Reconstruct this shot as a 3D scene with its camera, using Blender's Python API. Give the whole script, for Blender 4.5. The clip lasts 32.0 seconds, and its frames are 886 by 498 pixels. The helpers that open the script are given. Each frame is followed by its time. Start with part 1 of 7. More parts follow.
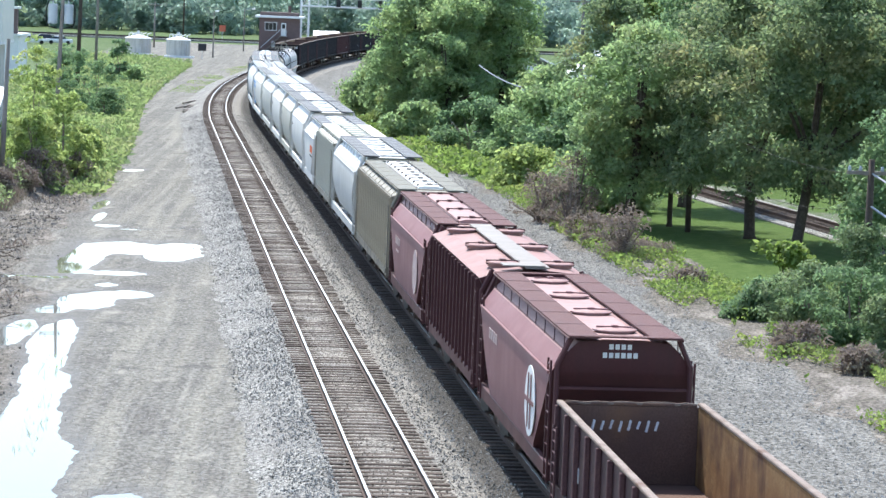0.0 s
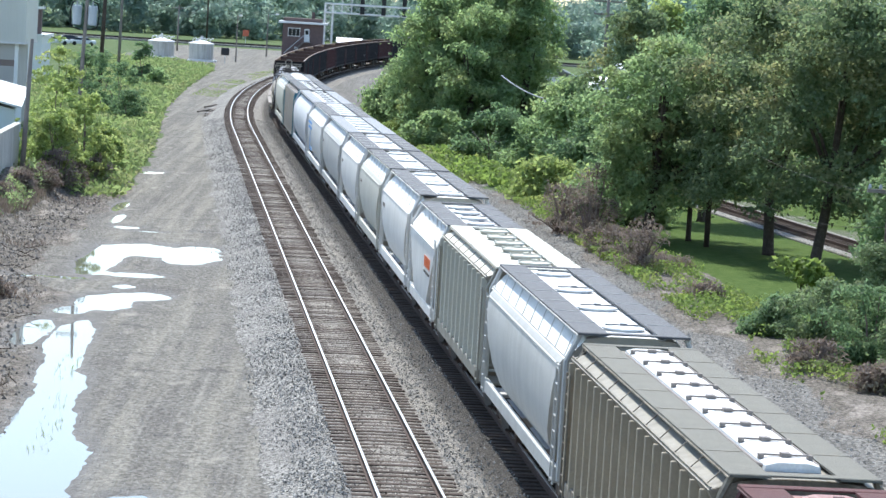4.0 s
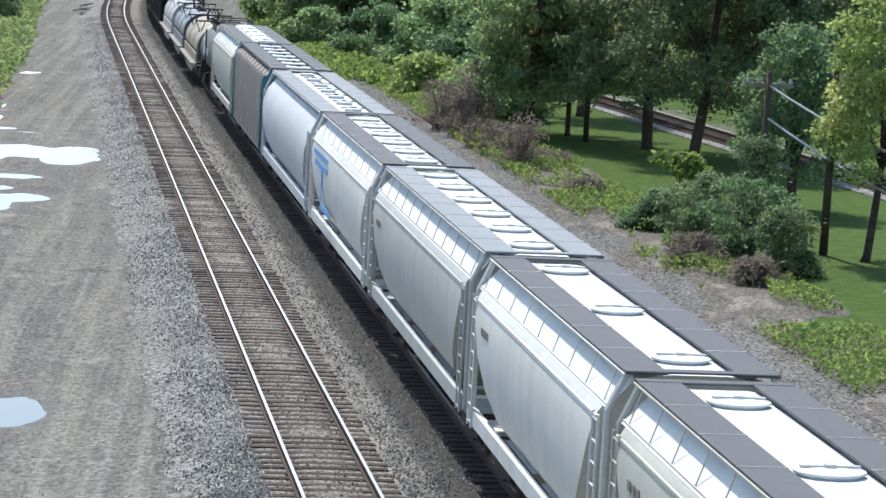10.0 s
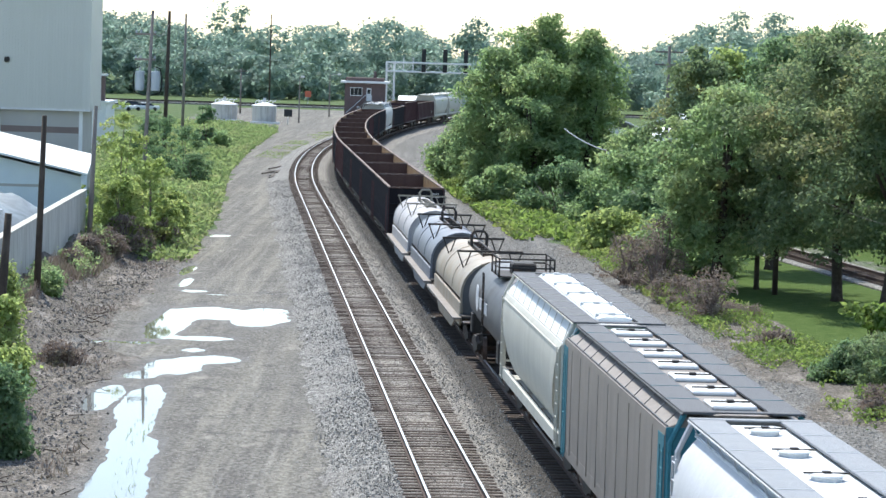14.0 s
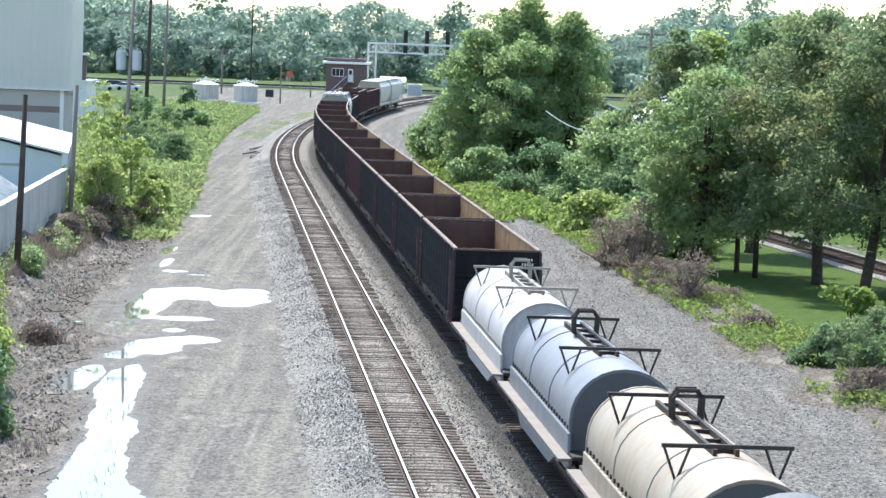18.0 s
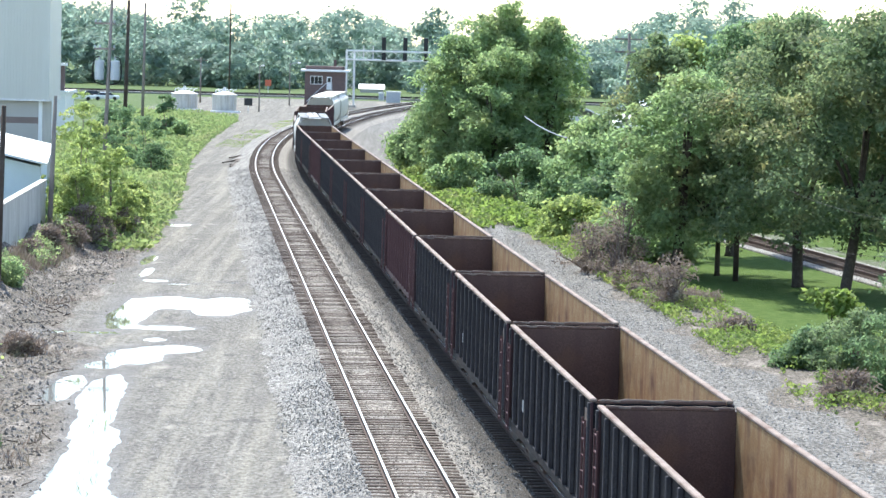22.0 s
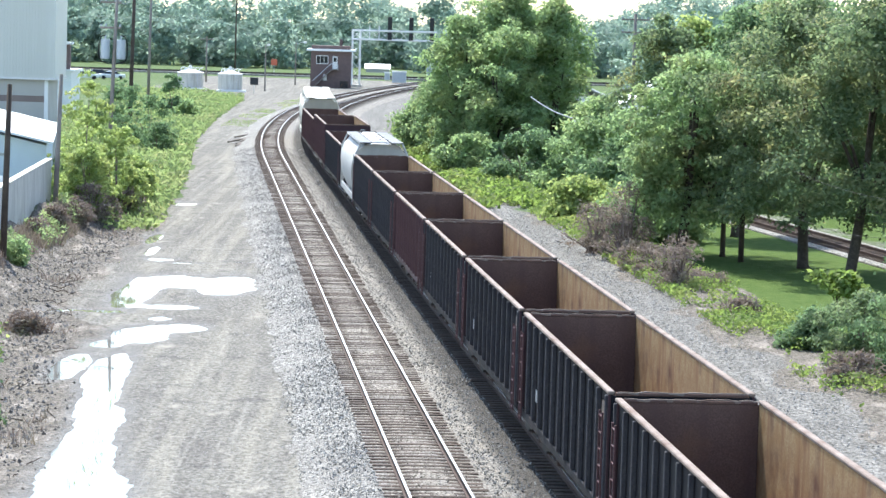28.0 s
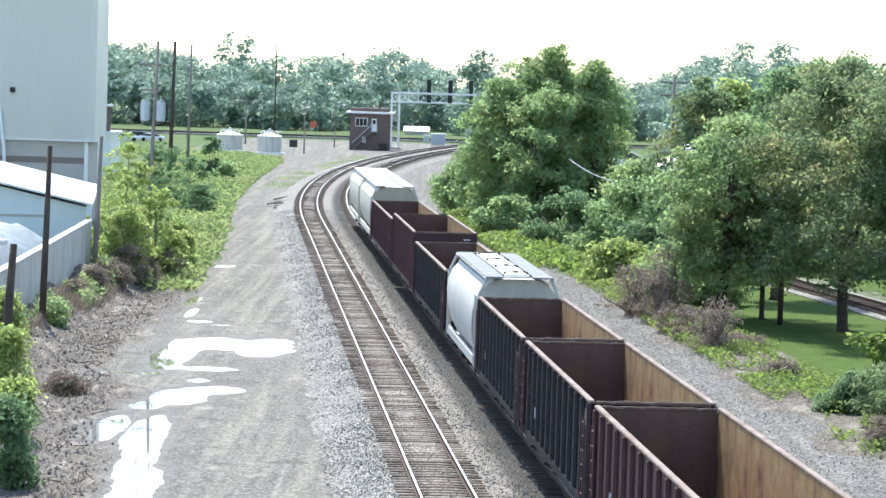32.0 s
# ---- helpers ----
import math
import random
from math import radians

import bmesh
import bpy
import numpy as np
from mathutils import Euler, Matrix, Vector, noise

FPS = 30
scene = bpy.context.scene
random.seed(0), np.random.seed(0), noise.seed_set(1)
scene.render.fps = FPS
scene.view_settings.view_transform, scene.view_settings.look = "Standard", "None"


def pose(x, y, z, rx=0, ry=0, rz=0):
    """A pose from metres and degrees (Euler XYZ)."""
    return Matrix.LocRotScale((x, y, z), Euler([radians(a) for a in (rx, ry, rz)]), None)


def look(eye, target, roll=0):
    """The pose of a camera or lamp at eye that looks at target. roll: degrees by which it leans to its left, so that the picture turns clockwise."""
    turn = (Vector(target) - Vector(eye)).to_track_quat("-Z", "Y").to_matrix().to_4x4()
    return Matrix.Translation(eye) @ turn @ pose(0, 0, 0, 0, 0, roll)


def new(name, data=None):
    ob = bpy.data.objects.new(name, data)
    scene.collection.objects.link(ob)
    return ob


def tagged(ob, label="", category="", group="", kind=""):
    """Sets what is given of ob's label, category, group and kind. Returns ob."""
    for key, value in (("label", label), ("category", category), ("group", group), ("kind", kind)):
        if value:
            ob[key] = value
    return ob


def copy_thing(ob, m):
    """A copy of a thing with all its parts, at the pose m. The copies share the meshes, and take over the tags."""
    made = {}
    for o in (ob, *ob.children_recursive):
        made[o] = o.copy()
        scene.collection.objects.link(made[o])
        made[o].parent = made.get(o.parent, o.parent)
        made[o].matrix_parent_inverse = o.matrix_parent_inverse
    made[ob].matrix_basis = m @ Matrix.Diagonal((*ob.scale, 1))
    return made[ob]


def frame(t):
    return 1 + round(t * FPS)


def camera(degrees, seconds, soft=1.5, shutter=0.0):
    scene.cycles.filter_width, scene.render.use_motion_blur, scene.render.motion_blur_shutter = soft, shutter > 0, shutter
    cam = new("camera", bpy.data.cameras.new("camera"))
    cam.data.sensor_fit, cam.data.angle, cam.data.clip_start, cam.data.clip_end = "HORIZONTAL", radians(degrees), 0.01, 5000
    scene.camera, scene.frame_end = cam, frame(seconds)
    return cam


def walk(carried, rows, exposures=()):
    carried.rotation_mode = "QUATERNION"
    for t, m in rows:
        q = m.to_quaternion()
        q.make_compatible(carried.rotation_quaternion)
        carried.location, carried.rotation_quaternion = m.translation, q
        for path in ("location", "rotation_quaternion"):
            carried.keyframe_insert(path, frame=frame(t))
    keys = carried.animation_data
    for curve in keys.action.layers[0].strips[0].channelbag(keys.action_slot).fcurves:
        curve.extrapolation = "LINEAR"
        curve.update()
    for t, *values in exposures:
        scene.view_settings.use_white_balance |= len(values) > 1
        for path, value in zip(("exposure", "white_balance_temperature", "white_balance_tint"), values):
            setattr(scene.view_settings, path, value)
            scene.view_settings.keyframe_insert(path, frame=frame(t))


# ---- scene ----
EYE = (0, 0, 11.25)
SECONDS = 32.0
cam = camera(18.18, SECONDS, soft=1.5)
walk(cam, [
    (0, look(EYE, (3.402, 99.503, 1.897), 2.25)),
    (0.5, look(EYE, (3.033, 99.513, 1.875), 2.84)),
    (1, look(EYE, (1.907, 99.563, 2.109), 2.73)),
    (1.5, look(EYE, (2.317, 99.560, 2.171), 3.22)),
    (2, look(EYE, (2.553, 99.542, 2.040), 3.09)),
    (2.5, look(EYE, (2.376, 99.550, 2.075), 3.15)),
    (3, look(EYE, (2.241, 99.569, 2.251), 3.18)),
    (3.5, look(EYE, (2.400, 99.568, 2.284), 3.36)),
    (5.5, look(EYE, (3.401, 99.478, 1.627), 3.44)),
    (6, look(EYE, (3.277, 99.480, 1.611), 3.33)),
    (6.5, look(EYE, (3.923, 99.452, 1.556), 3.80)),
    (7, look(EYE, (4.585, 99.329, 0.633), 4.13)),
    (7.5, look(EYE, (3.913, 99.341, 0.475), 4.05)),
    (8, look(EYE, (3.800, 99.316, 0.212), 3.67)),
    (8.5, look(EYE, (4.744, 99.235, -0.144), 3.66)),
    (9, look(EYE, (5.113, 99.195, -0.338), 3.67)),
    (9.5, look(EYE, (7.024, 99.008, -0.918), 3.35)),
    (10, look(EYE, (7.230, 98.951, -1.257), 3.15)),
    (10.5, look(EYE, (6.860, 99.041, -0.743), 3.32)),
    (11, look(EYE, (6.718, 99.082, -0.485), 3.17)),
    (11.5, look(EYE, (5.337, 99.254, 0.286), 2.92)),
    (12, look(EYE, (2.694, 99.566, 2.336), 2.52)),
    (12.5, look(EYE, (1.560, 99.765, 4.579), 2.25)),
    (13, look(EYE, (3.074, 99.598, 2.831), 2.37)),
    (13.5, look(EYE, (2.737, 99.691, 3.882), 2.57)),
    (14, look(EYE, (0.221, 99.743, 4.091), 1.81)),
    (14.5, look(EYE, (0.793, 99.740, 4.085), 2.19)),
    (16.5, look(EYE, (1.574, 99.737, 4.181), 2.35)),
    (17, look(EYE, (1.764, 99.732, 4.146), 2.62)),
    (17.5, look(EYE, (1.863, 99.694, 3.653), 2.44)),
    (18, look(EYE, (0.939, 99.690, 3.443), 2.14)),
    (18.5, look(EYE, (0.912, 99.701, 3.577), 1.88)),
    (19, look(EYE, (0.896, 99.698, 3.536), 1.59)),
    (19.5, look(EYE, (0.774, 99.701, 3.567), 1.37)),
    (20, look(EYE, (0.256, 99.681, 3.273), 1.16)),
    (20.5, look(EYE, (0.296, 99.721, 3.788), 1.11)),
    (21, look(EYE, (0.694, 99.724, 3.860), 1.22)),
    (21.5, look(EYE, (1.143, 99.702, 3.623), 1.49)),
    (22, look(EYE, (1.637, 99.701, 3.704), 1.56)),
    (22.5, look(EYE, (1.907, 99.711, 3.902), 1.51)),
    (23, look(EYE, (1.969, 99.716, 3.977), 1.49)),
    (23.5, look(EYE, (1.917, 99.710, 3.882), 1.56)),
    (24, look(EYE, (1.690, 99.708, 3.800), 1.62)),
    (24.5, look(EYE, (1.465, 99.689, 3.501), 1.67)),
    (25, look(EYE, (1.326, 99.703, 3.670), 1.64)),
    (25.5, look(EYE, (1.414, 99.701, 3.652), 1.56)),
    (27.5, look(EYE, (1.919, 99.649, 3.106), 1.58)),
    (28, look(EYE, (1.463, 99.647, 2.979), 1.74)),
    (28.5, look(EYE, (0.990, 99.633, 2.749), 1.92)),
    (29, look(EYE, (0.529, 99.691, 3.409), 1.89)),
    (29.5, look(EYE, (0.364, 99.704, 3.568), 1.45)),
    (30, look(EYE, (0.384, 99.719, 3.767), 1.66)),
    (30.5, look(EYE, (0.149, 99.752, 4.215), 1.77)),
    (31, look(EYE, (0.051, 99.785, 4.693), 1.78)),
    (31.5, look(EYE, (0.057, 99.809, 5.073), 1.88)),
    (32, look(EYE, (0.000, 99.816, 5.180), 1.80)),
], exposures=[(0, 1.4, 6350, 7), (3, 1.22, 6350, 7), (6, 0.9, 6350, 7), (9, 0.86, 6450, 7), (11, 0.66, 6450, 7), (13, 0.92, 6450, 7), (14, 1.0, 6450, 7), (19, 1.43, 6450, 7), (25, 1.62, 6450, 7), (31, 1.64, 6450, 7), (32, 1.52, 6450, 7)])

# ---------------------------------------------------------------- light
SUN_ELEVATION, SUN_TURN = radians(57), radians(14)   # turn: to the left of +y
world = bpy.data.worlds.new("sky")
scene.world = world
world.use_nodes = True
_wn = world.node_tree.nodes
_sky = _wn.new("ShaderNodeTexSky")
_sky.sky_type, _sky.sun_disc = "NISHITA", False
_sky.sun_elevation, _sky.sun_rotation = SUN_ELEVATION, -SUN_TURN
_sky.dust_density, _sky.air_density, _sky.ozone_density = 0.8, 1.0, 1.0
world.node_tree.links.new(_sky.outputs[0], _wn["Background"].inputs[0])
_wn["Background"].inputs[1].default_value = 0.15
sun_data = bpy.data.lights.new("sun", "SUN")
sun_data.energy, sun_data.angle, sun_data.color = 3.3, radians(0.6), (1.0, 0.97, 0.92)
sun = new("sun", sun_data)
sun.matrix_world = look((0, 0, 0), (math.sin(SUN_TURN) * math.cos(SUN_ELEVATION), -math.cos(SUN_TURN) * math.cos(SUN_ELEVATION), -math.sin(SUN_ELEVATION)))
sun.location = (0, 0, 80)


# ---------------------------------------------------------------- materials
def _nodes(name):
    m = bpy.data.materials.new(name)
    m.use_nodes = True
    return m, m.node_tree.nodes, m.node_tree.links


def _noise(n, l, coord, scale, detail=4, stretch=None):
    t = n.new("ShaderNodeTexNoise")
    t.inputs["Scale"].default_value, t.inputs["Detail"].default_value = scale, detail
    if stretch:
        mp = n.new("ShaderNodeMapping")
        mp.inputs["Scale"].default_value = stretch
        l.new(coord, mp.inputs[0])
        coord = mp.outputs[0]
    l.new(coord, t.inputs["Vector"])
    return t.outputs["Fac"]


def _ramp(n, l, fac, lo, hi):
    r = n.new("ShaderNodeMapRange")
    r.inputs["From Min"].default_value, r.inputs["From Max"].default_value = lo, hi
    r.clamp = True
    l.new(fac, r.inputs["Value"])
    return r.outputs["Result"]


def _mix(n, l, fac, a, b):
    m = n.new("ShaderNodeMix")
    m.data_type = "RGBA"
    for sock, v in ((m.inputs["Factor"], fac), (m.inputs["A"], a), (m.inputs["B"], b)):
        if isinstance(v, (tuple, list)):
            sock.default_value = (*v, 1)
        elif isinstance(v, (int, float)):
            sock.default_value = v
        else:
            l.new(v, sock)
    return m.outputs["Result"]


def mat(name, a, b, scale=2.0, rough=0.7, metal=0.0, bump=0.2, grain=30.0, streak=None, stain=None, stain_at=(0.55, 0.75), vary=0.0, streak_at=(0.45, 0.8)):
    """Two-scale noise between colours a and b; streak: colour of run-down dirt; stain: colour of patches."""
    m, n, l = _nodes(name)
    p = n["Principled BSDF"]
    co = n.new("ShaderNodeTexCoord").outputs["Object"]
    big, small = _noise(n, l, co, scale), _noise(n, l, co, grain, 3)
    col = _mix(n, l, _ramp(n, l, big, 0.35, 0.65), a, b)
    col = _mix(n, l, _ramp(n, l, small, 0.3, 0.75), col, tuple(c * 0.8 for c in a))
    if streak:
        s = _noise(n, l, co, 1.0, 5, (3.0, 3.0, 0.25))
        col = _mix(n, l, _ramp(n, l, s, *streak_at), col, streak)
    if stain:
        s = _noise(n, l, co, scale * 0.6, 6)
        col = _mix(n, l, _ramp(n, l, s, *stain_at), col, stain)
    if vary:
        oi = n.new("ShaderNodeObjectInfo")
        col = _mix(n, l, _ramp(n, l, oi.outputs["Random"], 0, 1 / vary), col, tuple(c * 0.45 for c in a))
    l.new(col, p.inputs["Base Color"])
    r = n.new("ShaderNodeMapRange")
    r.inputs["To Min"].default_value, r.inputs["To Max"].default_value = max(rough - 0.12, 0.03), min(rough + 0.12, 1)
    l.new(big, r.inputs["Value"])
    l.new(r.outputs["Result"], p.inputs["Roughness"])
    p.inputs["Metallic"].default_value = metal
    p.inputs["Specular IOR Level"].default_value = 0.5 if rough < 0.6 else 0.2
    if bump:
        bn = n.new("ShaderNodeBump")
        bn.inputs["Strength"].default_value, bn.inputs["Distance"].default_value = bump, 0.02
        l.new(small, bn.inputs["Height"])
        l.new(bn.outputs[0], p.inputs["Normal"])
    return m


def leaf_mat(name, dark, light, warm, through_part=0.68):
    m, n, l = _nodes(name)
    n.remove(n["Principled BSDF"])
    g = n.new("ShaderNodeNewGeometry")
    co = n.new("ShaderNodeTexCoord").outputs["Object"]
    col = _mix(n, l, g.outputs["Random Per Island"], dark, light)
    col = _mix(n, l, _ramp(n, l, _noise(n, l, co, 0.35, 2), 0.5, 0.72), col, warm)
    d, t, gl, mx, mx2 = (n.new("ShaderNode" + k) for k in ("BsdfDiffuse", "BsdfTranslucent", "BsdfGlossy", "MixShader", "MixShader"))
    gl.inputs["Roughness"].default_value = 0.6
    mx.inputs[0].default_value, mx2.inputs[0].default_value = through_part, 0.02
    l.new(col, d.inputs[0]), l.new(col, t.inputs[0])
    l.new(d.outputs[0], mx.inputs[1]), l.new(t.outputs[0], mx.inputs[2])
    l.new(mx.outputs[0], mx2.inputs[1]), l.new(gl.outputs[0], mx2.inputs[2])
    l.new(mx2.outputs[0], n["Material Output"].inputs["Surface"])
    return m


def ground_mat():
    """Grass, gravel, earth and lawn, mixed by the sheet's own zone attributes with ragged noise edges."""
    m, n, l = _nodes("ground")
    p = n["Principled BSDF"]
    co = n.new("ShaderNodeTexCoord").outputs["Object"]
    fine, mid, wide = _noise(n, l, co, 14, 5), _noise(n, l, co, 1.7, 5), _noise(n, l, co, 0.25, 4)
    long = _noise(n, l, co, 1.0, 5, (1.6, 0.05, 1))
    grit = _ramp(n, l, _noise(n, l, co, 9, 6, (1, 0.6, 1)), 0.32, 0.68)
    blot = _noise(n, l, co, 1.1, 6, (1.2, 0.5, 1))

    def zone(nm, lo=0.42, hi=0.58):
        at = n.new("ShaderNodeAttribute")
        at.attribute_name = nm
        add = n.new("ShaderNodeMath")
        add.operation = "MULTIPLY_ADD"
        l.new(mid, add.inputs[0])
        add.inputs[1].default_value = 0.5
        l.new(at.outputs["Fac"], add.inputs[2])
        return _ramp(n, l, add.outputs[0], lo + 0.25, hi + 0.25)
    grass = _mix(n, l, fine, (0.062, 0.095, 0.038), (0.11, 0.152, 0.064))
    grass = _mix(n, l, _ramp(n, l, wide, 0.45, 0.7), grass, (0.11, 0.14, 0.068))
    lawn = _mix(n, l, fine, (0.046, 0.08, 0.019), (0.076, 0.12, 0.031))
    lawn = _mix(n, l, _ramp(n, l, mid, 0.4, 0.8), lawn, (0.1, 0.14, 0.042))
    earth = _mix(n, l, grit, (0.075, 0.066, 0.057), (0.225, 0.2, 0.174))
    earth = _mix(n, l, _ramp(n, l, mid, 0.48, 0.66), earth, _mix(n, l, grit, (0.08, 0.073, 0.06), (0.17, 0.155, 0.127)))
    earth = _mix(n, l, _ramp(n, l, blot, 0.54, 0.66), earth, _mix(n, l, grit, (0.16, 0.142, 0.124), (0.33, 0.295, 0.258)))
    gravel = _mix(n, l, grit, (0.06, 0.057, 0.052), (0.255, 0.245, 0.226))
    gravel = _mix(n, l, _ramp(n, l, long, 0.48, 0.66), gravel, _mix(n, l, grit, (0.1, 0.096, 0.089), (0.3, 0.288, 0.266)))
    gravel = _mix(n, l, _ramp(n, l, wide, 0.5, 0.7), gravel, _mix(n, l, grit, (0.065, 0.062, 0.057), (0.22, 0.21, 0.195)))
    road = _mix(n, l, grit, (0.095, 0.089, 0.079), (0.24, 0.228, 0.204))
    road = _mix(n, l, _ramp(n, l, wide, 0.48, 0.68), road, _mix(n, l, grit, (0.095, 0.088, 0.08), (0.19, 0.178, 0.162)))
    road = _mix(n, l, _ramp(n, l, long, 0.46, 0.66), road, _mix(n, l, grit, (0.15, 0.142, 0.12), (0.3, 0.281, 0.24)))
    ruts = _noise(n, l, co, 1.0, 3, (2.6, 0.028, 1))
    road = _mix(n, l, _ramp(n, l, ruts, 0.56, 0.8), road, _mix(n, l, grit, (0.17, 0.162, 0.142), (0.32, 0.305, 0.27)))
    road = _mix(n, l, _ramp(n, l, blot, 0.6, 0.74), road, (0.29, 0.273, 0.235))
    road = _mix(n, l, _ramp(n, l, _noise(n, l, co, 0.9, 6, (1, 0.7, 1)), 0.6, 0.7), road, _mix(n, l, grit, (0.085, 0.08, 0.073), (0.17, 0.16, 0.147)))
    col = _mix(n, l, zone("lawn"), grass, lawn)
    col = _mix(n, l, zone("earth"), col, earth)
    col = _mix(n, l, zone("gravel"), col, gravel)
    col = _mix(n, l, zone("road"), col, road)
    wet = n.new("ShaderNodeAttribute")
    wet.attribute_name = "wet"
    wetf = _ramp(n, l, wet.outputs["Fac"], 0.0, 1.0)
    damp = n.new("ShaderNodeMath")
    damp.operation = "MULTIPLY"
    l.new(wetf, damp.inputs[0]), l.new(_ramp(n, l, mid, 0.2, 0.6), damp.inputs[1])
    col = _mix(n, l, damp.outputs[0], col, (0.115, 0.107, 0.097))
    l.new(col, p.inputs["Base Color"])
    rr = n.new("ShaderNodeMapRange")
    rr.inputs["To Min"].default_value, rr.inputs["To Max"].default_value = 0.95, 0.6
    l.new(wetf, rr.inputs["Value"])
    l.new(rr.outputs["Result"], p.inputs["Roughness"])
    bn = n.new("ShaderNodeBump")
    bn.inputs["Strength"].default_value, bn.inputs["Distance"].default_value = 0.8, 0.08
    l.new(grit, bn.inputs["Height"])
    sp = n.new("ShaderNodeMapRange")
    sp.inputs["To Min"].default_value, sp.inputs["To Max"].default_value = 0.06, 0.15
    l.new(wetf, sp.inputs["Value"])
    l.new(sp.outputs["Result"], p.inputs["Specular IOR Level"])
    l.new(bn.outputs[0], p.inputs["Normal"])
    return m


def ballast_mat():
    m, n, l = _nodes("ballast")
    p = n["Principled BSDF"]
    co = n.new("ShaderNodeTexCoord").outputs["Object"]
    v = n.new("ShaderNodeTexVoronoi")
    v.inputs["Scale"].default_value = 15
    l.new(co, v.inputs["Vector"])
    sep = n.new("ShaderNodeSeparateColor")
    l.new(v.outputs["Color"], sep.inputs[0])
    col = _mix(n, l, sep.outputs[0], (0.035, 0.034, 0.031), (0.42, 0.404, 0.372))
    at = n.new("ShaderNodeAttribute")
    at.attribute_name = "rusty"
    col = _mix(n, l, at.outputs["Fac"], col, _mix(n, l, sep.outputs[1], (0.035, 0.03, 0.026), (0.41, 0.37, 0.318)))
    col = _mix(n, l, _ramp(n, l, _noise(n, l, co, 0.3, 4), 0.45, 0.75), col, _mix(n, l, sep.outputs[2], (0.06, 0.056, 0.051), (0.33, 0.31, 0.285)))
    # the train's shade on the bed, painted as near-black stone colour
    shade_attr = n.new("ShaderNodeAttribute")
    shade_attr.attribute_name = "train_shade"
    col = _mix(n, l, shade_attr.outputs["Fac"], col, _mix(n, l, sep.outputs[2], (0.012, 0.011, 0.01), (0.07, 0.062, 0.055)))
    l.new(col, p.inputs["Base Color"])
    p.inputs["Roughness"].default_value = 0.9
    p.inputs["Specular IOR Level"].default_value = 0.1
    bn = n.new("ShaderNodeBump")
    bn.inputs["Strength"].default_value, bn.inputs["Distance"].default_value = 1.0, 0.05
    l.new(v.outputs["Distance"], bn.inputs["Height"])
    bn.invert = True
    l.new(bn.outputs[0], p.inputs["Normal"])
    return m


def water_mat():
    m, n, l = _nodes("puddle_water")
    p = n["Principled BSDF"]
    co = n.new("ShaderNodeTexCoord").outputs["Object"]
    p.inputs["Base Color"].default_value = (0.15, 0.145, 0.13, 1)
    p.inputs["Roughness"].default_value = 0.02
    p.inputs["IOR"].default_value = 1.33
    bn = n.new("ShaderNodeBump")
    bn.inputs["Strength"].default_value, bn.inputs["Distance"].default_value = 0.04, 0.01
    l.new(_noise(n, l, co, 3, 2), bn.inputs["Height"])
    l.new(bn.outputs[0], p.inputs["Normal"])
    return m


M_GROUND, M_BALLAST, M_WATER = ground_mat(), ballast_mat(), water_mat()
M_TIE = mat("weathered_tie", (0.068, 0.049, 0.04), (0.125, 0.096, 0.078), 3, 0.9, bump=0.5, grain=20, vary=0.7)
M_RAIL = mat("rusty_rail", (0.07, 0.045, 0.036), (0.11, 0.075, 0.06), 4, 0.8, 0.2)
M_HEAD = mat("polished_rail_head", (0.55, 0.545, 0.54), (0.42, 0.415, 0.41), 2, 0.4, 0.9, 0.05)
M_WOOD = mat("dark_pole_wood", (0.06, 0.045, 0.035), (0.13, 0.1, 0.08), 2, 0.85, streak=(0.04, 0.03, 0.025))
M_WOODGREY = mat("grey_pole_wood", (0.22, 0.19, 0.17), (0.3, 0.27, 0.24), 2, 0.9, streak=(0.14, 0.12, 0.1))
M_BARK = mat("bark", (0.055, 0.042, 0.033), (0.12, 0.095, 0.075), 5, 0.95, bump=1.0, grain=14)
M_STEM = mat("dry_stems", (0.16, 0.12, 0.1), (0.26, 0.21, 0.18), 3, 0.95)
M_WIRE = mat("grey_cable", (0.35, 0.36, 0.37), (0.45, 0.45, 0.46), 3, 0.5, 0.4, 0)
M_STEEL = mat("dark_steel", (0.03, 0.028, 0.027), (0.07, 0.06, 0.055), 3, 0.65, 0.1, stain=(0.12, 0.07, 0.05))
M_WHEEL = mat("brown_wheel_steel", (0.09, 0.06, 0.05), (0.16, 0.11, 0.09), 4, 0.6, 0.5)
M_GALV = mat("galvanised_steel", (0.55, 0.56, 0.57), (0.68, 0.68, 0.68), 3, 0.45, 0.3, 0.05)
M_CONCRETE = mat("stained_concrete", (0.56, 0.535, 0.475), (0.65, 0.62, 0.56), 0.8, 0.9, streak=(0.3, 0.275, 0.225), bump=0.3, stain=(0.4, 0.375, 0.32))
M_WHITE = mat("white_metal", (0.8, 0.8, 0.79), (0.72, 0.72, 0.71), 1.5, 0.5, bump=0.03)
M_GLASS = mat("dark_glass", (0.02, 0.025, 0.03), (0.03, 0.03, 0.035), 1, 0.08, bump=0)
L_BROAD = leaf_mat("broad_leaves", (0.205, 0.305, 0.135), (0.305, 0.412, 0.185), (0.385, 0.44, 0.19))
L_OAK = leaf_mat("yellowing_leaves", (0.135, 0.2, 0.098), (0.212, 0.278, 0.136), (0.34, 0.33, 0.15))
L_DEEP = leaf_mat("deep_green_leaves", (0.125, 0.205, 0.1), (0.2, 0.3, 0.145), (0.235, 0.315, 0.145))
L_YELLOW = leaf_mat("yellow_green_leaves", (0.24, 0.32, 0.1), (0.38, 0.46, 0.16), (0.48, 0.47, 0.19))
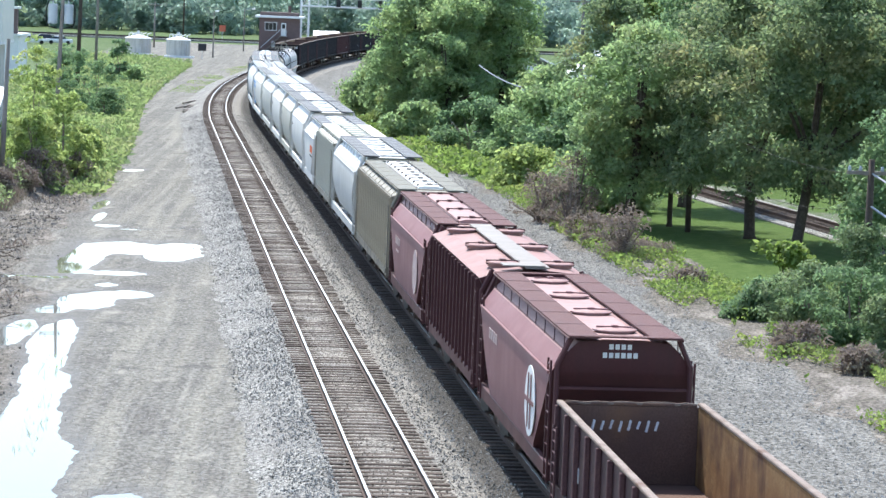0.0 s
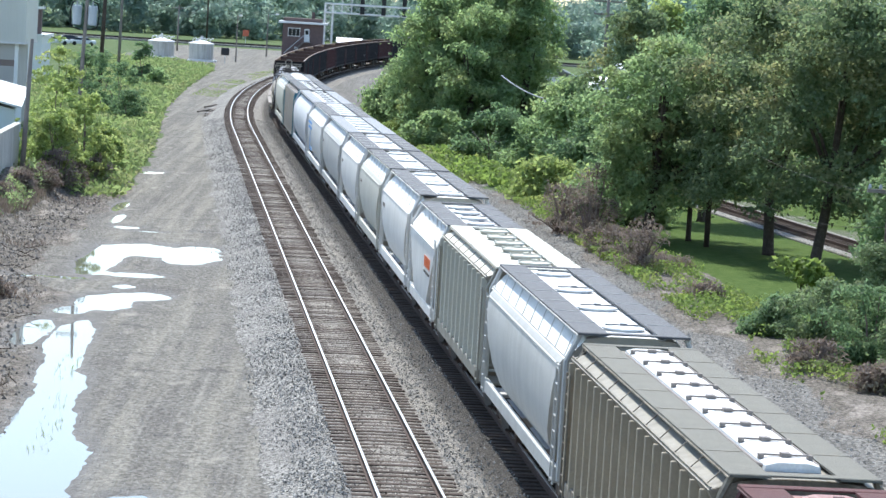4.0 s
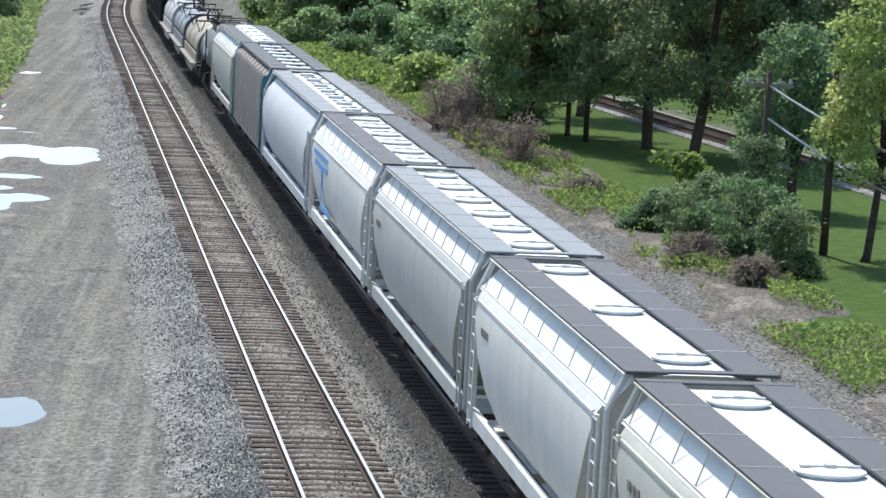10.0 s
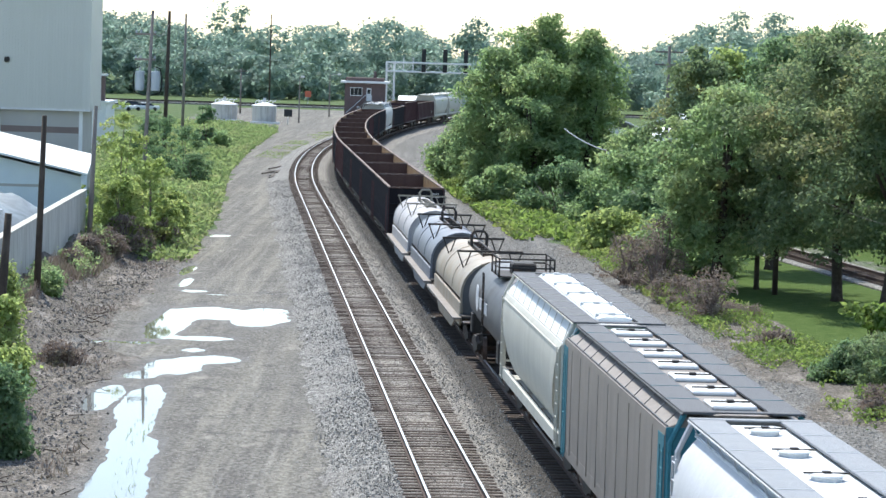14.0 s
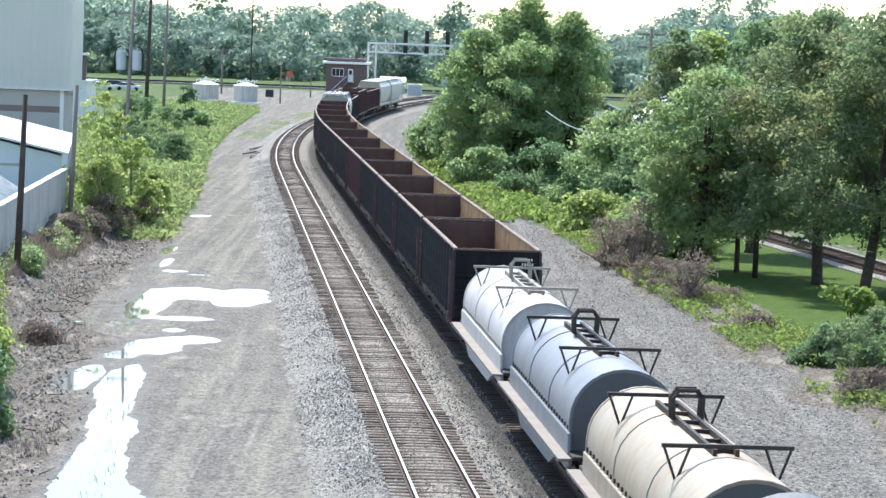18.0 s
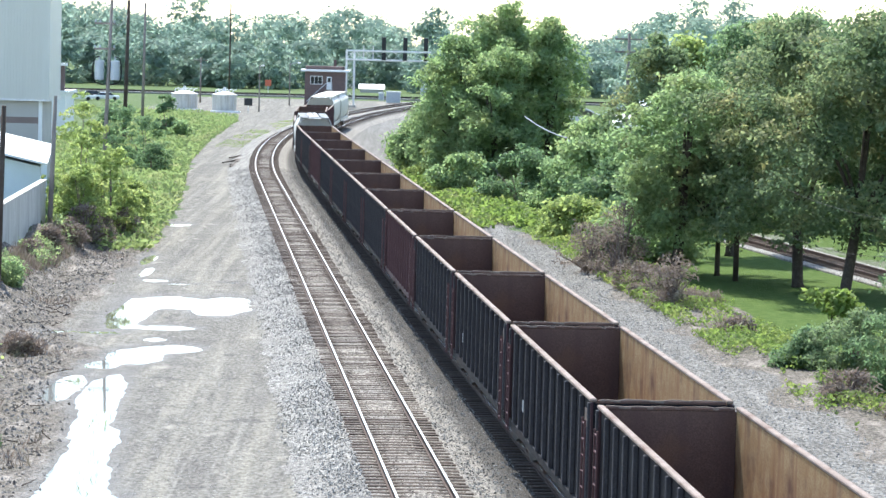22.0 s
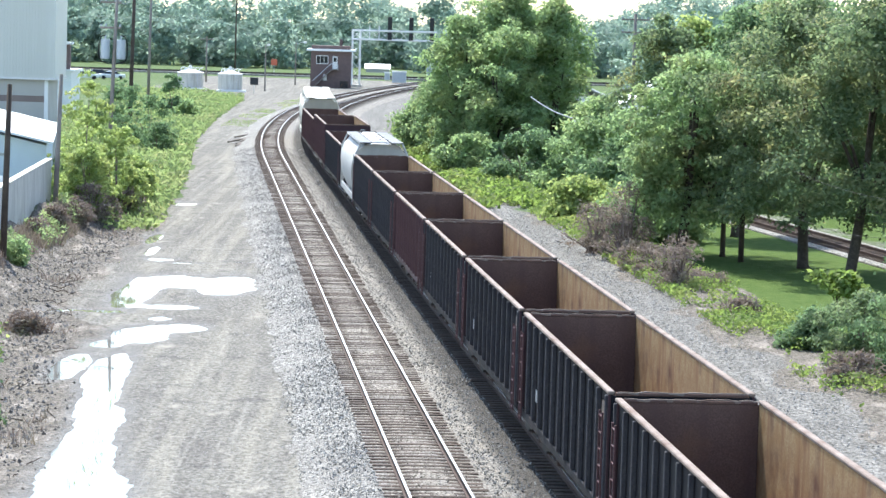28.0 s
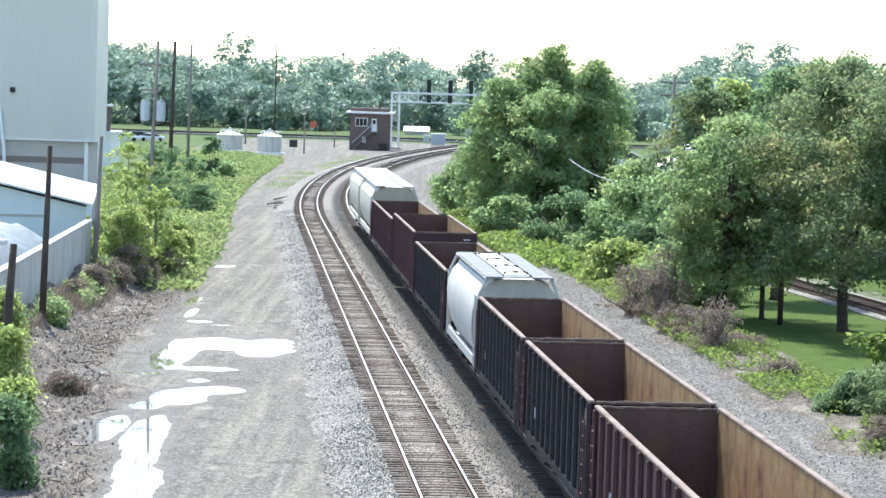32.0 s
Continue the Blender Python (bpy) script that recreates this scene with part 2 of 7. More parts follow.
L_BLUE = leaf_mat("blue_green_needles", (0.084, 0.132, 0.096), (0.180, 0.252, 0.192), (0.192, 0.264, 0.204), 0.2)
# distance haze put into the leaf colour: paler and bluer than near foliage
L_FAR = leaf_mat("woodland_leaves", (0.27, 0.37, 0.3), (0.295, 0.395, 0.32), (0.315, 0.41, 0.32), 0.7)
L_MEADOW = leaf_mat("meadow_growth", (0.17, 0.235, 0.085), (0.26, 0.335, 0.13), (0.35, 0.36, 0.17))
L_WEED = leaf_mat("weed_leaves", (0.14, 0.21, 0.05), (0.243, 0.34, 0.085), (0.3, 0.34, 0.11))


# ---------------------------------------------------------------- mesh helpers
def thing(name, label, category, m=None, group="", kind=""):
    ob = tagged(new(name), label, category, group, kind)
    ob.matrix_world = m or Matrix()
    return ob


def data_of(name, bm, material, smooth=False):
    me = bpy.data.meshes.new(name)
    bm.normal_update()
    bm.to_mesh(me)
    bm.free()
    me.materials.append(material)
    if smooth:
        me.shade_smooth()
    return me


def part(name, bm, material, parent, label="", m=None, smooth=False):
    """One bmesh (or mesh) as one object under a thing or a part."""
    me = bm if isinstance(bm, bpy.types.Mesh) else data_of(name, bm, material, smooth)
    ob = new(name, me)
    ob.parent = parent
    if m is not None:
        ob.matrix_local = m
    return tagged(ob, label)


def solid(name, bm, material, label, category, m=None, group="", kind="", smooth=False):
    ob = new(name, data_of(name, bm, material, smooth))
    if m is not None:
        ob.matrix_world = m
    return tagged(ob, label, category, group, kind)


def box(bm, x0, x1, y0, y1, z0, z1):
    v = [bm.verts.new(c) for c in ((x0, y0, z0), (x1, y0, z0), (x1, y1, z0), (x0, y1, z0), (x0, y0, z1), (x1, y0, z1), (x1, y1, z1), (x0, y1, z1))]
    for f in ((3, 2, 1, 0), (4, 5, 6, 7), (0, 1, 5, 4), (1, 2, 6, 5), (2, 3, 7, 6), (3, 0, 4, 7)):
        bm.faces.new([v[i] for i in f])
    return bm


def cuboid(x0, x1, y0, y1, z0, z1, bevel=0.0):
    bm = box(bmesh.new(), x0, x1, y0, y1, z0, z1)
    if bevel:
        bmesh.ops.bevel(bm, geom=list(bm.edges), offset=bevel, segments=1, affect="EDGES")
    return bm


def tube(bm, pts, radii, sides=8, caps=True):
    """A round bar through pts, with a radius (or one each)."""
    pts = [Vector(p) for p in pts]
    radii = radii if isinstance(radii, (list, tuple)) else [radii] * len(pts)
    rings = []
    for i, p in enumerate(pts):
        d = (pts[min(i + 1, len(pts) - 1)] - pts[max(i - 1, 0)]).normalized()
        u = d.cross(Vector((0, 0, 1)) if abs(d.z) < 0.9 else Vector((0, 1, 0))).normalized()
        w = d.cross(u)
        rings.append([bm.verts.new(p + (u * math.cos(a) + w * math.sin(a)) * radii[i]) for a in (2 * math.pi * k / sides for k in range(sides))])
    for r, q in zip(rings, rings[1:]):
        for k in range(sides):
            bm.faces.new((r[k], r[(k + 1) % sides], q[(k + 1) % sides], q[k]))
    if caps:
        bm.faces.new(rings[0][::-1]), bm.faces.new(rings[-1])
    return bm


def loft(bm, rings, caps=True):
    """Closed rings of equal length, joined."""
    rs = [[bm.verts.new(p) for p in r] for r in rings]
    k = len(rs[0])
    for r, q in zip(rs, rs[1:]):
        for i in range(k):
            bm.faces.new((r[i], r[(i + 1) % k], q[(i + 1) % k], q[i]))
    if caps:
        bm.faces.new(rs[0][::-1]), bm.faces.new(rs[-1])
    bmesh.ops.recalc_face_normals(bm, faces=list(bm.faces))
    return bm


# ---------------------------------------------------------------- the line
HEAD0, LINE_X, BEND_AT, BEND_R, APART = math.atan(0.0745), 5.925, 219.1, 1129.0, 4.2


def along(s, off=0.0):
    """The place (x, y) and heading of the line at s metres, off metres to its right."""
    h = HEAD0 - max(0.0, s - BEND_AT) / BEND_R
    if s <= BEND_AT:
        x, y = LINE_X - math.sin(h) * s, math.cos(h) * s
    else:
        px, py = LINE_X - math.sin(HEAD0) * BEND_AT, math.cos(HEAD0) * BEND_AT
        x = px + BEND_R * (math.cos(HEAD0) - math.cos(h))
        y = py + BEND_R * (math.sin(HEAD0) - math.sin(h))
    return x + off * math.cos(h), y + off * math.sin(h), h


def sweep(bm, profile, stations, off):
    """A closed profile of (across, up) carried along the line."""
    rings = []
    for s in stations:
        x, y, h = along(s, off)
        rings.append([(x + a * math.cos(h), y + a * math.sin(h), z) for a, z in profile])
    return loft(bm, rings)


STATIONS = [-60, 0] + list(range(40, 218, 6)) + list(range(219, 760, 6))


# ---------------------------------------------------------------- ground
def lattice(x, y, seed):
    """Smooth value noise, 0 to 1, on arrays."""
    xi, yi = np.floor(x), np.floor(y)
    fx, fy = x - xi, y - yi
    fx, fy = fx * fx * (3 - 2 * fx), fy * fy * (3 - 2 * fy)

    def h(a, b):
        v = np.sin(a * 127.1 + b * 311.7 + seed * 74.7) * 43758.5453
        return v - np.floor(v)
    return (h(xi, yi) * (1 - fx) + h(xi + 1, yi) * fx) * (1 - fy) + (h(xi, yi + 1) * (1 - fx) + h(xi + 1, yi + 1) * fx) * fy


POOLS = ((-7.5, 120.3, 1.35, 4.6), (-9.8, 121.8, 2.2, 3.1), (-11.2, 116.5, 0.95, 6.4), (-12.5, 108.7, 1.9, 0.8), (-9.5, 111.2, 1.5, 1.1),
         (-8.4, 103.7, 1.15, 1.6), (-9.5, 101.2, 1.2, 2.8), (-10.5, 98.2, 0.7, 1.3), (-9.3, 106.8, 0.5, 0.9),
         (-11.0, 91.8, 0.62, 4.0), (-9.6, 90.5, 0.75, 5.2), (-9.15, 84, 0.62, 4.6), (-8.6, 78.5, 0.75, 4.6), (-8.4, 72.6, 0.95, 4.8), (-7.8, 66.5, 1.35, 4.8), (-7.5, 60, 1.25, 5))
SMALL_POOLS = ((-5.05, 61.6, 0.95, 2.0), (-6.5, 60.6, 0.6, 1.0), (-6.2, 55, 1.1, 3.4), (-7.4, 50, 1.6, 5), (-14.6, 129, 1.1, 0.5), (-13.0, 144.5, 0.35, 3.6), (-12.4, 137, 0.28, 3.0),
               (-11.6, 132.4, 0.8, 1.0), (-10.3, 130.6, 1.2, 0.5), (-7.8, 132.0, 0.7, 0.5), (-13.6, 171.5, 0.9, 1.8))
ROAD_Z, WATER_Z = -0.60, -0.65


def line_xs(y):
    return LINE_X - 0.0745 * y + np.maximum(0.0, y - 218.5) ** 2 / (2 * BEND_R)


def verge_x(y):
    """The road's far edge from the line."""
    return np.interp(y, [0, 66, 80, 92, 102, 110, 150, 193, 252, 308, 382, 420], [-9.0, -9.1, -9.7, -11.0, -11.5, -13.4, -13.8, -15.7, -19.6, -21.5, -22.8, -37])


def heap_x(y):
    """Where the dug earth begins to rise."""
    return np.interp(y, [0, 60, 86, 98, 106, 113, 123, 137, 146, 152, 165, 200], [-11.5, -11.5, -12.2, -13.5, -15.0, -14.3, -15.6, -16.7, -16.2, -15.2, -15.2, -17])


def pool_depth(x, y):
    n = 0.16 + 0.34 * lattice(x * 0.9, y * 0.33, 3) + 0.2 * lattice(x * 2.1, y * 0.9, 5) + 0.3 * lattice(x * 4.5, y * 2.6, 6)
    near = np.zeros_like(x)
    for cx, cy, rx, ry in POOLS + SMALL_POOLS:
        near = near + np.exp(-3.0 * np.minimum(((x - cx) / rx) ** 2 + ((y - cy) / ry) ** 2, 60.0))
    d = np.minimum(-np.log(near + 1e-12) / 3.0 + 0.1, 9.0)
    return d + (n - 0.53) * 1.0


def zones(x, y):
    lx, vx = line_xs(y), verge_x(y)
    soft = (lattice(x * 0.5, y * 0.35, 11) - 0.5) * 1.6
    road = np.clip((x + soft - vx) / 0.8, 0, 1) * np.clip((lx - 2.4 - x) / 0.5, 0, 1) * (y < 520)
    gravel = np.clip((x - lx + 2.9) / 0.5, 0, 1) * np.clip((lx + 15.0 + 1.3 * soft - x) / 1.2, 0, 1) * (y < 560)
    earth = np.clip((vx + 1.6 - x) / 1.2, 0, 1) * np.clip((x + 20.0) / 2, 0, 1) * np.clip((168 - y) / 12, 0, 1)
    earth = np.maximum(earth, np.clip((x - lx - 12.0) / 0.8, 0, 1) * np.clip((lx + 18.3 + 2 * soft - x) / 1.0, 0, 1) * np.clip((176 - y) / 8, 0, 1))
    earth = np.maximum(earth, np.clip(1.4 - ((x - 14.2) / 1.7) ** 2 - ((y - 122) / 6.5) ** 2, 0, 1))
    lawn = np.clip((x - lx - 17 - soft) / 1.0, 0, 1) * (y < 260) * (y > -50)
    beyond = np.clip((x - (47.5 - 0.154 * y + 1.2)) / 0.5, 0, 1) * np.clip(((47.5 - 0.154 * y + 4.5) - x) / 0.5, 0, 1) * (y < 260)
    return road, np.maximum(gravel, 0.5 * beyond), earth, lawn


def ground_z(x, y):
    road, gravel, earth, lawn = zones(x, y)
    z = ROAD_Z + 0.035 * (lattice(x * 0.9, y * 0.5, 1) - 0.5) + 0.0 * x
    near = (x > -15.5) & (x < -2) & (y > 40) & (y < 176)
    depth = np.where(near, pool_depth(x, y), 9.0)
    z = z - 0.17 * np.clip(1.25 - depth, 0, 1)
    heap = np.clip((heap_x(y) - x) / 2.4, 0, 1) * np.clip((166 - y) / 20, 0, 1) * np.clip((y - 40) / 20, 0, 1)
    z = z + heap * np.clip((depth - 1.0) / 1.5, 0, 1) * (0.2 + 1.25 * lattice(x * 0.5, y * 0.16, 7) ** 1.3 + 0.45 * lattice(x * 1.3, y * 0.9, 8) + 0.34 * lattice(x * 2.4, y * 1.9, 12) + 0.13 * lattice(x * 5.1, y * 2.4, 13))
    z = z + earth * (0.12 * (lattice(x * 1.5, y * 0.8, 14) - 0.35) + 0.1 * (lattice(x * 3.6, y * 2.1, 15) - 0.4)) * (x < 0) * np.clip(depth - 1.0, 0, 1)
    bank = np.clip((x - line_xs(y) - 14.2) / 2.0, 0, 1) * (y < 260)
    z = z + bank * (0.30 * lattice(x * 0.6, y * 0.4, 9) * np.clip((line_xs(y) + 19 - x) / 3, 0, 1))
    return z


def build_ground():
    xs = np.concatenate([[-3500, -1200, -500, -250, -140, -90, -60, -45, -34, -28], np.arange(-24, -19.2, 0.6), np.arange(-19.2, -14, 0.18), np.arange(-14, -2, 0.16), np.arange(-2, 20, 0.5),
                         np.arange(20, 44, 1.5), [46, 52, 60, 75, 100, 150, 260, 600, 1400, 3500]])
    ys = np.concatenate([[-900, -300, -100, -40, 0, 20, 32, 40], np.arange(44, 130, 0.4), np.arange(130, 176, 0.5), np.arange(176, 270, 1.0), np.arange(270, 560, 5.0), [570, 600, 650, 720, 820, 1000, 1400, 2200, 4200]])
    gx, gy = np.meshgrid(xs, ys)
    x, y = gx.ravel(), gy.ravel()
    z = ground_z(x, y)
    nx, ny = len(xs), len(ys)
    i = (np.arange(ny - 1)[:, None] * nx + np.arange(nx - 1)[None]).ravel()
    faces = np.stack([i, i + 1, i + nx + 1, i + nx], 1)
    me = bpy.data.meshes.new("ground")
    me.from_pydata(np.stack([x, y, z], 1).tolist(), [], faces.tolist())
    for nm, val in zip(("road", "gravel", "earth", "lawn"), zones(x, y)):
        me.attributes.new(nm, "FLOAT", "POINT").data.foreach_set("value", val.astype(np.float32))
    near = (x > -16) & (x < -2) & (y > 40) & (y < 176)
    wet = np.where(near, np.clip((2.6 - pool_depth(x, y)) / 1.5, 0, 1), 0)
    me.attributes.new("wet", "FLOAT", "POINT").data.foreach_set("value", wet.astype(np.float32))
    me.materials.append(M_GROUND)
    me.shade_smooth()
    tagged(new("ground", me), "gravel road, earth, weeds and mown grass beside the line", "ground", kind="structure")
    bm = bmesh.new()
    bm.faces.new([bm.verts.new(c) for c in ((-15.6, 44, WATER_Z), (-3.4, 44, WATER_Z), (-6.3, 172, WATER_Z), (-15.6, 172, WATER_Z))])
    solid("water", bm, M_WATER, "still rain puddles on the gravel road reflecting the sky", "puddle", kind="structure")


def build_ballast():
    prof = [(-3.35, -0.68), (-2.9, -0.55), (-2.2, -0.36), (-1.75, -0.215), (-1.5, -0.2), (-1.0, -0.19), (-0.72, -0.2), (-0.4, -0.18), (0, -0.177), (0.4, -0.18), (0.72, -0.2), (1.0, -0.19), (1.5, -0.2),
            (1.9, -0.27), (2.3, -0.3), (2.7, -0.2), (3.2, -0.2), (3.48, -0.21), (4.2, -0.2), (4.92, -0.21), (5.3, -0.2), (5.8, -0.22), (6.5, -0.38), (7.4, -0.58), (8.0, -0.68)]
    st = [-60, -20, 10, 30] + list(np.arange(42, 130, 0.5)) + list(np.arange(130, 240, 1.5)) + list(np.arange(240, 760, 6))
    vs, rust, train_shade = [], [], []
    for s in st:
        x, y, h = along(s)
        for a, z in prof:
            a += (0.5 * (noise.noise((s * 0.5, 1.7, 2.0)) + 0.7 * noise.noise((s * 1.9, 4.7, 1.0)))) * max(0.0, (-a - 2.0) / 1.35)
            rough = 0.007 if abs(a) < 1.35 or abs(a - 4.2) < 1.35 else 0.028
            vs.append((x + a * math.cos(h), y + a * math.sin(h), z + rough * noise.noise((a * 2.1, s * 1.3, 0.3)) + rough * noise.noise((a * 0.9, s * 0.45, 4.3))))
            # painted shade band under the train, reaching just past its left sill
            train_shade.append(float(np.interp(a, [1.95, 2.35, 6.0, 6.5], [0, 0.95, 0.95, 0])))
            rust.append(0.85 if abs(a) < 1.45 else (0.65 if a > 1.4 else 0.1))
    k = len(prof)
    fs = [(j * k + i, j * k + i + 1, j * k + k + i + 1, j * k + k + i) for j in range(len(st) - 1) for i in range(k - 1)]
    me = bpy.data.meshes.new("ballast")
    me.from_pydata(vs, [], fs)
    me.attributes.new("rusty", "FLOAT", "POINT").data.foreach_set("value", rust)
    me.attributes.new("train_shade", "FLOAT", "POINT").data.foreach_set("value", train_shade)
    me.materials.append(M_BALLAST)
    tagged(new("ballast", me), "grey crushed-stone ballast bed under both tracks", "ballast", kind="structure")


def build_track(name, off, singles, first, last, label):
    top = thing(name, label, "railway track", kind="structure")
    for side in (-1, 1):
        c = side * 0.7525
        st = [s for s in STATIONS if s <= last + 6]
        base = [(c - 0.07, -0.172), (c + 0.07, -0.172), (c + 0.07, -0.155), (c + 0.012, -0.14), (c + 0.012, -0.05), (c + 0.036, -0.035), (c + 0.036, -0.004), (c - 0.036, -0.004),
                (c - 0.036, -0.035), (c - 0.012, -0.05), (c - 0.012, -0.14), (c - 0.07, -0.155)]
        rail = part("rail", sweep(bmesh.new(), base, st, off), M_RAIL, top, "rust-brown steel rail")
        part("rail_head", sweep(bmesh.new(), [(c - 0.034, -0.0035), (c + 0.034, -0.0035), (c + 0.03, 0.0), (c - 0.03, 0.0)], st, off), M_HEAD, rail, "polished bright running surface")
    tie = data_of("tie", cuboid(-1.3, 1.3, -0.115, 0.115, -0.36, -0.168, 0.012), M_TIE)
    rest = bmesh.new()
    rnd = random.Random(4)
    s, i = first - 0.51 * int((first + 30) / 0.51), 0
    while s < last:
        x, y, h = along(s, off)
        m = pose(x + rnd.uniform(-0.05, 0.05), y, rnd.uniform(-0.015, 0.01), 0, 0, math.degrees(h) + rnd.uniform(-1, 1))
        if s >= first - 0.01 and i < singles:
            part("tie", tie, None, top, m=m)
        else:
            b = [m @ Vector(c) for c in ((-1.3, -0.115, -0.168), (1.3, -0.115, -0.168), (1.3, 0.115, -0.168), (-1.3, 0.115, -0.168), (-1.3, -0.115, -0.3), (1.3, -0.115, -0.3))]
            v = [rest.verts.new(c) for c in b]
            rest.faces.new(v[:4]), rest.faces.new((v[0], v[4], v[5], v[1]))
        i += s >= first - 0.01
        s += 0.51
    tagged(part("far_ties", rest, M_TIE, top, "weathered timber ties further off"), kind="stuff")


build_ground()
build_ballast()
build_track("track_1", 0.0, 300, 46.0, 560, "railway track with bright rail tops on weathered timber ties")
build_track("track_2", APART, 160, 38.0, 700, "railway track under the freight train on timber ties")


def build_side_track():
    """The third line beyond the lawn."""
    top = thing("track_3", "single railway track on grey gravel beyond the lawn", "railway track", kind="structure")
    h = math.degrees(math.atan(0.154))
    top.matrix_world = pose(47.5 - 0.154 * 150, 150, -0.5, 0, 0, h)
    for c in (-0.75, 0.75):
        part("rail", cuboid(c - 0.04, c + 0.04, -130, 110, 0.02, 0.2), M_RAIL, top, "rusty steel rail")
    for i in range(-160, 160):
        part("tie", tie_far, None, top, m=pose(0, i * 0.6, 0)) if abs(i) < 100 else None
    part("gravel_bed", cuboid(-2.0, 2.0, -130, 110, -0.3, 0.0, 0.05), M_BALLAST, top)


tie_far = data_of("tie", cuboid(-1.3, 1.3, -0.12, 0.12, -0.1, 0.04), M_TIE)
build_side_track()

# ---------------------------------------------------------------- the freight train
SPEED = 13.77
TRAIN = []          # (car, place of its middle on the line at the start)


def car_mat(name, a, dirt, rough=0.62, stain=None):
    return mat(name, a, tuple(c * 0.88 for c in a), 0.9, rough, 0.0, 0.06, 18, streak=dirt, stain=stain, stain_at=(0.6, 0.85))


P_ROOF = car_mat("bright_white_roof_paint", (0.76, 0.76, 0.75), (0.62, 0.62, 0.6))
P_WHITE = car_mat("white_paint", (0.72, 0.7, 0.665), (0.55, 0.53, 0.495))
P_PALE = car_mat("pale_grey_paint", (0.51, 0.503, 0.48), (0.385, 0.375, 0.355))
P_BLUEWHITE = car_mat("bluish_white_paint", (0.58, 0.585, 0.6), (0.46, 0.465, 0.48))
# streaked brown panels, darkened for the shade between the ribs
P_RECESS = mat("grimy_brown_side", (0.25, 0.218, 0.172), (0.33, 0.29, 0.232), 0.9, 0.7, 0.0, 0.06, 18, streak=(0.11, 0.094, 0.074), stain=(0.17, 0.145, 0.115), streak_at=(0.42, 0.7))
P_BEIGE = car_mat("beige_grey_paint", (0.55, 0.53, 0.465), (0.42, 0.405, 0.355))
P_TAN = car_mat("dusty_tan_paint", (0.31, 0.287, 0.24), (0.2, 0.178, 0.145))
P_OLIVE = mat("dirty_buff_paint", (0.47, 0.4, 0.3), (0.4, 0.335, 0.25), 0.9, 0.62, 0.0, 0.06, 18, streak=(0.17, 0.143, 0.112), stain=(0.24, 0.2, 0.16), streak_at=(0.44, 0.74))
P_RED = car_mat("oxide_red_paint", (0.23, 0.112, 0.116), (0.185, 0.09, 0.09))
# the ribbed hopper's own dark red; on smooth red hoppers, painted end shade
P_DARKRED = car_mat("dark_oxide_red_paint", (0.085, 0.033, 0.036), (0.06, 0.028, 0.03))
P_PINK = car_mat("pale_red_roof", (0.36, 0.215, 0.2), (0.26, 0.14, 0.13))
P_PALEPINK = car_mat("pink_brown_roof", (0.31, 0.172, 0.155), (0.21, 0.112, 0.1))
P_CREAM = car_mat("cream_roof_paint", (0.6, 0.58, 0.5), (0.47, 0.45, 0.38))
P_TAUPE = car_mat("grey_brown_paint", (0.26, 0.226, 0.2), (0.185, 0.162, 0.147))
P_TEAL = car_mat("teal_paint", (0.05, 0.2, 0.25), (0.04, 0.13, 0.16))
P_BLACK = car_mat("black_car_paint", (0.0095, 0.009, 0.012), (0.02, 0.017, 0.019), 0.85, (0.035, 0.022, 0.02))
P_GONRED = car_mat("red_brown_gondola_paint", (0.06, 0.03, 0.034), (0.04, 0.024, 0.026))
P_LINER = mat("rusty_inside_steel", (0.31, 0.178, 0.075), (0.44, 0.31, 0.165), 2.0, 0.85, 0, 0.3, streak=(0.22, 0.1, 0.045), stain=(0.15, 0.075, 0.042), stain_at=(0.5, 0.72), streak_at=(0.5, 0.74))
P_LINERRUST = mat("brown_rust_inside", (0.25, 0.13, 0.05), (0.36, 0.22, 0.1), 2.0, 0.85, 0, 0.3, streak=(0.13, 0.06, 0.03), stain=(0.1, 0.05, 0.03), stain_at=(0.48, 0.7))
# rust with the shade of inner ends, floor and end chords painted in
P_LINERSHADE = mat("dark_rusty_steel", (0.115, 0.068, 0.053), (0.165, 0.1, 0.078), 0.8, 0.9, 0, 0.3, streak=(0.1, 0.058, 0.05), stain=(0.2, 0.105, 0.055), stain_at=(0.6, 0.8))
P_CHORD = mat("worn_bare_chord", (0.25, 0.195, 0.165), (0.15, 0.105, 0.08), 2, 0.7, 0.1, 0.2, stain=(0.1, 0.05, 0.032))
P_RIB = mat("scuffed_black_rib", (0.045, 0.043, 0.05), (0.08, 0.074, 0.078), 1.5, 0.7, 0, 0.1, streak=(0.025, 0.022, 0.025))
P_RIBRED = mat("scuffed_red_rib", (0.1, 0.05, 0.055), (0.14, 0.075, 0.075), 1.5, 0.7, 0, 0.1, streak=(0.05, 0.028, 0.03))
P_GRATE = mat("grey_steel_grating", (0.1, 0.102, 0.108), (0.14, 0.14, 0.146), 2, 0.65, 0.1, 0.8, 60)
P_GRATELIGHT = mat("light_steel_grating", (0.23, 0.24, 0.255), (0.29, 0.3, 0.312), 2, 0.6, 0.1, 0.8, 60)
P_GRATEMID = mat("weathered_steel_grating", (0.17, 0.178, 0.187), (0.22, 0.227, 0.233), 2, 0.65, 0.1, 0.8, 60)
P_BOARDTAN = mat("dusty_tan_grating", (0.17, 0.162, 0.135), (0.215, 0.205, 0.172), 2, 0.75, 0.05, 0.8, 60)
P_GRATERED = mat("red_steel_grating", (0.1, 0.045, 0.045), (0.14, 0.065, 0.06), 2, 0.75, 0.1, 0.8, 60)
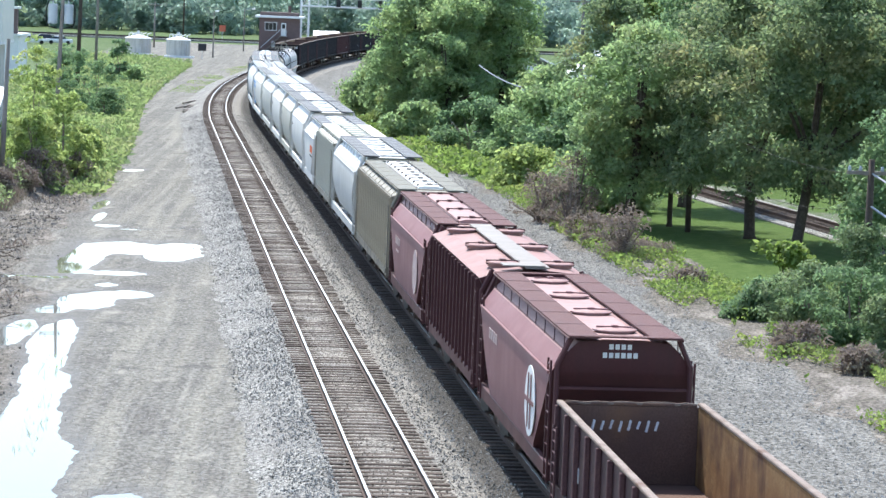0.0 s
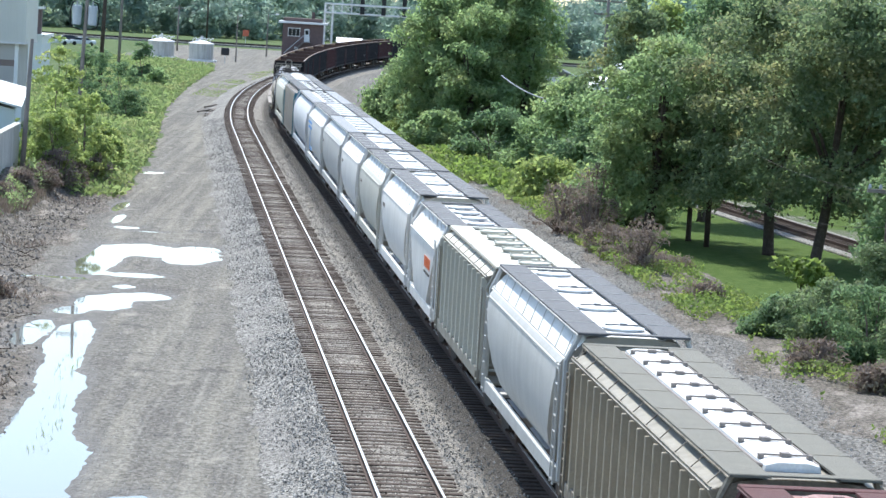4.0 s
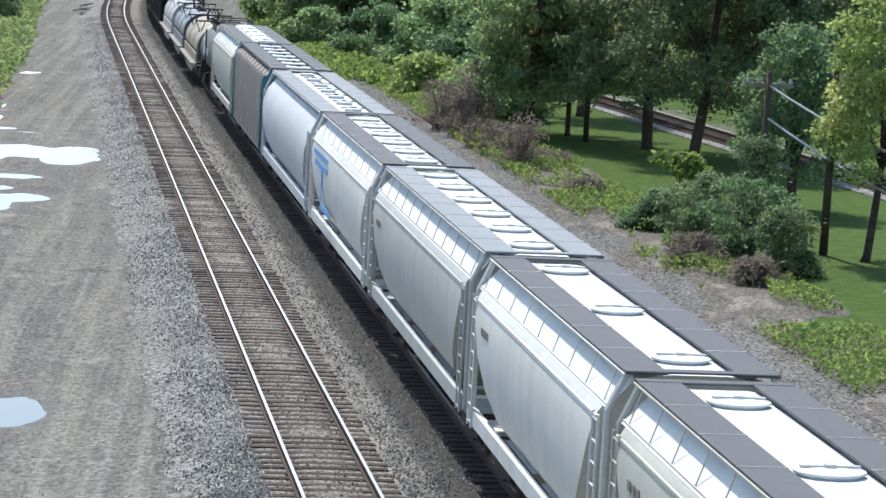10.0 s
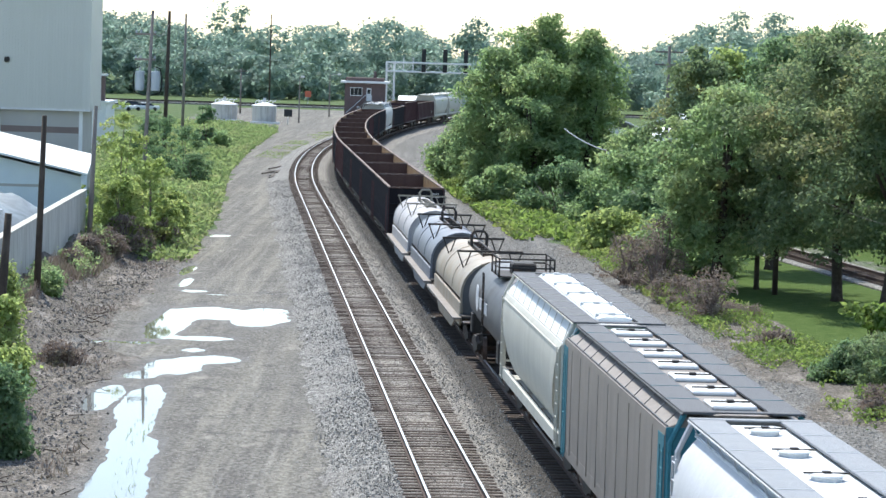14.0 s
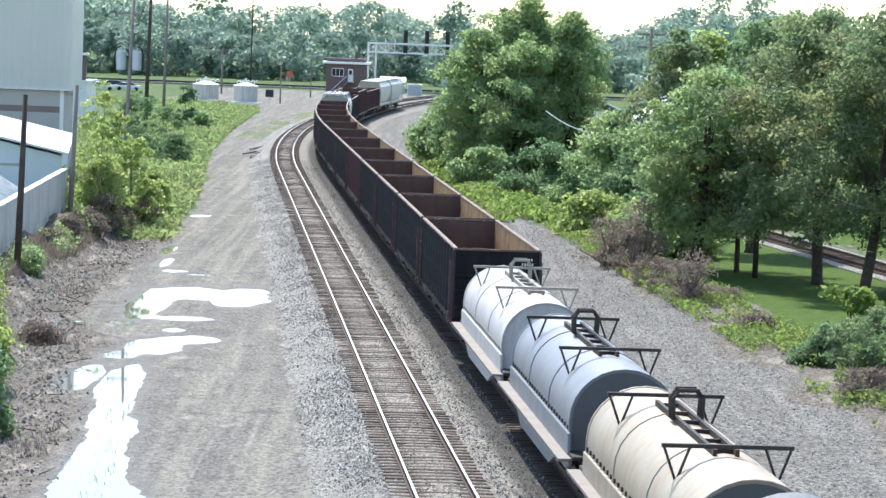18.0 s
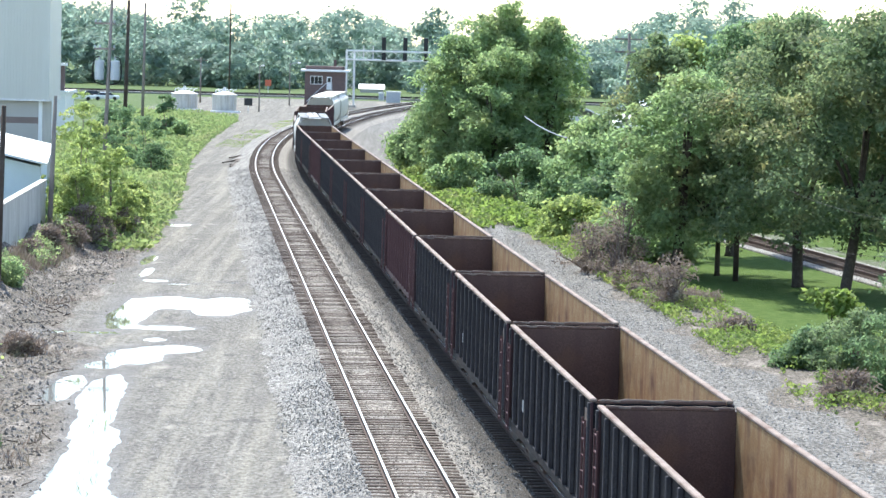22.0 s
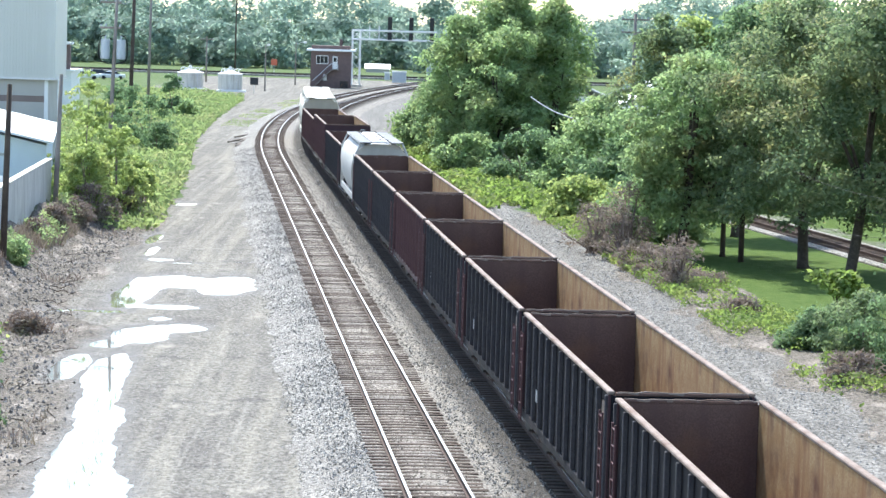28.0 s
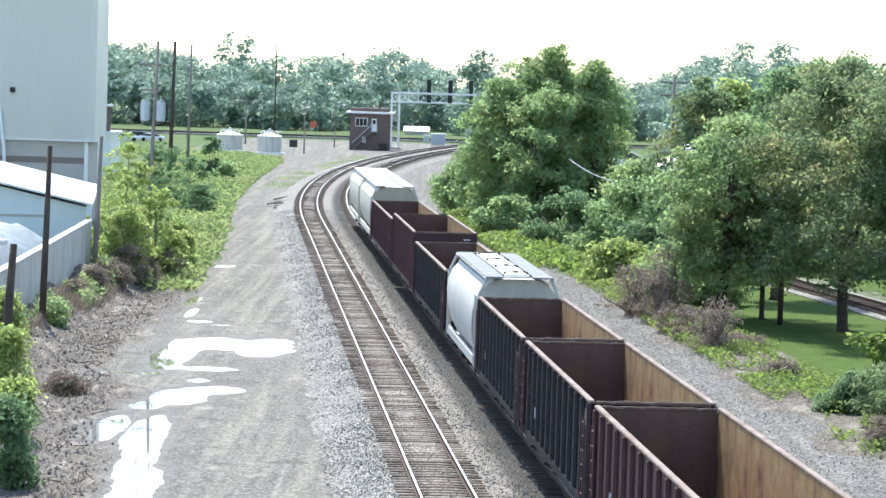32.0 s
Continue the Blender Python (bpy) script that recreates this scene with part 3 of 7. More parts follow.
P_MARK = mat("faded_white_mark", (0.75, 0.74, 0.73), (0.62, 0.6, 0.6), 3, 0.6, bump=0.05)
P_FADED = mat("faded_pinkish_mark", (0.46, 0.36, 0.35), (0.34, 0.24, 0.235), 3, 0.7, bump=0.05)
P_BLUEMARK = mat("blue_mark", (0.16, 0.36, 0.68), (0.2, 0.42, 0.72), 3, 0.6, bump=0.05)
P_ORANGE = mat("orange_mark", (0.75, 0.16, 0.05), (0.65, 0.14, 0.05), 3, 0.6, bump=0.05)
P_HOODW = car_mat("off_white_hood", (0.5, 0.48, 0.475), (0.36, 0.33, 0.32), 0.62, (0.42, 0.33, 0.27))
P_HOODB = car_mat("blue_grey_hood", (0.2, 0.212, 0.242), (0.155, 0.163, 0.185), 0.5, (0.34, 0.25, 0.2))
P_HOODT = car_mat("rusty_tan_hood", (0.37, 0.315, 0.245), (0.29, 0.2, 0.125), 0.55, (0.27, 0.125, 0.06))
P_TANK = car_mat("grey_tank_paint", (0.088, 0.088, 0.092), (0.068, 0.068, 0.07), 0.55)

MESH = {}


def shared(key, make, material, smooth=False):
    if key not in MESH:
        MESH[key] = data_of(key.split("|")[0], make(), material, smooth)
    return MESH[key]


def wheel_bm():
    return tube(bmesh.new(), [(-0.07, 0, 0), (-0.045, 0, 0), (-0.045, 0, 0), (0.07, 0, 0)], [0.455, 0.455, 0.42, 0.42], 20)


def frame_bm():
    bm = bmesh.new()
    rings = []
    for y, lo, hi in ((-1.15, 0.38, 0.6), (-0.75, 0.36, 0.66), (-0.3, 0.22, 0.8), (0.3, 0.22, 0.8), (0.75, 0.36, 0.66), (1.15, 0.38, 0.6)):
        rings.append([(-0.07, y, lo), (0.07, y, lo), (0.07, y, hi), (-0.07, y, hi)])
    return loft(bm, rings)


def add_truck(car, y):
    t = part("truck", shared("truck", lambda: cuboid(-1.0, 1.0, -0.2, 0.2, 0.45, 0.85, 0.03), M_STEEL), None, car, "dark cast-steel bogie", pose(0, y, 0))
    for sx in (-1, 1):
        part("side_frame", shared("side_frame", frame_bm, M_STEEL), None, t, m=pose(sx * 1.0, 0, 0))
        for sy in (-0.86, 0.86):
            part("wheel", shared("wheel", wheel_bm, M_WHEEL, True), None, t, m=pose(sx * 0.77, sy, 0.42, 0, 0, 0 if sx > 0 else 180))
    for sy in (-0.86, 0.86):
        part("axle", shared("axle", lambda: tube(bmesh.new(), [(-0.8, 0, 0), (0.8, 0, 0)], 0.08, 8), M_WHEEL), None, t, m=pose(0, sy, 0.42))


def add_running_gear(car, length, inset=2.0):
    for s in (-1, 1):
        add_truck(car, s * (length / 2 - inset))
        part("coupler", shared("coupler", lambda: cuboid(-0.14, 0.14, -0.55, 0.45, 0.72, 1.0, 0.04), M_STEEL), None, car, m=pose(0, s * (length / 2 - 0.42), 0, 0, 0, 0 if s > 0 else 180))


def ladder_bm(w, z0, z1, n):
    bm = bmesh.new()
    for y in (-w / 2, w / 2):
        box(bm, -0.02, 0.02, y - 0.025, y + 0.025, z0, z1)
    for i in range(n):
        z = z0 + 0.1 + (z1 - z0 - 0.2) * i / (n - 1)
        tube(bm, [(0, -w / 2, z), (0, w / 2, z)], 0.018, 6)
    return bm


BODY = {
    "round": ((1.2, 1.1, 2.7), (1.5, 1.33, 2.3), (1.95, 1.48, 1.65), (2.5, 1.56, 1.0), (3.05, 1.57, 0.62), (3.4, 1.54, 0.42), (3.58, 1.5, 0.34), (3.7, 1.42, 0.3), (4.17, 0.98, 0.22), (4.24, 0.45, 0.22)),
    "flat": ((1.2, 1.46, 2.5), (1.5, 1.53, 2.15), (2.35, 1.55, 1.05), (3.05, 1.55, 0.3), (3.3, 1.55, 0.1), (3.38, 1.5, 0.06), (3.74, 1.24, 0.0), (4.0, 0.98, 0.0), (4.06, 0.45, 0.0)),
    "ribbed": ((1.2, 1.34, 1.7), (1.5, 1.37, 1.45), (2.4, 1.38, 0.7), (3.7, 1.38, 0.05), (3.88, 1.47, 0.0), (4.05, 0.98, 0.0), (4.1, 0.4, 0.0)),
    "box": ((1.1, 1.5, 0.06), (2.0, 1.52, 0.0), (3.85, 1.52, 0.0), (3.98, 1.5, 0.0), (4.19, 0.98, 0.0), (4.25, 0.45, 0.0)),
    "barrel": ((0.95, 0.9, 2.9), (1.3, 1.25, 2.3), (1.8, 1.48, 1.6), (2.3, 1.58, 1.0), (2.9, 1.61, 0.62), (3.3, 1.55, 0.45), (3.68, 1.38, 0.36), (3.98, 1.12, 0.3), (4.16, 0.84, 0.25), (4.22, 0.4, 0.25)),
}


def body_bm(style, half):
    rings = []
    for z, w, inset in BODY[style]:
        y = half - inset
        rings.append([(w, -y, z), (w, -y * 0.33, z), (w, y * 0.33, z), (w, y, z), (-w, y, z), (-w, y * 0.33, z), (-w, -y * 0.33, z), (-w, -y, z)])
    bm = loft(bmesh.new(), rings)
    for f in bm.faces:
        f.smooth = True
    for e in bm.edges:
        a, b = e.verts
        corner = abs(abs(a.co.x) - abs(b.co.x)) < 0.6 and abs(a.co.z - b.co.z) > 0.01 and abs(abs(a.co.y) - (half - 0)) < 3.2 and abs(a.co.y) > half * 0.45
        if corner or len(e.link_faces) < 2 or e.calc_face_angle(0) > 0.6:
            e.smooth = False
    return bm


def hatch_bm(kind):
    bm = bmesh.new()
    if kind == "disc":
        tube(bm, [(0, 0, 0), (0, 0, 0.09), (0, 0, 0.095), (0, 0, 0.13), (0, 0, 0.15)], [0.4, 0.4, 0.46, 0.44, 0.3], 20)
    elif kind == "port":
        tube(bm, [(0, 0, 0), (0, 0, 0.08), (0, 0, 0.085), (0, 0, 0.11), (0, 0, 0.125)], [0.27, 0.27, 0.32, 0.3, 0.2], 18)
    elif kind == "lens":
        loft(bm, [[(rx * math.cos(a), ry * math.sin(a), z) for a in (2 * math.pi * k / 20 for k in range(20))] for rx, ry, z in ((0.42, 0.33, 0), (0.42, 0.33, 0.04), (0.48, 0.38, 0.045), (0.48, 0.38, 0.075), (0.4, 0.31, 0.1), (0.18, 0.13, 0.115))])
    else:
        cuboid_in = box(bm, -0.46, 0.46, -0.55, 0.55, 0, 0.1)
        bmesh.ops.bevel(cuboid_in, geom=list(bm.edges), offset=0.03, segments=1, affect="EDGES")
    return bm


def strap_bm(clamp=False):
    if not clamp:
        bm = box(bmesh.new(), -0.4, 0.4, -0.024, 0.024, 0.112, 0.14)
        return box(bm, -0.07, 0.07, -0.07, 0.07, 0.1, 0.16)
    bm = box(bmesh.new(), -0.4, 0.4, -0.026, 0.026, 0.145, 0.175)
    box(bm, -0.08, 0.08, -0.09, 0.09, 0.14, 0.2)
    for x in (-0.4, 0.4):
        box(bm, x - 0.04, x + 0.04, -0.07, 0.07, 0.06, 0.17)
    return bm


def trough_bm(half):
    return loft(bmesh.new(), [[(x, y, z) for x, z in ((-0.46, 0), (0.46, 0), (0.44, 0.1), (0.25, 0.15), (-0.25, 0.15), (-0.44, 0.1))] for y in (-half, -half + 0.01, half - 0.01, half)])


def covered_hopper(label, length, style, paint, roof, board, hatch, n_hatch, strap_mat, ribs=0, end_mat=None, bays=3, centre_board=False, hatch_mat=None, rib_mat=None):
    car = thing("covered_hopper", label, "freight car", group="freight cars of the train")
    half = length / 2 - 0.55
    steel = end_mat or paint
    levels = BODY[style]
    top = levels[-1][0]
    body = part("body", body_bm(style, half), paint, car)
    # end faces get the darker end_mat: their shade is put into the colour
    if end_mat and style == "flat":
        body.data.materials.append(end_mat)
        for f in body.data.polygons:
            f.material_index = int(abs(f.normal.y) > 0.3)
    # the roof sheets, with their own material, lie on the slopes
    rb = bmesh.new()
    (za, wa, _), (zb, wb, _), (zc, wc, _) = levels[-3:]
    for sx in (-1, 1):
        v = [rb.verts.new((sx * (w + 0.006), y, z + 0.006)) for y in (-half + 0.03, half - 0.03) for w, z in ((wa, za), (wb, zb), (wc, zc))]
        rb.faces.new((v[0], v[1], v[4], v[3])), rb.faces.new((v[1], v[2], v[5], v[4]))
    v = [rb.verts.new(c) for c in ((-wc, -half + 0.03, top + 0.006), (wc, -half + 0.03, top + 0.006), (wc, half - 0.03, top + 0.006), (-wc, half - 0.03, top + 0.006))]
    rb.faces.new(v)
    bmesh.ops.recalc_face_normals(rb, faces=list(rb.faces))
    for f in rb.faces:
        if f.normal.z < 0:
            f.normal_flip()
    part("roof_sheet", rb, roof, car, "separate roof sheeting")
    for sx in (-1, 1):
        part("side_sill", cuboid(sx * 1.44 - 0.07, sx * 1.44 + 0.07, -half + 0.1, half - 0.1, 1.02, 1.36, 0.02), paint if style == 'box' else steel, car)
        if style in ("flat", "round"):
            rx, rz = (1.555, 3.28) if style == "flat" else (1.51, 3.5)
            part("side_rail", cuboid(sx * rx - 0.03, sx * rx + 0.03, -half + 0.2, half - 0.2, rz, rz + 0.07, 0.01), paint, car)
        if not centre_board:
            lengths = max(4, int(half * 2 / 1.9))
            step = (2 * half + 0.5) / lengths
            for i in range(lengths):
                part("running_board", shared("running_board|%s|%.3f" % (board.name, step), lambda: cuboid(-0.33, 0.33, -step / 2 + 0.003, step / 2 - 0.003, 0, 0.04), board), None, car, "flat grating walkway", pose(sx * 0.88, -half - 0.25 + step * (i + 0.5), top + 0.05))
                if i:
                    part("board_bracket", shared("board_bracket|%s" % steel.name, lambda: cuboid(-0.34, 0.34, -0.009, 0.009, 0.0, 0.01), steel), None, car, "", pose(sx * 0.88, -half - 0.25 + step * i, top + 0.088))
        sup = bmesh.new()
        tube(sup, [(sx * 1.21, -half - 0.2, top + 0.03), (sx * 1.21, half + 0.2, top + 0.03)], 0.022, 5)
        for i in range(int(length * 0.7)):
            y = -half + 0.4 + i * (2 * half - 0.8) / (int(length * 0.7) - 1)
            tube(sup, [(sx * 1.21, y, top + 0.03), (sx * (wa - 0.02), y, za + 0.02)], 0.013, 5)
        tube(sup, [(sx * (wa - 0.03), -half, za + 0.05), (sx * (wa - 0.03), half, za + 0.05)], 0.018, 5)
        if centre_board:
            sup.free()
        else:
            part("walkway_support", sup, board if end_mat is P_TEAL else steel, car)
        for sy in (-1, 1):
            y = sy * (half + 0.06)
            pb = tube(bmesh.new(), [(sx * 1.42, y, 1.1), (sx * 1.42, y, top - 0.55), (sx * 1.15, y, top + 0.03)], 0.06, 6)
            part("end_post", pb, steel, car)
            part("ladder", shared("ladder|%s" % steel.name, lambda: ladder_bm(0.42, 1.0, 3.6, 8), steel), None, car, m=pose(sx * 1.53, sy * (half - 0.25), 0))
    if centre_board:
        part("running_board", cuboid(-0.32, 0.32, -half - 0.2, half + 0.2, top + 0.08, top + 0.12), board, car, "grey grating walkway along the middle")
        part("end_step", cuboid(-0.9, 0.2, -half - 0.2, -half + 0.5, top + 0.13, top + 0.16), board, car)
    else:
        for sy in (-1, 1):
            part("end_walkway", cuboid(-1.2, 1.2, -0.13, 0.13, -0.03, 0.005, 0.01), board, car, "crosswise grating step", m=pose(0, sy * (half + 0.1), top + 0.095))
    for sy in (-1, 1):
        part("end_platform", cuboid(-1.4, 1.4, min(sy * half, sy * (half - 1.2)), max(sy * half, sy * (half - 1.2)), 0.98, 1.08, 0.02), steel, car)
        eb = bmesh.new()
        for i in range(3):
            box(eb, -1.36, 1.36, sy * (half + 0.02) - 0.03, sy * (half + 0.02) + 0.03, 1.5 + i * 0.75, 1.56 + i * 0.75)
        part("end_crossbar", eb, steel, car)
    for i in range(ribs):
        y = -half + 0.35 + i * (2 * half - 0.7) / (ribs - 1)
        for sx in (-1, 1):
            part("rib", shared("rib|%s" % (rib_mat or paint).name, lambda: cuboid(-0.085, 0.085, -0.045, 0.045, 1.3, 3.84, 0.015), rib_mat or paint), None, car, m=pose(sx * 1.462, y, 0))
    if hatch == "trough":
        tr = part("hatch_cover", trough_bm(half - 0.7), hatch_mat or roof, car, "long raised hatch cover", pose(0, 0, top))
        rim = bmesh.new()
        hy = half - 0.75
        loop = [(-0.5, -hy + 0.3), (-0.4, -hy + 0.08), (-0.2, -hy), (0.2, -hy), (0.4, -hy + 0.08), (0.5, -hy + 0.3), (0.5, hy - 0.3), (0.4, hy - 0.08), (0.2, hy), (-0.2, hy), (-0.4, hy - 0.08), (-0.5, hy - 0.3), (-0.5, -hy + 0.3)]
        tube(rim, [(x, y, 0.06) for x, y in loop], 0.03, 6, False)
        part("hatch_rim", rim, strap_mat, tr, "dark rounded rim of the hatch cover")
        for i in range(n_hatch):
            part("strap", shared("strap|%s|clamp" % strap_mat.name, lambda: strap_bm(True), strap_mat), None, tr, m=pose(0, -half + 1.3 + i * (2 * half - 2.6) / (n_hatch - 1), 0.02))
    else:
        rows = (-0.72, 0.72) if centre_board else (0,)
        for x in rows:
            for i in range(n_hatch):
                y = -half + 1.3 + i * (2 * half - 2.6) / (n_hatch - 1)
                zz = top if not centre_board else top - 0.03
                hb = part("hatch", shared("hatch|%s|%s" % (hatch, (hatch_mat or roof).name), lambda: hatch_bm(hatch), hatch_mat or roof), None, car, m=pose(x, y, zz))
                part("strap", shared("strap|%s|%s|%d" % (strap_mat.name, hatch, centre_board), lambda: strap_bm(hatch == "disc"), strap_mat), None, hb)
    for i in range(bays):
        y = (i - (bays - 1) / 2) * (2 * half - 5.0) / bays
        bb = loft(bmesh.new(), [[(w, y - l, z), (w, y + l, z), (-w, y + l, z), (-w, y - l, z)] for z, w, l in ((0.35, 0.5, 0.35), (0.5, 0.6, 0.45), (1.25, 1.25, 1.5))])
        part("outlet_bay", bb, steel, car)
    add_running_gear(car, length)
    return car, half


def bars(car, name, material, label, x, rects):
    """Marks on a side: rects of (y0, y1, z0, z1) just proud of x."""
    for y0, y1, z0, z1 in rects:
        part(name, cuboid(min(x, x + 0.012 * (1 if x > 0 else -1)), max(x, x + 0.012 * (1 if x > 0 else -1)), y0, y1, z0, z1), material, car, label)


def disc_mark(car, y, z, r, material, label, x=-1.56):
    bm = tube(bmesh.new(), [(x - 0.02, 0, 0), (x + 0.0, 0, 0)], r, 28)
    part("round_emblem", bm, material, car, label, pose(0, y, z))


def gondola(label, paint, length=16.15, top=3.7, ribs=13, liner=None):
    car = thing("gondola", label, "freight car", group="freight cars of the train")
    half, w = length / 2 - 0.5, 1.46
    part("floor", cuboid(-w + 0.03, w - 0.03, -half + 0.05, half - 0.05, 1.12, 1.2), P_LINERSHADE, car)
    part("underframe", cuboid(-0.35, 0.35, -half, half, 0.75, 1.11), M_STEEL, car)
    for sx in (-1, 1):
        part("side_wall", cuboid(sx * w - 0.025, sx * w + 0.025, -half, half, 1.05, top - 0.1), paint, car)
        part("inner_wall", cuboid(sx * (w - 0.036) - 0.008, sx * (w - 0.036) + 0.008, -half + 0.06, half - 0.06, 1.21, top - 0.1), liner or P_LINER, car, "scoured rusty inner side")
        part("top_chord", cuboid(sx * 1.48 - 0.075, sx * 1.48 + 0.075, -half, half, top - 0.1, top - 0.02, 0.02), P_CHORD, car, "worn pale top edge")
        part("bottom_sill", cuboid(sx * 1.5 - 0.05, sx * 1.5 + 0.05, -half, half, 0.98, 1.2, 0.02), paint, car)
        for i in range(ribs):
            y = -half + 0.12 + i * (2 * half - 0.24) / (ribs - 1)
            part("rib", shared("gondola_rib|%s|%.1f" % (paint.name, top), lambda: cuboid(-0.055, 0.055, -0.05, 0.05, 1.2, top - 0.12, 0.015), P_RIB if paint is P_BLACK else P_RIBRED), None, car, m=pose(sx * 1.54, y, 0, 0, 0, 0))
        for sy in (-1, 1):
            part("ladder", shared("gondola_ladder|%s|%.1f" % (paint.name, top), lambda: ladder_bm(0.4, 0.9, top - 0.5, 7), P_RIBRED), None, car, "dull red-brown grab irons", pose(sx * 1.62, sy * (half - 0.42), 0))
        part("stencil_panel", cuboid(sx * 1.49 - 0.01, sx * 1.49 + 0.01, -half + 1.45, -half + 1.95, 2.0, 2.45), M_GALV, car, "small pale stencil panel")
        part("stencil_panel", cuboid(sx * 1.49 - 0.01, sx * 1.49 + 0.01, half - 2.9, half - 2.45, 1.7, 2.0), M_GALV, car, "small pale stencil panel")
        for sy in (-1, 1):
            part("corner_post", cuboid(sx * 1.5 - 0.04, sx * 1.5 + 0.04, sy * (half - 0.1) - 0.09, sy * (half - 0.1) + 0.09, 1.0, top - 0.1, 0.015), P_GONRED, car, "red-brown corner post")
            part("scuffed_plate", cuboid(sx * 1.495 - 0.01, sx * 1.495 + 0.01, sy * (half - 0.95) - 0.16, sy * (half - 0.95) + 0.16, top - 0.75, top - 0.35), P_CHORD, car, "scuffed pale plate")
    for sy in (-1, 1):
        part("end_wall", cuboid(-w, w, sy * half - 0.03, sy * half + 0.03, 1.05, top - 0.12), paint, car)
        # darker rust than the side walls stands in for the end's shade
        part("inner_end", cuboid(-w + 0.05, w - 0.05, sy * (half - 0.045) - 0.008, sy * (half - 0.045) + 0.008, 1.21, top - 0.12), P_LINERSHADE, car, "brown rusty inner end, shade in its colour")
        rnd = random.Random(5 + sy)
        part("end_chord", cuboid(-w + 0.07, w - 0.07, sy * half - 0.05, sy * half + 0.05, top - 0.115, top - 0.05, 0.01), P_LINERSHADE, car)
        lip = loft(bmesh.new(), [[(x, sy * half - 0.02 + a + d, top - 0.03 + b + d * 0.3) for a, b in ((-0.016, -0.03 - e), (0.016, -0.03 - e), (0.016, 0.0), (-0.016, 0.0))] for x, d, e in [(-w + 0.1 + k * (2 * w - 0.2) / 14, rnd.uniform(-0.04, 0.04), rnd.uniform(0, 0.035)) for k in range(15)]])
        part("bent_lip", lip, P_CHORD, car, "bent and torn bare end edge")
        for r, z in ((0, top - 0.42), (1, top - 0.58)):
            for i in range(4 + r):
                part("lettering_bar", cuboid(w - 0.55 + i * 0.09 - r * 0.045, w - 0.5 + i * 0.09 - r * 0.045, sy * (half + 0.118) - 0.006, sy * (half + 0.118) + 0.006, z, z + 0.08), M_GALV, car)
        for i in range(3):
            part("end_rib", cuboid(-w, w, sy * (half + 0.07) - 0.045, sy * (half + 0.07) + 0.045, 1.5 + i * (top - 2.0) / 3, 1.62 + i * (top - 2.0) / 3, 0.02), paint, car)
    add_running_gear(car, length, 1.9)
    return car


def round_off(me, angle):
    """Smooth shading but for edges sharper than angle."""
    bm = bmesh.new()
    bm.from_mesh(me)
    for f in bm.faces:
        f.smooth = True
    for e in bm.edges:
        if len(e.link_faces) < 2 or e.calc_face_angle(0) > angle:
            e.smooth = False
    bm.to_mesh(me)
    bm.free()


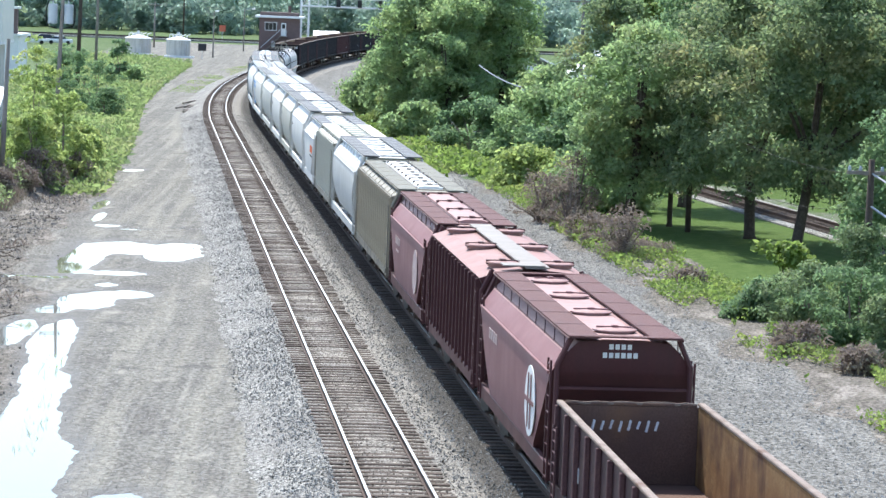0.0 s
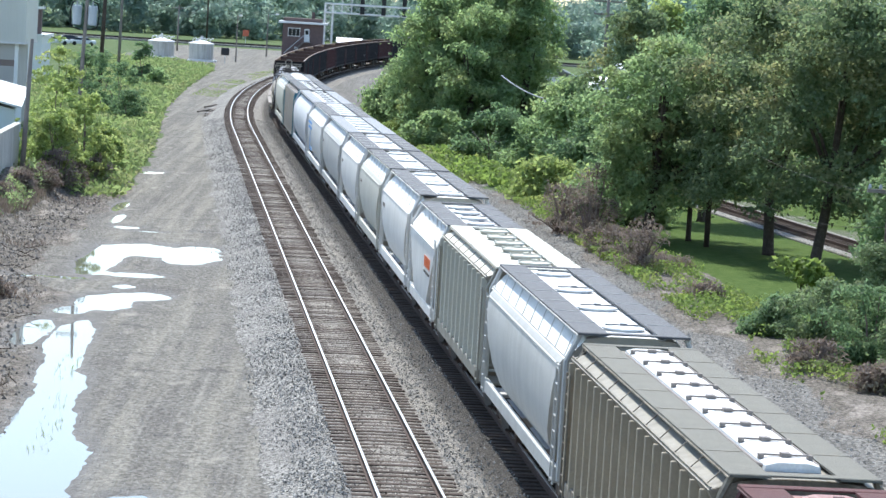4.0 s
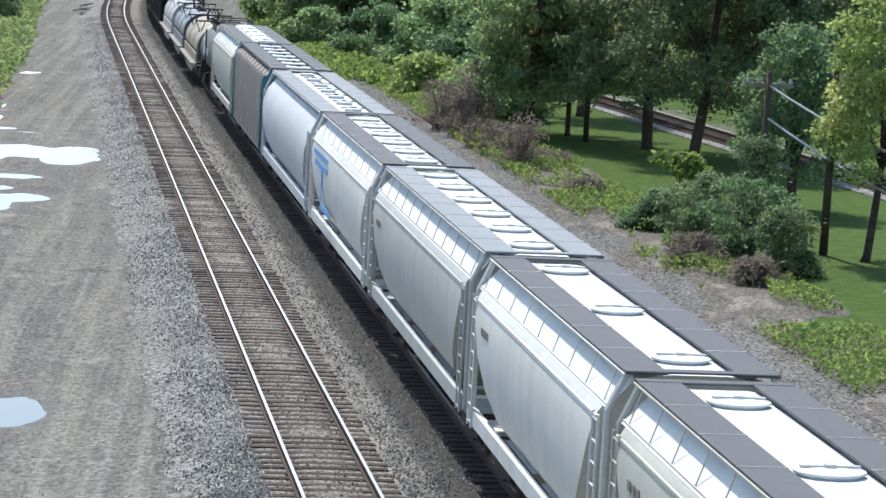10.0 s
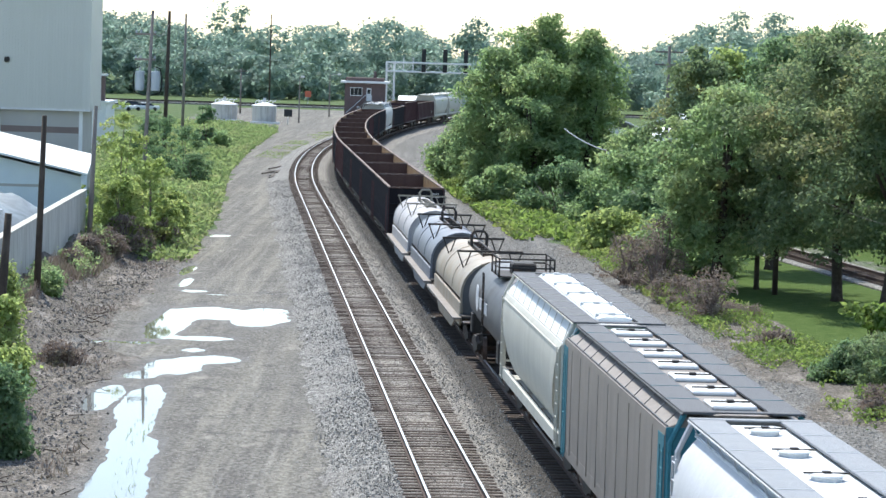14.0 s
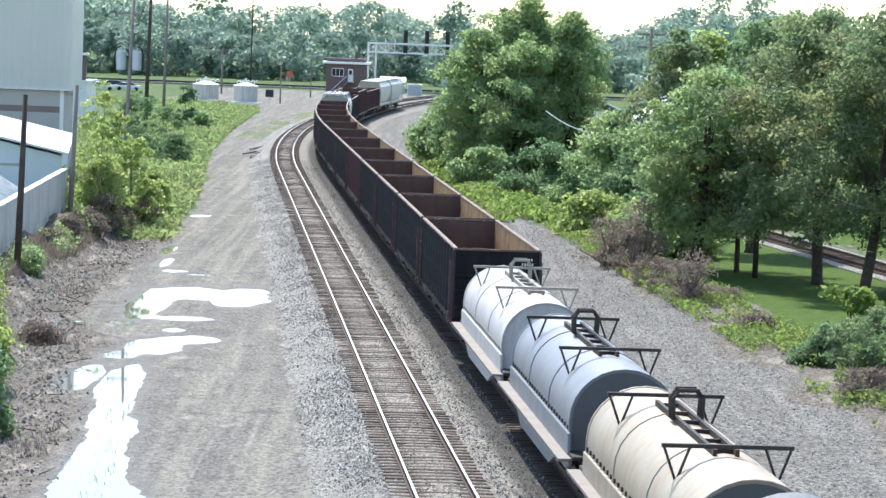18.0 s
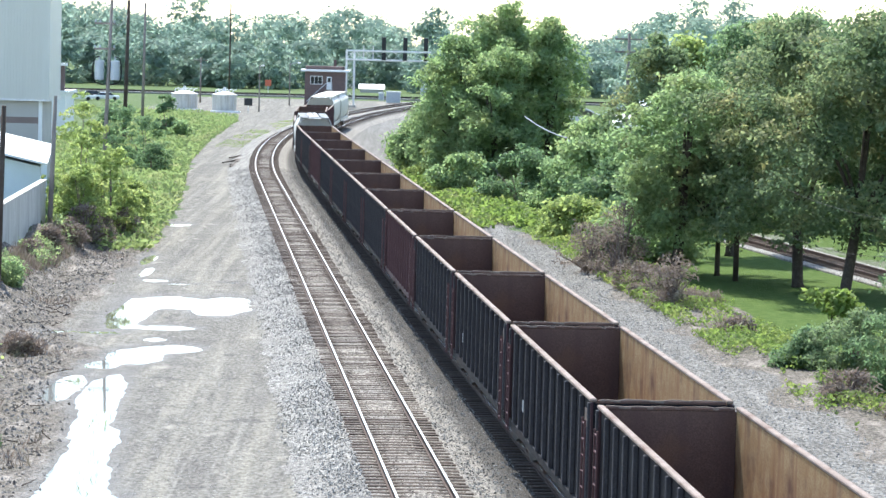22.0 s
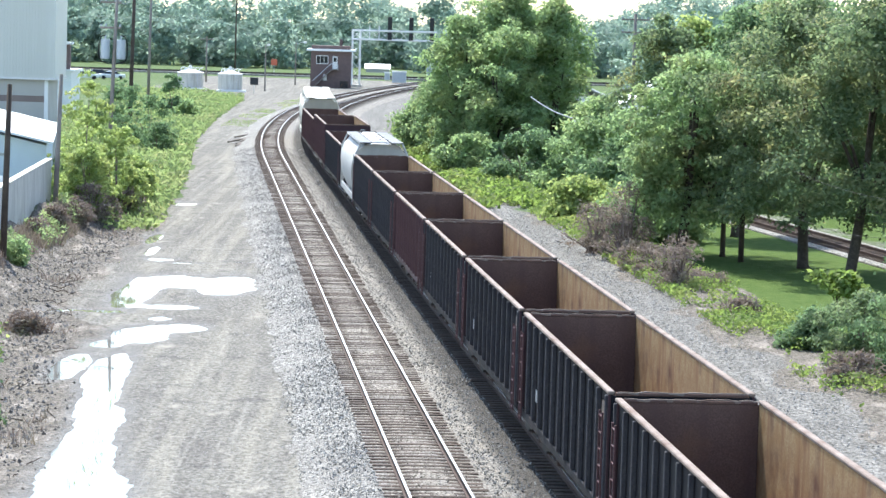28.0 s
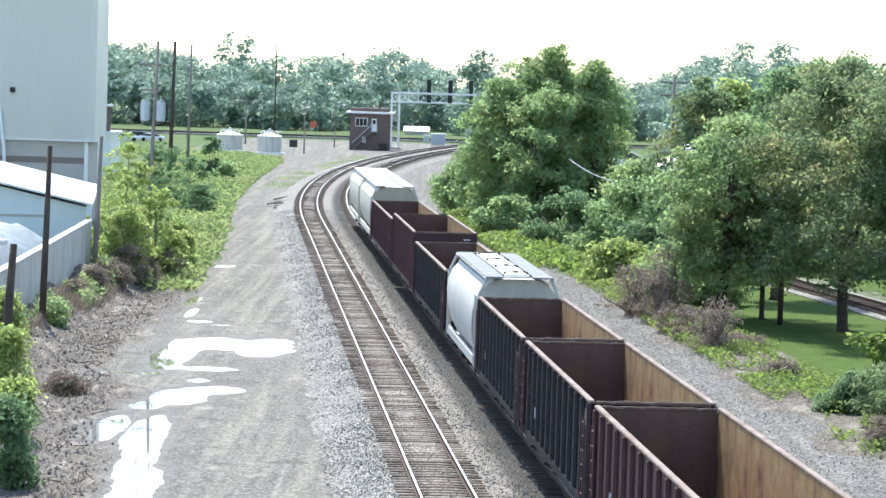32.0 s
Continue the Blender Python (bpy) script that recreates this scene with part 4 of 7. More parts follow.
def coil_car(label, hood_mat, frame_mat, end_mat, length=16.1):
    car = thing("coil_car", label, "freight car", group="freight cars of the train")
    half = length / 2 - 0.6
    part("frame", cuboid(-0.9, 0.9, -half, half, 0.75, 1.15, 0.03), M_STEEL, car)
    part("deck", cuboid(-1.35, 1.35, -half, half, 1.15, 1.25, 0.02), M_STEEL, car)
    for sx in (-1, 1):
        part("walkway", cuboid(sx * 1.5 - 0.17, sx * 1.5 + 0.17, -half + 0.2, half - 0.2, 1.1, 1.17), P_TAUPE, car, "dusty side walkway")
        belly = loft(bmesh.new(), [[(sx * 1.36 - 0.04, y, z0), (sx * 1.36 + 0.04, y, z0), (sx * 1.36 + 0.04, y, 1.12), (sx * 1.36 - 0.04, y, 1.12)] for y, z0 in ((-half + 0.3, 0.95), (-half + 2.6, 0.9), (-half + 4.2, 0.45), (half - 4.2, 0.45), (half - 2.6, 0.9), (half - 0.3, 0.95))])
        part("belly_sill", belly, hood_mat, car, "deep dirty side sill")
        part("side_girder", cuboid(sx * 1.34 - 0.04, sx * 1.34 + 0.04, -half + 0.8, half - 0.8, 0.8, 1.7, 0.02), hood_mat, car)
    hh = half - 1.0
    prof = [(-1.28, 1.2), (-1.32, 1.75)] + [(1.32 * math.cos(a), 2.0 + 1.25 * math.sin(a)) for a in (math.pi - math.pi * k / 14 for k in range(15))] + [(1.32, 1.75), (1.28, 1.2)]
    hood = part("hood", loft(bmesh.new(), [[(x, y, z) for x, z in prof] for y in (-hh, -hh * 0.33, hh * 0.33, hh)]), hood_mat, car, "arched sheet-steel hood")
    round_off(hood.data, 0.6)
    for y in (-hh, -hh * 0.34, hh * 0.34, hh):
        ring = loft(bmesh.new(), [[(x * s, y + d, 2.0 + (z - 2.0) * s) for x, z in prof] for s, d in ((1.0, -0.06), (1.02, -0.05), (1.02, 0.05), (1.0, 0.06))], False)
        part("hood_band", ring, hood_mat, hood)
    for sy in (-1, 1):
        part("hood_end", loft(bmesh.new(), [[(x * s, sy * (hh + d), 2.0 + (z - 2.0) * s) for x, z in prof] for s, d in ((0.95, 0.0), (0.95, 0.012))]), end_mat, hood, "flat hood end")
    for y in (-hh * 0.57, hh * 0.57):
        fb = bmesh.new()
        box(fb, -1.3, 1.3, y - 0.05, y + 0.05, 3.4, 3.48)
        for sx in (-1, 1):
            tube(fb, [(sx * 1.25, y, 3.4), (sx * 1.0, y, 2.72)], 0.03, 5)
            tube(fb, [(sx * 0.75, y, 3.4), (sx * 1.0, y, 2.72)], 0.03, 5)
        part("lifting_frame", fb, frame_mat, car, "trapezoid lifting bar over the hood")
    cb = bmesh.new()
    for x in (-0.22, 0.22):
        box(cb, x - 0.04, x + 0.04, -hh * 0.55, hh * 0.55, 3.22, 3.36)
    for y in np.linspace(-hh * 0.5, hh * 0.5, 6):
        box(cb, -0.22, 0.22, y - 0.04, y + 0.04, 3.24, 3.33)
    part("lifting_channel", cb, frame_mat, car)
    lb = tube(bmesh.new(), [(-0.3, 0.9, 3.3), (-0.32, 0.9, 3.75), (-0.2, 0.9, 3.92), (0.2, 0.9, 3.92), (0.32, 0.9, 3.75), (0.3, 0.9, 3.3)], 0.05, 6)
    tube(lb, [(-0.3, 1.25, 3.3), (-0.32, 1.25, 3.75), (-0.2, 1.25, 3.92), (0.2, 1.25, 3.92), (0.32, 1.25, 3.75), (0.3, 1.25, 3.3)], 0.05, 6)
    part("lifting_hoop", lb, frame_mat, car)
    for sx in (-1, 1):
        for i in range(24):
            part("clamp", shared("clamp|%s" % frame_mat.name, lambda: cuboid(-0.03, 0.03, -0.05, 0.05, 1.75, 1.85), frame_mat), None, hood, m=pose(sx * 1.33, -hh + 0.2 + i * (2 * hh - 0.4) / 23, 0))
    add_running_gear(car, length)
    return car


def tank_car(label, length=16.1):
    car = thing("tank_car", label, "freight car", group="freight cars of the train")
    half = length / 2 - 1.0
    rings = []
    for y, r in ((-half, 0.3), (-half + 0.1, 0.75), (-half + 0.3, 1.07), (-half + 0.6, 1.27), (-half + 0.9, 1.32), (half - 0.9, 1.32), (half - 0.6, 1.27), (half - 0.3, 1.07), (half - 0.1, 0.75), (half, 0.3)):
        rings.append([(r * math.cos(a), y, 2.3 + r * math.sin(a)) for a in (2 * math.pi * k / 32 for k in range(32))])
    part("tank", loft(bmesh.new(), rings), P_TANK, car, "smooth grey cylindrical tank", smooth=True)
    part("underframe", cuboid(-0.4, 0.4, -half - 0.5, half + 0.5, 0.75, 1.15, 0.03), M_STEEL, car)
    for sy in (-1, 1):
        part("saddle", cuboid(-1.3, 1.3, sy * (half - 2.0) - 0.35, sy * (half - 2.0) + 0.35, 1.0, 1.75, 0.05), M_STEEL, car)
        part("end_platform", cuboid(-1.4, 1.4, sy * (half + 0.3) - 0.4, sy * (half + 0.3) + 0.4, 1.1, 1.16), M_STEEL, car)
    part("fittings_box", cuboid(-0.42, 0.42, -0.5, 0.5, 3.55, 4.0, 0.06), M_STEEL, car, "black fittings housing")
    part("top_platform", cuboid(-0.95, 0.95, -1.3, 1.3, 3.56, 3.61), M_STEEL, car)
    rl = bmesh.new()
    for z in (3.9, 4.2):
        tube(rl, [(-0.95, -1.3, z), (0.95, -1.3, z), (0.95, 1.3, z), (-0.95, 1.3, z), (-0.95, -1.3, z)], 0.03, 6)
    for x in (-0.95, 0.95):
        for y in (-1.3, 0, 1.3):
            tube(rl, [(x, y, 3.56), (x, y, 4.2)], 0.03, 6)
    part("guard_rail", rl, M_STEEL, car, "black tubular guard rail")
    disc_mark(car, 2.6, 2.5, 0.48, P_MARK, "white round emblem", -1.31)
    for i in range(8):
        part("lettering_bar", cuboid(-1.335, -1.305, 1.4 - i * 0.36, 1.62 - i * 0.36, 2.2, 2.6), P_MARK, car)
    for sx in (-1, 1):
        part("ladder", ladder_bm(0.45, 1.1, 3.6, 9), M_STEEL, car, m=pose(sx * 1.36, 0, 0))
    add_running_gear(car, length)
    return car


def couple(car, front, length):
    TRAIN.append((car, front + length / 2))
    return car


def build_train():
    front = {0: 39.8, 1: 56.8, 2: 70.2, 3: 83.5, 4: 96.8, 5: 113.0, 6: 128.0, 7: 141.3, 8: 151.4, 9: 165.1, 10: 178.3, 11: 192.0, 12: 209.3, 13: 226.1, 14: 246.2, 15: 263.9, 16: 280.4, 17: 296.5, 18: 312.8, 19: 328.9, 20: 345.0}

    def L(k):
        return front[k + 1] - front[k]
    g = couple(gondola("rust-brown open gondola car with a chalked inner end", P_GONRED, L(0), 2.95, liner=P_LINERRUST), front[0], L(0))
    rnd = random.Random(2)
    for i in range(8):
        x, y = -0.8 + i * 0.19, L(0) / 2 - 0.562
        st = tube(bmesh.new(), [(x, y, 2.3 + 0.03 * (i % 3)), (x + 0.05, y, 2.54 - 0.02 * (i % 2))], 0.028, 5)
        part("chalk_stroke", st, P_MARK, g)
    c, h = covered_hopper("oxide-red covered hopper with a paler pink roof", L(1), "flat", P_RED, P_PINK, P_GRATERED, "lens", 4, P_RED, end_mat=P_DARKRED, bays=2)
    disc_mark(c, -h + 2.6, 2.35, 0.78, P_MARK, "white round emblem", -1.57)
    bars(c, "emblem_bar", P_RED, "", -1.6, [(-h + 1.95, -h + 3.25, 2.3, 2.4), (-h + 2.35, -h + 2.45, 1.75, 2.95), (-h + 2.75, -h + 2.85, 1.75, 2.95)])
    bars(c, "lettering_bar", P_FADED, "", -1.555, [(2.6 + 0.42 * i, 2.88 + 0.42 * i, 2.75, 3.0) for i in range(4)])
    for z, count in ((3.86, 4), (3.68, 6)):
        for i in range(count):
            part("lettering_bar", cuboid(-0.06 + (i - count / 2) * 0.13, 0.03 + (i - count / 2) * 0.13, -h - 0.016, -h + 0.002, z, z + 0.11), P_MARK, c)
    couple(c, front[1], L(1))
    c, h = covered_hopper("dark red ribbed covered hopper with two rows of hatches", L(2), "ribbed", P_DARKRED, P_PALEPINK, P_TAUPE, "disc", 3, P_DARKRED, ribs=15, bays=2, centre_board=True, hatch_mat=P_PALEPINK)
    couple(c, front[2], L(2))
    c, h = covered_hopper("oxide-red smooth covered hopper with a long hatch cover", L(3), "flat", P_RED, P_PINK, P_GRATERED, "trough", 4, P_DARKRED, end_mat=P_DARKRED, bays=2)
    disc_mark(c, -h + 2.6, 2.35, 0.7, P_FADED, "faded round emblem", -1.57)
    bars(c, "lettering_bar", P_FADED, "", -1.555, [(2.2 + 0.42 * i, 2.48 + 0.42 * i, 2.6, 2.85) for i in range(4)] + [(2.5, 3.4, 2.35, 2.42)])
    couple(c, front[3], L(3))
    # panels darker than the buff ribs: recess shade painted into the body
    c, h = covered_hopper("grimy buff ribbed covered hopper with a pale trough hatch", L(4), "ribbed", P_RECESS, P_TAN, P_BOARDTAN, "trough", 9, P_TAUPE, ribs=18, hatch_mat=P_ROOF, rib_mat=P_OLIVE)
    couple(c, front[4], L(4))
    c, h = covered_hopper("pale grey covered hopper with curved sides", L(5), "round", P_PALE, P_ROOF, P_GRATE, "lens", 4, P_GRATEMID, bays=2)
    couple(c, front[5], L(5))
    # tan panels under cream ribs also carry the recess shade as colour
    c, h = covered_hopper("dusty tan ribbed covered hopper with round hatches", L(6), "ribbed", P_TAN, P_CREAM, P_CREAM, "disc", 6, P_CREAM, ribs=11, bays=2, rib_mat=P_CREAM)
    couple(c, front[6], L(6))
    c, h = covered_hopper("white covered hopper with an orange mark and grey walkways", L(7), "flat", P_WHITE, P_ROOF, P_GRATE, "lens", 4, P_GRATEMID, bays=2)
    bars(c, "orange_mark", P_ORANGE, "orange lettering block", -1.556, [(-h + 1.3 + 0.52 * i, -h + 1.66 + 0.52 * i, 2.5, 2.86) for i in range(4)])
    bars(c, "lettering_bar", M_STEEL, "", -1.556, [(-h + 1.3, -h + 3.2, 2.3, 2.38)])
    couple(c, front[7], L(7))
    for k, paint, roof, lab, nh, board in ((8, P_WHITE, P_ROOF, "white covered hopper with curved sides and dark walkways", 3, P_GRATE), (9, P_BEIGE, P_ROOF, "beige covered hopper with curved sides and a white roof", 3, P_GRATE),
                                           (10, P_WHITE, P_ROOF, "clean white covered hopper with curved sides", 3, P_GRATE), (11, P_PALE, P_ROOF, "pale grey six-hatch covered hopper with light walkways", 6, P_GRATELIGHT)):
        c, h = covered_hopper(lab, L(k), "round", paint, roof, board, "lens", nh, M_GALV, bays=2 if nh < 6 else 3)
        bars(c, "lettering_bar", P_TAUPE, "", -1.575, [(h - 2.2 + 0.3 * i, h - 2.0 + 0.3 * i, 3.0, 3.15) for i in range(3)])
        couple(c, front[k], L(k))
    c, h = covered_hopper("white covered hopper with faded blue marks", L(12), "round", P_WHITE, P_ROOF, P_GRATE, "lens", 6, M_GALV)
    bars(c, "blue_mark", P_BLUEMARK, "faded blue stripe", -1.58, [(h - 5.6, h - 1.4, 3.2, 3.36), (h - 5.6, h - 1.8, 2.9, 3.06), (h - 4.2, h - 3.95, 1.9, 2.9), (h - 6.8, h - 4.0, 1.72, 1.9)])
    couple(c, front[12], L(12))
    c, h = covered_hopper("bluish-white barrel-sided covered hopper with dark hatch clamps", L(13), "barrel", P_BLUEWHITE, P_ROOF, P_GRATELIGHT, "port", 7, M_STEEL)
    couple(c, front[13], L(13))
    c, h = covered_hopper("grey-brown slab-sided covered hopper with teal ends", L(14), "box", P_TAUPE, P_TAUPE, P_GRATE, "square", 7, M_STEEL, end_mat=P_TEAL, hatch_mat=P_ROOF)
    for sy in (-1, 1):
        part("end_panel", cuboid(-1.5, 1.5, sy * (h + 0.02) - 0.015, sy * (h + 0.02) + 0.015, 1.15, 4.0), P_TEAL, c, "teal end panel")
        for sx in (-1, 1):
            part("corner_panel", cuboid(sx * 1.528 - 0.006, sx * 1.528 + 0.006, min(sy * h, sy * (h - 0.75)), max(sy * h, sy * (h - 0.75)), 1.15, 3.84), P_TEAL, c, "teal corner of the side")
    for sx in (-1, 1):
        for k in range(9):
            part("panel_seam", cuboid(sx * 1.522 - 0.008, sx * 1.522 + 0.008, -h + 1.6 + k * (2 * h - 3.2) / 8 - 0.02, -h + 1.6 + k * (2 * h - 3.2) / 8 + 0.02, 1.2, 3.84), P_TAUPE, c)
    couple(c, front[14], L(14))
    c, h = covered_hopper("beige smooth covered hopper with a white trough hatch", L(15), "round", P_BEIGE, P_ROOF, P_GRATE, "trough", 5, M_GALV)
    couple(c, front[15], L(15))
    couple(tank_car("grey tank car with black railed platform", L(16)), front[16], L(16))
    couple(coil_car("coil car with a rust-stained tan hood", P_HOODT, M_STEEL, P_TANK, L(17)), front[17], L(17))
    couple(coil_car("coil car with a blue-grey hood and black lifting bars", P_HOODB, M_STEEL, P_TANK, L(18)), front[18], L(18))
    couple(coil_car("coil car with an off-white hood", P_HOODW, P_TAN, P_HOODW, L(19)), front[19], L(19))
    s, n = front[20], 16.15
    black, red = gondola("empty black gondola car with rusty inside walls", P_BLACK), gondola("empty red-brown gondola car with rusty inside walls", P_GONRED)
    for i in range(12):
        proto = red if i in (4, 9) else black
        couple(proto if i in (0, 4) else copy_thing(proto, Matrix()), s + i * n, n)
    s += 12 * n
    c, h = covered_hopper("pale covered hopper with curved sides among gondolas", 14.5, "barrel", P_PALE, P_ROOF, P_GRATEMID, "trough", 4, M_STEEL, bays=2)
    couple(c, s, 15.0)
    s += 15.0
    low = gondola("low dark gondola car with red-brown ends", P_BLACK, 20.6, 3.5)
    tall = gondola("tall red-brown gondola car", P_GONRED, 18.6, 3.9)
    mill = gondola("dark brown gondola car with pale panels", P_GONRED, 23.7, 3.5)
    for car, n in ((low, 21.1), (tall, 19.1), (mill, 25.7)):
        couple(car, s, n)
        s += n
    for k in range(2):
        c, h = covered_hopper("cream covered hopper with curved sides at the train's end", 18.0, "round", P_BEIGE, P_ROOF, P_CREAM, "lens", 5, P_TAN)
        couple(c, s, 18.0)
        s += 18.0


build_train()


# ---------------------------------------------------------------- plants
def leaf_mesh(name, centres, outs, size, material, rng, long=1.5, loose=0.75):
    """Small four-cornered leaves at centres, turned loosely towards outs."""
    n = len(centres)
    d = outs + rng.normal(0, loose, (n, 3))
    d /= np.linalg.norm(d, axis=1, keepdims=True) + 1e-9
    u = np.cross(d, rng.normal(0, 1, (n, 3)))
    u /= np.linalg.norm(u, axis=1, keepdims=True) + 1e-9
    w = np.cross(d, u)
    s = (size * rng.uniform(0.6, 1.35, n))[:, None]
    v = np.stack([centres - u * s * 0.5 * long, centres + w * s * 0.42 - d * s * 0.12, centres + u * s * 0.5 * long, centres - w * s * 0.42 - d * s * 0.12], 1).reshape(-1, 3)
    me = bpy.data.meshes.new(name)
    me.vertices.add(4 * n), me.loops.add(4 * n), me.polygons.add(n)
    me.vertices.foreach_set("co", v.astype(np.float32).ravel())
    me.loops.foreach_set("vertex_index", np.arange(4 * n, dtype=np.int32))
    me.polygons.foreach_set("loop_start", np.arange(0, 4 * n, 4, dtype=np.int32))
    me.polygons.foreach_set("loop_total", np.full(n, 4, dtype=np.int32))
    me.update()
    me.validate()
    me.materials.append(material)
    return me


def crown_points(rng, blobs, n):
    """Points in many flat leaf clumps, thicker on their upper skins, and the way each leaf faces."""
    b = np.array(blobs)
    p = b[:, 3] ** 1.8 / (b[:, 3] ** 1.8).sum()
    k = rng.choice(len(b), n, p=p)
    d = rng.normal(0, 1, (n, 3))
    d /= np.linalg.norm(d, axis=1, keepdims=True)
    d[:, 2] = np.where((d[:, 2] < -0.3) & (rng.uniform(0, 1, n) < 0.6), -d[:, 2], d[:, 2])
    r = b[k, 3] * (0.3 + 0.85 * rng.uniform(0, 1, n) ** 0.7) * np.where(rng.uniform(0, 1, n) < 0.16, rng.uniform(1.0, 1.5, n), 1.0)
    off = d * r[:, None] * [1.15, 1.15, 0.74]
    off[:, 2] -= 0.07 * np.hypot(off[:, 0], off[:, 1]) ** 1.5 / np.maximum(b[k, 3], 0.2) ** 0.5
    return b[k, :3] + off, d * 0.7 + [0, 0, 0.5]


def blob_cloud(rng, n, cx, cy, z0, z1, rx, ry, rb, hollow=0.45, shape=1.0):
    """Leaf clumps that fill a crown's uneven dome, large inside and small towards its skin."""
    out = []
    turn = rng.uniform(0, 6.28)
    while len(out) < n:
        f = rng.uniform(0, 1) ** 0.85
        wide = min(1.0, 0.6 + f * 1.9) * max(0.05, 1 - max(0.0, (f - 0.38) / 0.62) ** (2.3 / shape)) ** 0.5
        q, a = math.sqrt(rng.uniform(hollow ** 2, 1.0)) if f < 0.8 else math.sqrt(rng.uniform(0, 1)), rng.uniform(0, 2 * math.pi)
        wob = 1 + 0.15 * math.sin(2 * a + turn + 3 * f) + 0.13 * math.sin(5 * a + 7 * f + turn) + 0.1 * math.sin(9 * f + 3 * a)
        lift = 0.06 * (z1 - z0) * math.sin(3 * a + 2 * turn) * f
        out.append((cx + math.cos(a) * q * rx * wide * wob, cy + math.sin(a) * q * ry * wide * wob, z0 + f * (z1 - z0) + lift, rb * (0.45 + 0.95 * rng.uniform(0, 1) ** 1.6) * (1.25 - 0.4 * q)))
    return out


def tree(name, label, x, y, height, rx, leaf, seed, low=0.3, trunk_r=0.25, lean=(0, 0), leaves=6000, size=0.3, blobs=40, rb=1.1, ry=None, category="tree", shape=1.0, limbs=6, leaders=5):
    rng = np.random.default_rng(seed)
    ry = ry or rx
    gz = float(ground_z(np.array([float(x)]), np.array([float(y)]))[0]) - 0.05
    top = thing(name, label, category, pose(x, y, gz))
    z0, z1 = height * low, height
    cx, cy = lean[0] * height, lean[1] * height
    blobs, rb = int(blobs * 2.1), rb * 0.8
    cloud = blob_cloud(rng, blobs, cx, cy, z0 + rb * 0.5, z1 - rb * 0.7, rx - rb * 0.6, ry - rb * 0.6, rb, shape=shape)
    for k in range(leaders):
        a, q = rng.uniform(0, 6.28), rng.uniform(0.15, 0.75)
        px, py, reach = cx + q * rx * math.cos(a), cy + q * ry * math.sin(a), rng.uniform(0.8, 1.02) * (1.06 - 0.25 * q * q)
        for f in np.arange(0.5, 1.0, 0.09):
            cloud.append((px + rng.normal(0, 0.25), py + rng.normal(0, 0.25), z1 * reach * f + z1 * 0.02, rb * (1.15 - 0.75 * f)))
    bm = bmesh.new()
    fork = height * min(low + 0.18, 0.5)
    tube(bm, [(0, 0, 0), (cx * 0.1, cy * 0.1, 0.25), (cx * 0.35, cy * 0.35, fork * 0.5), (cx * 0.6, cy * 0.6, fork), (cx * 0.9, cy * 0.9, height * 0.8)],
         [trunk_r * 1.45, trunk_r * 1.1, trunk_r, trunk_r * 0.8, trunk_r * 0.2], 10)
    for i in range(limbs):
        b = cloud[int(rng.integers(len(cloud)))]
        st = fork * rng.uniform(0.75, 1.1)
        m = ((cx * 0.6 + b[0]) / 2, (cy * 0.6 + b[1]) / 2, (st + b[2]) / 2 + 0.3)
        tube(bm, [(cx * 0.55, cy * 0.55, st), m, b[:3]], [trunk_r * 0.5, trunk_r * 0.32, trunk_r * 0.1], 6)
    part("trunk", bm, M_BARK, top, "dark rough trunk and limbs", smooth=True)
    pts, outs = crown_points(rng, cloud, int(leaves * 1.45))
    part("crown", leaf_mesh("crown", pts, outs, size * 0.6, leaf, rng), None, top)
    return top


def bush(name, label, x, y, height, rx, leaf, seed, leaves=2500, size=0.22, blobs=18, rb=0.7, ry=None, stems=None, twigs=9, long=1.5):
    rng = np.random.default_rng(seed)
    gz = float(ground_z(np.array([float(x)]), np.array([float(y)]))[0]) - 0.04
    top = thing(name, label, "bush", pose(x, y, gz))
    cloud = blob_cloud(rng, blobs, 0, 0, 0.1, height - rb * 0.4, rx - rb * 0.4, (ry or rx) - rb * 0.4, rb, 0.3)
    for i in range(int(blobs * 0.5)):
        a, q = rng.uniform(0, 6.28), math.sqrt(rng.uniform(0.1, 1.0))
        cloud.append((q * (rx - rb * 0.3) * math.cos(a), q * ((ry or rx) - rb * 0.3) * math.sin(a), height * rng.uniform(0.04, 0.3), rb * rng.uniform(0.5, 1.0)))
    bm = bmesh.new()
    for i in range(twigs):
        b = cloud[int(rng.integers(len(cloud)))]
        tube(bm, [(rng.normal(0, 0.15), rng.normal(0, 0.15), 0), (b[0] * 0.5, b[1] * 0.5, b[2] * 0.6), b[:3]], [0.05, 0.035, 0.015], 5)
    tagged(part("branching", bm, stems or M_STEM, top), kind="stuff")
    pts, outs = crown_points(rng, cloud, int(leaves * 1.25))
    pts[:, 2] = np.maximum(pts[:, 2], 0.02)
    part("foliage", leaf_mesh("foliage", pts, outs, size * 0.74, leaf, rng, long), None, top)
    return top


